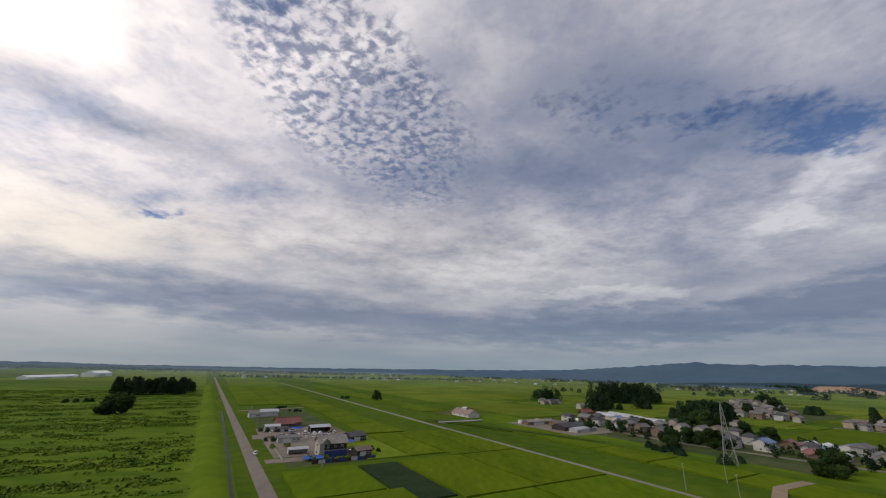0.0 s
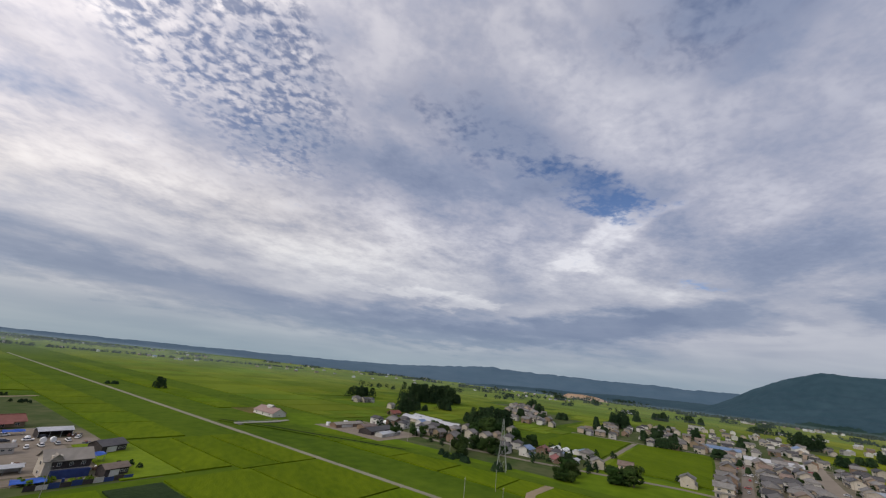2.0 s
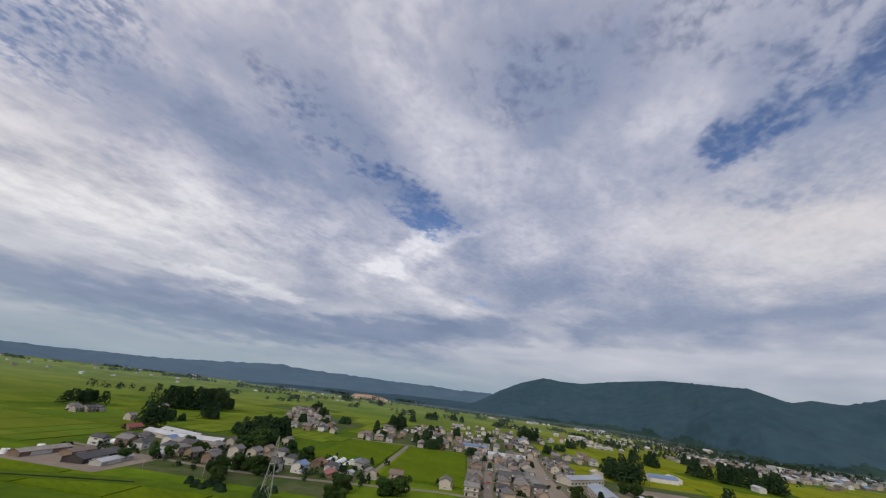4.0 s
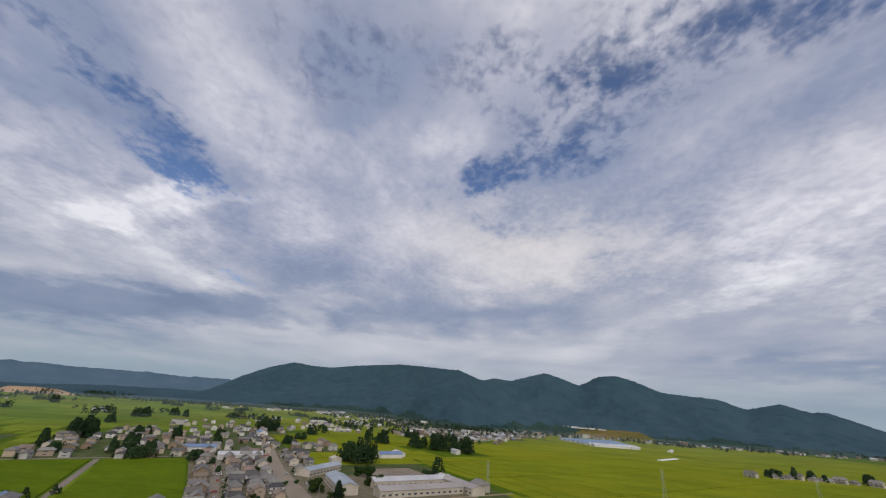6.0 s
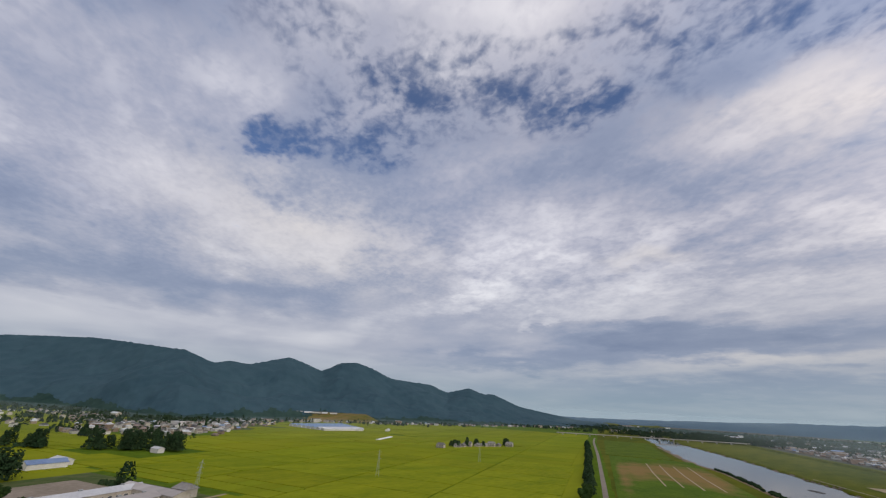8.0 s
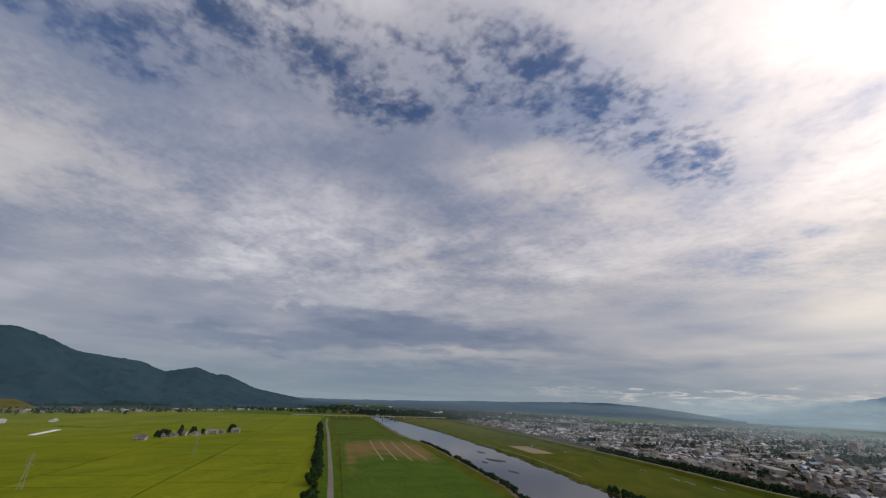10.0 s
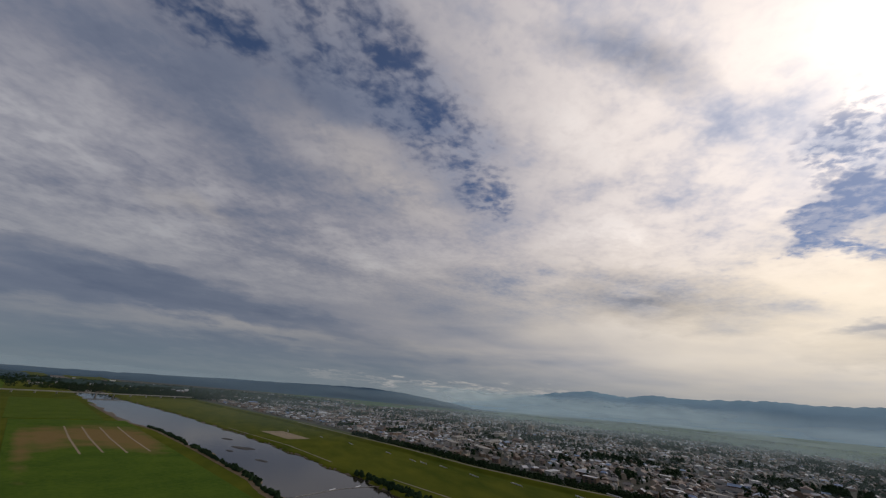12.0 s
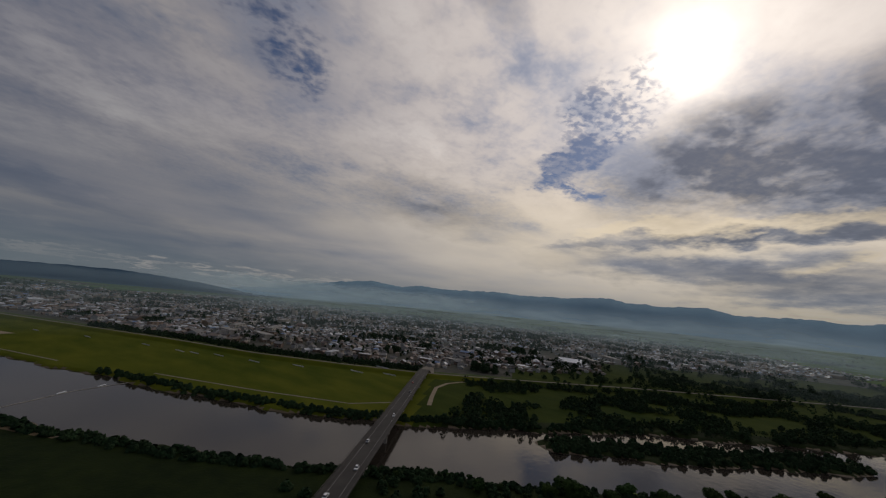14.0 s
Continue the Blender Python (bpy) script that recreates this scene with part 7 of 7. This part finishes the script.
for s in (-1, 1):
    part("rail", box(-18, 18, s * 2.3 - 0.06, s * 2.3 + 0.06, 1.3, 1.42), M_STEEL, cul)
    for i in range(10):
        part("rail_post", box(-18 + 4 * i - 0.05, -18 + 4 * i + 0.05, s * 2.3 - 0.05, s * 2.3 + 0.05, 0.7, 1.35), M_STEEL, cul)
cul.matrix_world = spot(186, -288, 0, 0.1)
tagged(cul, "short pale concrete bridge with steel rails over a ditch", "bridge")

# ---- farmyard beside the levee road ----
M_OLDROOF = material("faded_roof", (0.17, 0.155, 0.135), (0.28, 0.26, 0.23), 0.4, 0.7, stretch=(1, 0.3, 1))
M_JUNK = [material("rusty_scrap", (0.10, 0.05, 0.03), (0.22, 0.13, 0.08), 1.5, 0.9, vary=0.3), material("grey_scrap", (0.14, 0.14, 0.14), (0.34, 0.33, 0.31), 1.5, 0.8, vary=0.3), M_SHEET, M_NAVY]
fh = new("farmhouse")
part("wall", walls(13, 10, 6.2, 2.6), WALLS[0], fh, "cream rendered wall")
part("upper_cladding", box(-4.6, 6.62, -5.12, -5.0, 3.0, 6.1), M_DARKWALL, fh, "dark weathered boards")
part("tarpaulin", box(-4.4, 6.7, -6.6, -5.0, -0.2, 2.7, 0.05), M_NAVY, fh, "navy blue sheeting over the ground floor")
part("roof", gable(13, 10, 6.2, 2.6, 0.8, 0.22), M_OLDROOF, fh, "faded grey-brown metal roof")
bm = gable(3.6, 3.0, 6.6, 1.5, 0.4, 0.15)
bmesh.ops.rotate(bm, verts=bm.verts, cent=(0, 0, 0), matrix=Matrix.Rotation(radians(90), 3, "Z"))
bmesh.ops.translate(bm, verts=bm.verts, vec=(-3.6, -3.6, 0))
part("dormer_roof", bm, M_OLDROOF, fh)
part("dormer_wall", box(-5.0, -2.2, -5.06, -2.0, 6.0, 7.4), WALLS[0], fh)
for i in range(3):
    add_window(fh, -2.5 + 3.4 * i, -5.1, 3.9, 1.2, 1.1, -1)
for z in (0.9, 3.9):
    add_window(fh, -6.5, 0, z, 1.6, 1.2, 0, -1)
fh.matrix_world = spot(57, -205, 0, 0.02)
tagged(fh, "cream farmhouse with dark boards, grey roof and blue sheeting", "farmhouse")
rh = make_house(17, 10, 1, WALLS[2], ROOFS[3], 0, label="low brown farmhouse with a broad red metal roof", name="farmhouse")
rh.matrix_world = spot(53, -309, 10, 0.02)
part("front_roof", gable(9, 4, 2.6, 0.9, 0.4, 0.12), ROOFS[3], rh).location = (-2, -6.4, 0)
for u, v, w, d, h, t, wl, rf, opened, lab in ((36, -369, 8, 7, 3.2, 5, WALLS[3], ROOFS[0], False, "grey farm shed with a tiled roof"), (48, -374, 14, 8, 4.0, 5, WALLS[1], ROOFS[5], False, "pale farm barn with a light metal roof"),
                                            (68, -276, 13, 6, 3.4, 5, M_DARKWALL, ROOFS[5], True, "open car shelter with a pale metal roof"), (79, -236, 11, 9, 3.4, 20, M_DARKWALL, ROOFS[1], False, "black tarred farm shed with a domed roof"),
                                            (44, -246, 12, 5, 2.8, 0, WALLS[3], ROOFS[0], False, "low grey farm outbuilding"), (43, -213, 9, 3.6, 2.4, 0, WALLS[1], ROOFS[5], True, "small open shelter with a pale roof"),
                                            (70, -196, 8, 6, 3.2, 10, M_DARKWALL, ROOFS[2], False, "grey lean-to shed beside the farmhouse"), (41, -293, 9, 5, 2.8, 0, WALLS[3], ROOFS[5], False, "small grey tool shed with a pale roof"),
                                            (46, -285, 7, 4, 2.4, 15, M_DARKWALL, ROOFS[1], False, "low dark storage shed")):
    o = make_shed(w, d, h, wl, rf, label=lab, name="farm_shed", open_front=opened)
    o.matrix_world = spot(u, v, t, 0.02)
for u, v, w, d, z, t in ((69, -217, 7, 5, 4.0, 20), (55, -284, 8, 3.6, 2.6, 5), (47, -196, 9, 5, 1.9, -8)):
    tb = new("blue_tarpaulin")
    bm = bmesh.new()
    bmesh.ops.create_grid(bm, x_segments=8, y_segments=6, size=0.5)
    for q in bm.verts:
        q.co = Vector((q.co.x * w, q.co.y * d, z - 0.9 * abs(q.co.y) * 2 + 0.12 * math.sin(9 * q.co.x + 5 * q.co.y)))
    ex = bmesh.ops.extrude_face_region(bm, geom=bm.faces[:])
    bmesh.ops.translate(bm, verts=[e for e in ex["geom"] if isinstance(e, bmesh.types.BMVert)], vec=(0, 0, -0.06))
    part("sheet", bm, M_BLUE_TARP, tb)
    bm = bmesh.new()
    for sx in (-1, 1):
        for sy in (-1, 1):
            box(sx * w * 0.45 - 0.06, sx * w * 0.45 + 0.06, sy * d * 0.42 - 0.06, sy * d * 0.42 + 0.06, -0.2, z - 0.75, 0, bm)
    part("poles", bm, M_STEEL, tb)
    tb.matrix_world = spot(u, v, t, 0.02)
    tagged(tb, "bright blue tarpaulin stretched over poles", "tarpaulin")
fw = new("yard_fence")
for i in range(10):
    part("panel", box(-0.05, 0.05, -1.45, 1.45, 0, 1.5 + 0.25 * (i % 2)), (M_NAVY, M_DARKWALL, M_NAVY, WALLS[3], M_DARKWALL)[i % 5], fw).location = (0, 3 * i, 0)
fw.matrix_world = spot(73, -188, 90, 0.02)
tagged(fw, "patched blue and grey sheet fence along the yard", "fence")
for u, v, n in ((50, -196, 7), (60, -190, 6), (38, -230, 4)):
    sp = [(u + rng.uniform(-5, 5), v + rng.uniform(-2, 2), 2.6, 2.0) for _ in range(n)]
    wood_stuff("hedge", sp, 60, 0.35, M_BUSH, "unclipped green hedge around the farmyard", "hedge")

yw = new("yard_wall")
for i in range(9):
    part("wall_panel", box(-0.12, 0.12, -2.3, 2.3, -0.2, 0.85 + 0.1 * (i % 2), 0.03), M_CONCRETE, yw).location = (0, 4.7 * i, 0)
yw.matrix_world = spot(34.3, -201, 0, 0.02)
tagged(yw, "low pale concrete wall between farmyard and road", "wall")
for k, (u, v, s) in enumerate(((62, -262, 1.2), (65.5, -262, 1.2), (58, -270, 1.0))):
    bl = new("round_bale")
    bm = bmesh.new()
    bmesh.ops.create_cone(bm, cap_ends=True, segments=16, radius1=s, radius2=s, depth=1.3, matrix=Matrix.Translation((0, 0, s)) @ Matrix.Rotation(radians(90), 4, "X"))
    bmesh.ops.bevel(bm, geom=bm.edges[:], offset=0.12, segments=2, affect="EDGES")
    part("wrap", bm, M_SHEET, bl, "white plastic wrap")
    bl.matrix_world = spot(u, v, 15 * k, 0.15)
    tagged(bl, "round fodder bale wrapped in white plastic", "bale", "fodder bales")


def junk_pile(u, v, n, spread, seed):
    q = random.Random(seed)
    ob = new("junk_pile")
    for i in range(n):
        w, d, h = q.uniform(0.5, 2.2), q.uniform(0.4, 1.3), q.uniform(0.3, 1.4)
        bm = box(-w / 2, w / 2, -d / 2, d / 2, 0, h, 0.05)
        bmesh.ops.rotate(bm, verts=bm.verts, cent=(0, 0, 0), matrix=Matrix.Rotation(q.random() * 3.14, 3, "Z") @ Matrix.Rotation(q.uniform(-0.2, 0.2), 3, "X"))
        bmesh.ops.translate(bm, verts=bm.verts, vec=(q.gauss(0, spread), q.gauss(0, spread * 0.6), -0.05))
        part("scrap", bm, M_JUNK[q.randrange(4) if q.random() < 0.5 else q.randrange(2)], ob)
    ob.matrix_world = spot(u, v, q.uniform(0, 90), 0.1)
    tagged(ob, "untidy heap of scrap, boxes and farm tools", "junk pile", "heaps in the farmyard")


for k, (u, v, n, s) in enumerate(((66, -206, 12, 2.2), (60, -192, 9, 2.6), (40, -284, 10, 2.4), (45, -268, 9, 2.6), (76, -254, 8, 2.2), (52, -256, 7, 2.4), (36, -262, 7, 1.6), (76, -274, 8, 1.8), (48, -224, 6, 2.0), (61, -222, 8, 2.0))):
    junk_pile(u, v, n, s, 60 + k)
for u, v, n in ((70, -440, 8), (74, -400, 6), (64, -420, 5), (80, -204, 6), (34, -252, 5), (34, -286, 4)):
    sp = [(u + rng.uniform(-6, 6), v + rng.uniform(-4, 4), 2.6, 2.2) for _ in range(n)]
    wood_stuff("shrubs", sp, 60, 0.4, M_WOOD, "dark shrubs behind the farm buildings", "shrubs")

# ---- nursery sheds before the village ----
for u, v, w, d, h, t, wl, rf, lab in ((247, -256, 30, 8, 2.6, 0, WALLS[2], M_OLDROOF, "long low brown nursery shed with a faded roof"), (252, -226, 32, 12, 2.8, 8, M_DARKWALL, ROOFS[1], "long shed under black netting"),
                                      (251, -213, 26, 7, 2.4, 8, WALLS[3], ROOFS[5], "long low shed with a pale roof"), (256, -241, 16, 8, 2.8, 0, WALLS[2], ROOFS[2], "brown timber shed with a metal roof")):
    o = make_shed(w, d, h, wl, rf, d * 0.16, label=lab, name="nursery_shed")
    o.matrix_world = spot(u, v, t, 0.02)
for u, v in ((234, -264), (255, -266)):
    tk = new("water_tank")
    bm = bmesh.new()
    bmesh.ops.create_cone(bm, cap_ends=True, segments=18, radius1=2.0, radius2=1.9, depth=2.6, matrix=Matrix.Translation((0, 0, 1.3)))
    bmesh.ops.bevel(bm, geom=bm.edges[:], offset=0.1, segments=2, affect="EDGES")
    part("shell", bm, M_SHEET, tk)
    part("lid", box(-0.5, 0.5, -0.5, 0.5, 2.55, 2.75, 0.05), M_STEEL, tk)
    tk.matrix_world = spot(u, v, 0, 0.02)
    tagged(tk, "round white plastic water tank by the sheds", "tank", "water tanks")
field_slab("bare_field", 226, 276, -272, -200, 0.06, M_GRAVEL, "brown gravel yard between the nursery sheds", "yard")

# ---- pylons and poles ----


def make_pylon(h, base, label):
    ob = new("pylon")
    lv = [0, 0.25, 0.46, 0.63, 0.77, 0.88, 1.0]
    wd = [base, base * 0.72, base * 0.5, base * 0.34, base * 0.26, base * 0.2, 0.25]
    for sx in (-1, 1):
        for sy in (-1, 1):
            bm = bmesh.new()
            for i in range(6):
                beam(bm, (sx * wd[i] / 2, sy * wd[i] / 2, h * lv[i] - (0.3 if i == 0 else 0)), (sx * wd[i + 1] / 2, sy * wd[i + 1] / 2, h * lv[i + 1]), 0.075)
            part("leg", bm, M_PYLON, ob)
    for i in range(6):
        bm = bmesh.new()
        a, b = wd[i] / 2, wd[i + 1] / 2
        z0, z1 = h * lv[i], h * lv[i + 1]
        for s in (-1, 1):
            beam(bm, (-a, s * a, z0), (b, s * b, z1), 0.034)
            beam(bm, (a, s * a, z0), (-b, s * b, z1), 0.034)
            beam(bm, (s * a, -a, z0), (s * b, b, z1), 0.034)
            beam(bm, (s * a, a, z0), (s * b, -b, z1), 0.034)
        part("bracing", bm, M_PYLON, ob)
    for z in (0.66, 0.79, 0.91):
        bm = bmesh.new()
        r = 4.2 if z < 0.9 else 3.4
        for s in (-1, 1):
            beam(bm, (0, 0, h * z + 0.9), (s * r, 0, h * z), 0.055)
            beam(bm, (0, 0, h * z), (s * r, 0, h * z), 0.055)
            beam(bm, (s * r, 0, h * z), (s * r, 0, h * z - 1.1), 0.07)
        part("cross_arm", bm, M_PYLON, ob)
    return tagged(ob, label, "pylon", "power pylons")


py = make_pylon(29, 6.0, "grey steel lattice power pylon standing in the fields")
places = [(229, -105), (306, 217), (247, 377), (190, 560), (150, -330)]
py.matrix_world = spot(*places[0], 20, -0.1)
for u, v in places[1:4]:
    o = copy_thing(py, spot(u, v, 20, -0.1))
    o.scale = (0.55, 0.55, 0.86)


def make_pole(label):
    ob = new("utility_pole")
    bm = bmesh.new()
    bmesh.ops.create_cone(bm, cap_ends=True, segments=8, radius1=0.14, radius2=0.08, depth=9.6, matrix=Matrix.Translation((0, 0, 4.5)))
    part("pole", bm, M_CONCRETE, ob)
    bm = box(-0.7, 0.7, -0.04, 0.04, 8.9, 8.98)
    box(-0.55, 0.55, -0.04, 0.04, 8.2, 8.27, 0, bm)
    part("cross_arm", bm, M_STEEL, ob)
    for x in (-0.6, 0.0, 0.6):
        part("insulator", box(x - 0.04, x + 0.04, -0.04, 0.04, 8.98, 9.14, 0.01), M_SHEET, ob)
    return tagged(ob, label, "utility pole", "utility poles")


pole = make_pole("slender pale concrete utility pole")
pts = [(163, -74), (163, -92), (190, -90), (47, -179), (30, -240), (32, -300), (33, -360), (250, 20)] + [(312 + 34 * i, 20 + 1.9 * i) for i in range(8)] + [(318 + 40 * i, 78 + 2 * i) for i in range(9)] + [(250, -230 + 38 * i) for i in range(4)]
pole.matrix_world = spot(*pts[0], 0)
for u, v in pts[1:]:
    copy_thing(pole, spot(u, v, 0))

# ---- across the southern fields ----
for i in range(8):
    a, b = Vector((790 - 18.5 * i, 850 - 4.8 * i, 0)), Vector((734 - 18 * i, 1003 - 13.5 * i, 0))
    c = (a + b) / 2
    o = make_shed((b - a).length, 17.5, 4.2, WALLS[1], ROOFS[4] if i < 6 else ROOFS[5], 2.6, label="long white farm hall with a blue ridged roof" if i < 6 else "long white farm hall with a pale ridged roof", name="farm_hall", cat="farm hall")
    o.matrix_world = spot(c.x, c.y, -math.degrees(math.atan2(b.y - a.y, b.x - a.x)), 0.1)
    o["group"] = "blue-roofed farm halls"
for u, v, w, d, t in ((610, 905, 40, 10, 110), (560, 960, 30, 9, 110)):
    o = make_shed(w, d, 4, WALLS[1], ROOFS[5], label="long pale agricultural building by the hills", name="barn", cat="barn")
    o.matrix_world = spot(u, v, t, 0.0)
for k, az in enumerate((108.2, 109.3, 110.3, 111.4, 112.6)):
    x, y, _z = polar(az, 1515, 0)
    o = make_shed(20 + 6 * (k % 3), 9, 3.4, WALLS[1], ROOFS[5 if k % 2 else 0], label="white low hall on the mountain terrace", name="terrace_hall", cat="hall")
    o.matrix_world = pose(x, y, 67 + 1530 * math.tan(radians(-1.6)) - 2.0, 0, 0, -az)
    o["group"] = "halls on the terrace"
for u, v, w, d, h, t in ((-318, -1190, 120, 18, 5, 75), (-268, -1400, 100, 30, 10, 80), (-300, -1290, 60, 14, 5, 78)):
    o = make_shed(w, d, h, M_SHEET, M_SHEET, label="long white plastic greenhouse on the far river flat", name="long_greenhouse", cat="greenhouse")
    o.matrix_world = spot(u, v, t, ground_at(u, v))
sh = new("plastic_cover")
part("sheet", box(-42, 42, -4, 4, 0.0, 0.9, 0.3), M_SHEET, sh)
sh.matrix_world = spot(458, 765, 100, 0.1)
tagged(sh, "long white plastic cover lying on the field", "plastic cover")
hs = [(300, 690, 0), (284, 735, 30), (272, 765, 0), (258, 780, 90), (236, 806, 0), (206, 836, 0), (278, 750, 90), (248, 795, 30), (226, 822, 90), (316, 217, 0)]
for u, v, t in hs:
    o = make_house(14, 10, 1 + (t == 0), WALLS[0], ROOFS[0], 2.0, porch=False, label="farm cottage with a tiled roof amid the rice", name="cottage")
    o.matrix_world = spot(u, v, t, 0.02)

# ---- river meadow: dugouts and low fences ----
for u, v in ((-365, 411), (-366, 391), (-373, 362), (-368, 309), (-379, 258), (-394, 190), (-404, 153), (-420, 168), (-372, 470), (-368, 560), (-362, 640), (-340, 720)):
    bd = new("low_shelter")
    part("back_board", box(-9, 9, -0.1, 0.1, 0.1, 1.0, 0.03), M_SHEET, bd, "white boards")
    part("bench", box(-8.5, 8.5, -0.9, -0.5, 0.4, 0.48), WALLS[2], bd)
    bm = bmesh.new()
    for i in range(7):
        box(-9 + 3 * i - 0.06, -9 + 3 * i + 0.06, -0.05, 0.05, -0.3, 1.1, 0, bm)
    part("posts", bm, M_STEEL, bd)
    bd.matrix_world = spot(u, v, 75, ground_at(u, v))
    tagged(bd, "long low white board with bench on the meadow", "low fence", "boards on the meadow")
field_slab("bare_field", -330, -290, 620, 720, 0.08, M_DIRT, "pale bare sports ground on the meadow", "sports ground")
for u, v, s in ((-196, 560, 7), (-205, 553, 5), (-186, 470, 4), (-208, 640, 5), (-176, 540, 3)):
    bar = new("gravel_bar")
    bm = bmesh.new()
    bmesh.ops.create_icosphere(bm, subdivisions=3, radius=1)
    for q in bm.verts:
        n = 1 + 0.35 * noise.noise(q.co * 2 + Vector((u, v, 0)))
        q.co = Vector((q.co.x * s * n, q.co.y * s * 2.4 * n, q.co.z * 0.6 * n))
    part("gravel", bm, M_ASPHALT, bar)
    bar.matrix_world = spot(u, v, 10, -2.1)
    tagged(bar, "small dark gravel bar in the river", "gravel bar", "gravel bars")
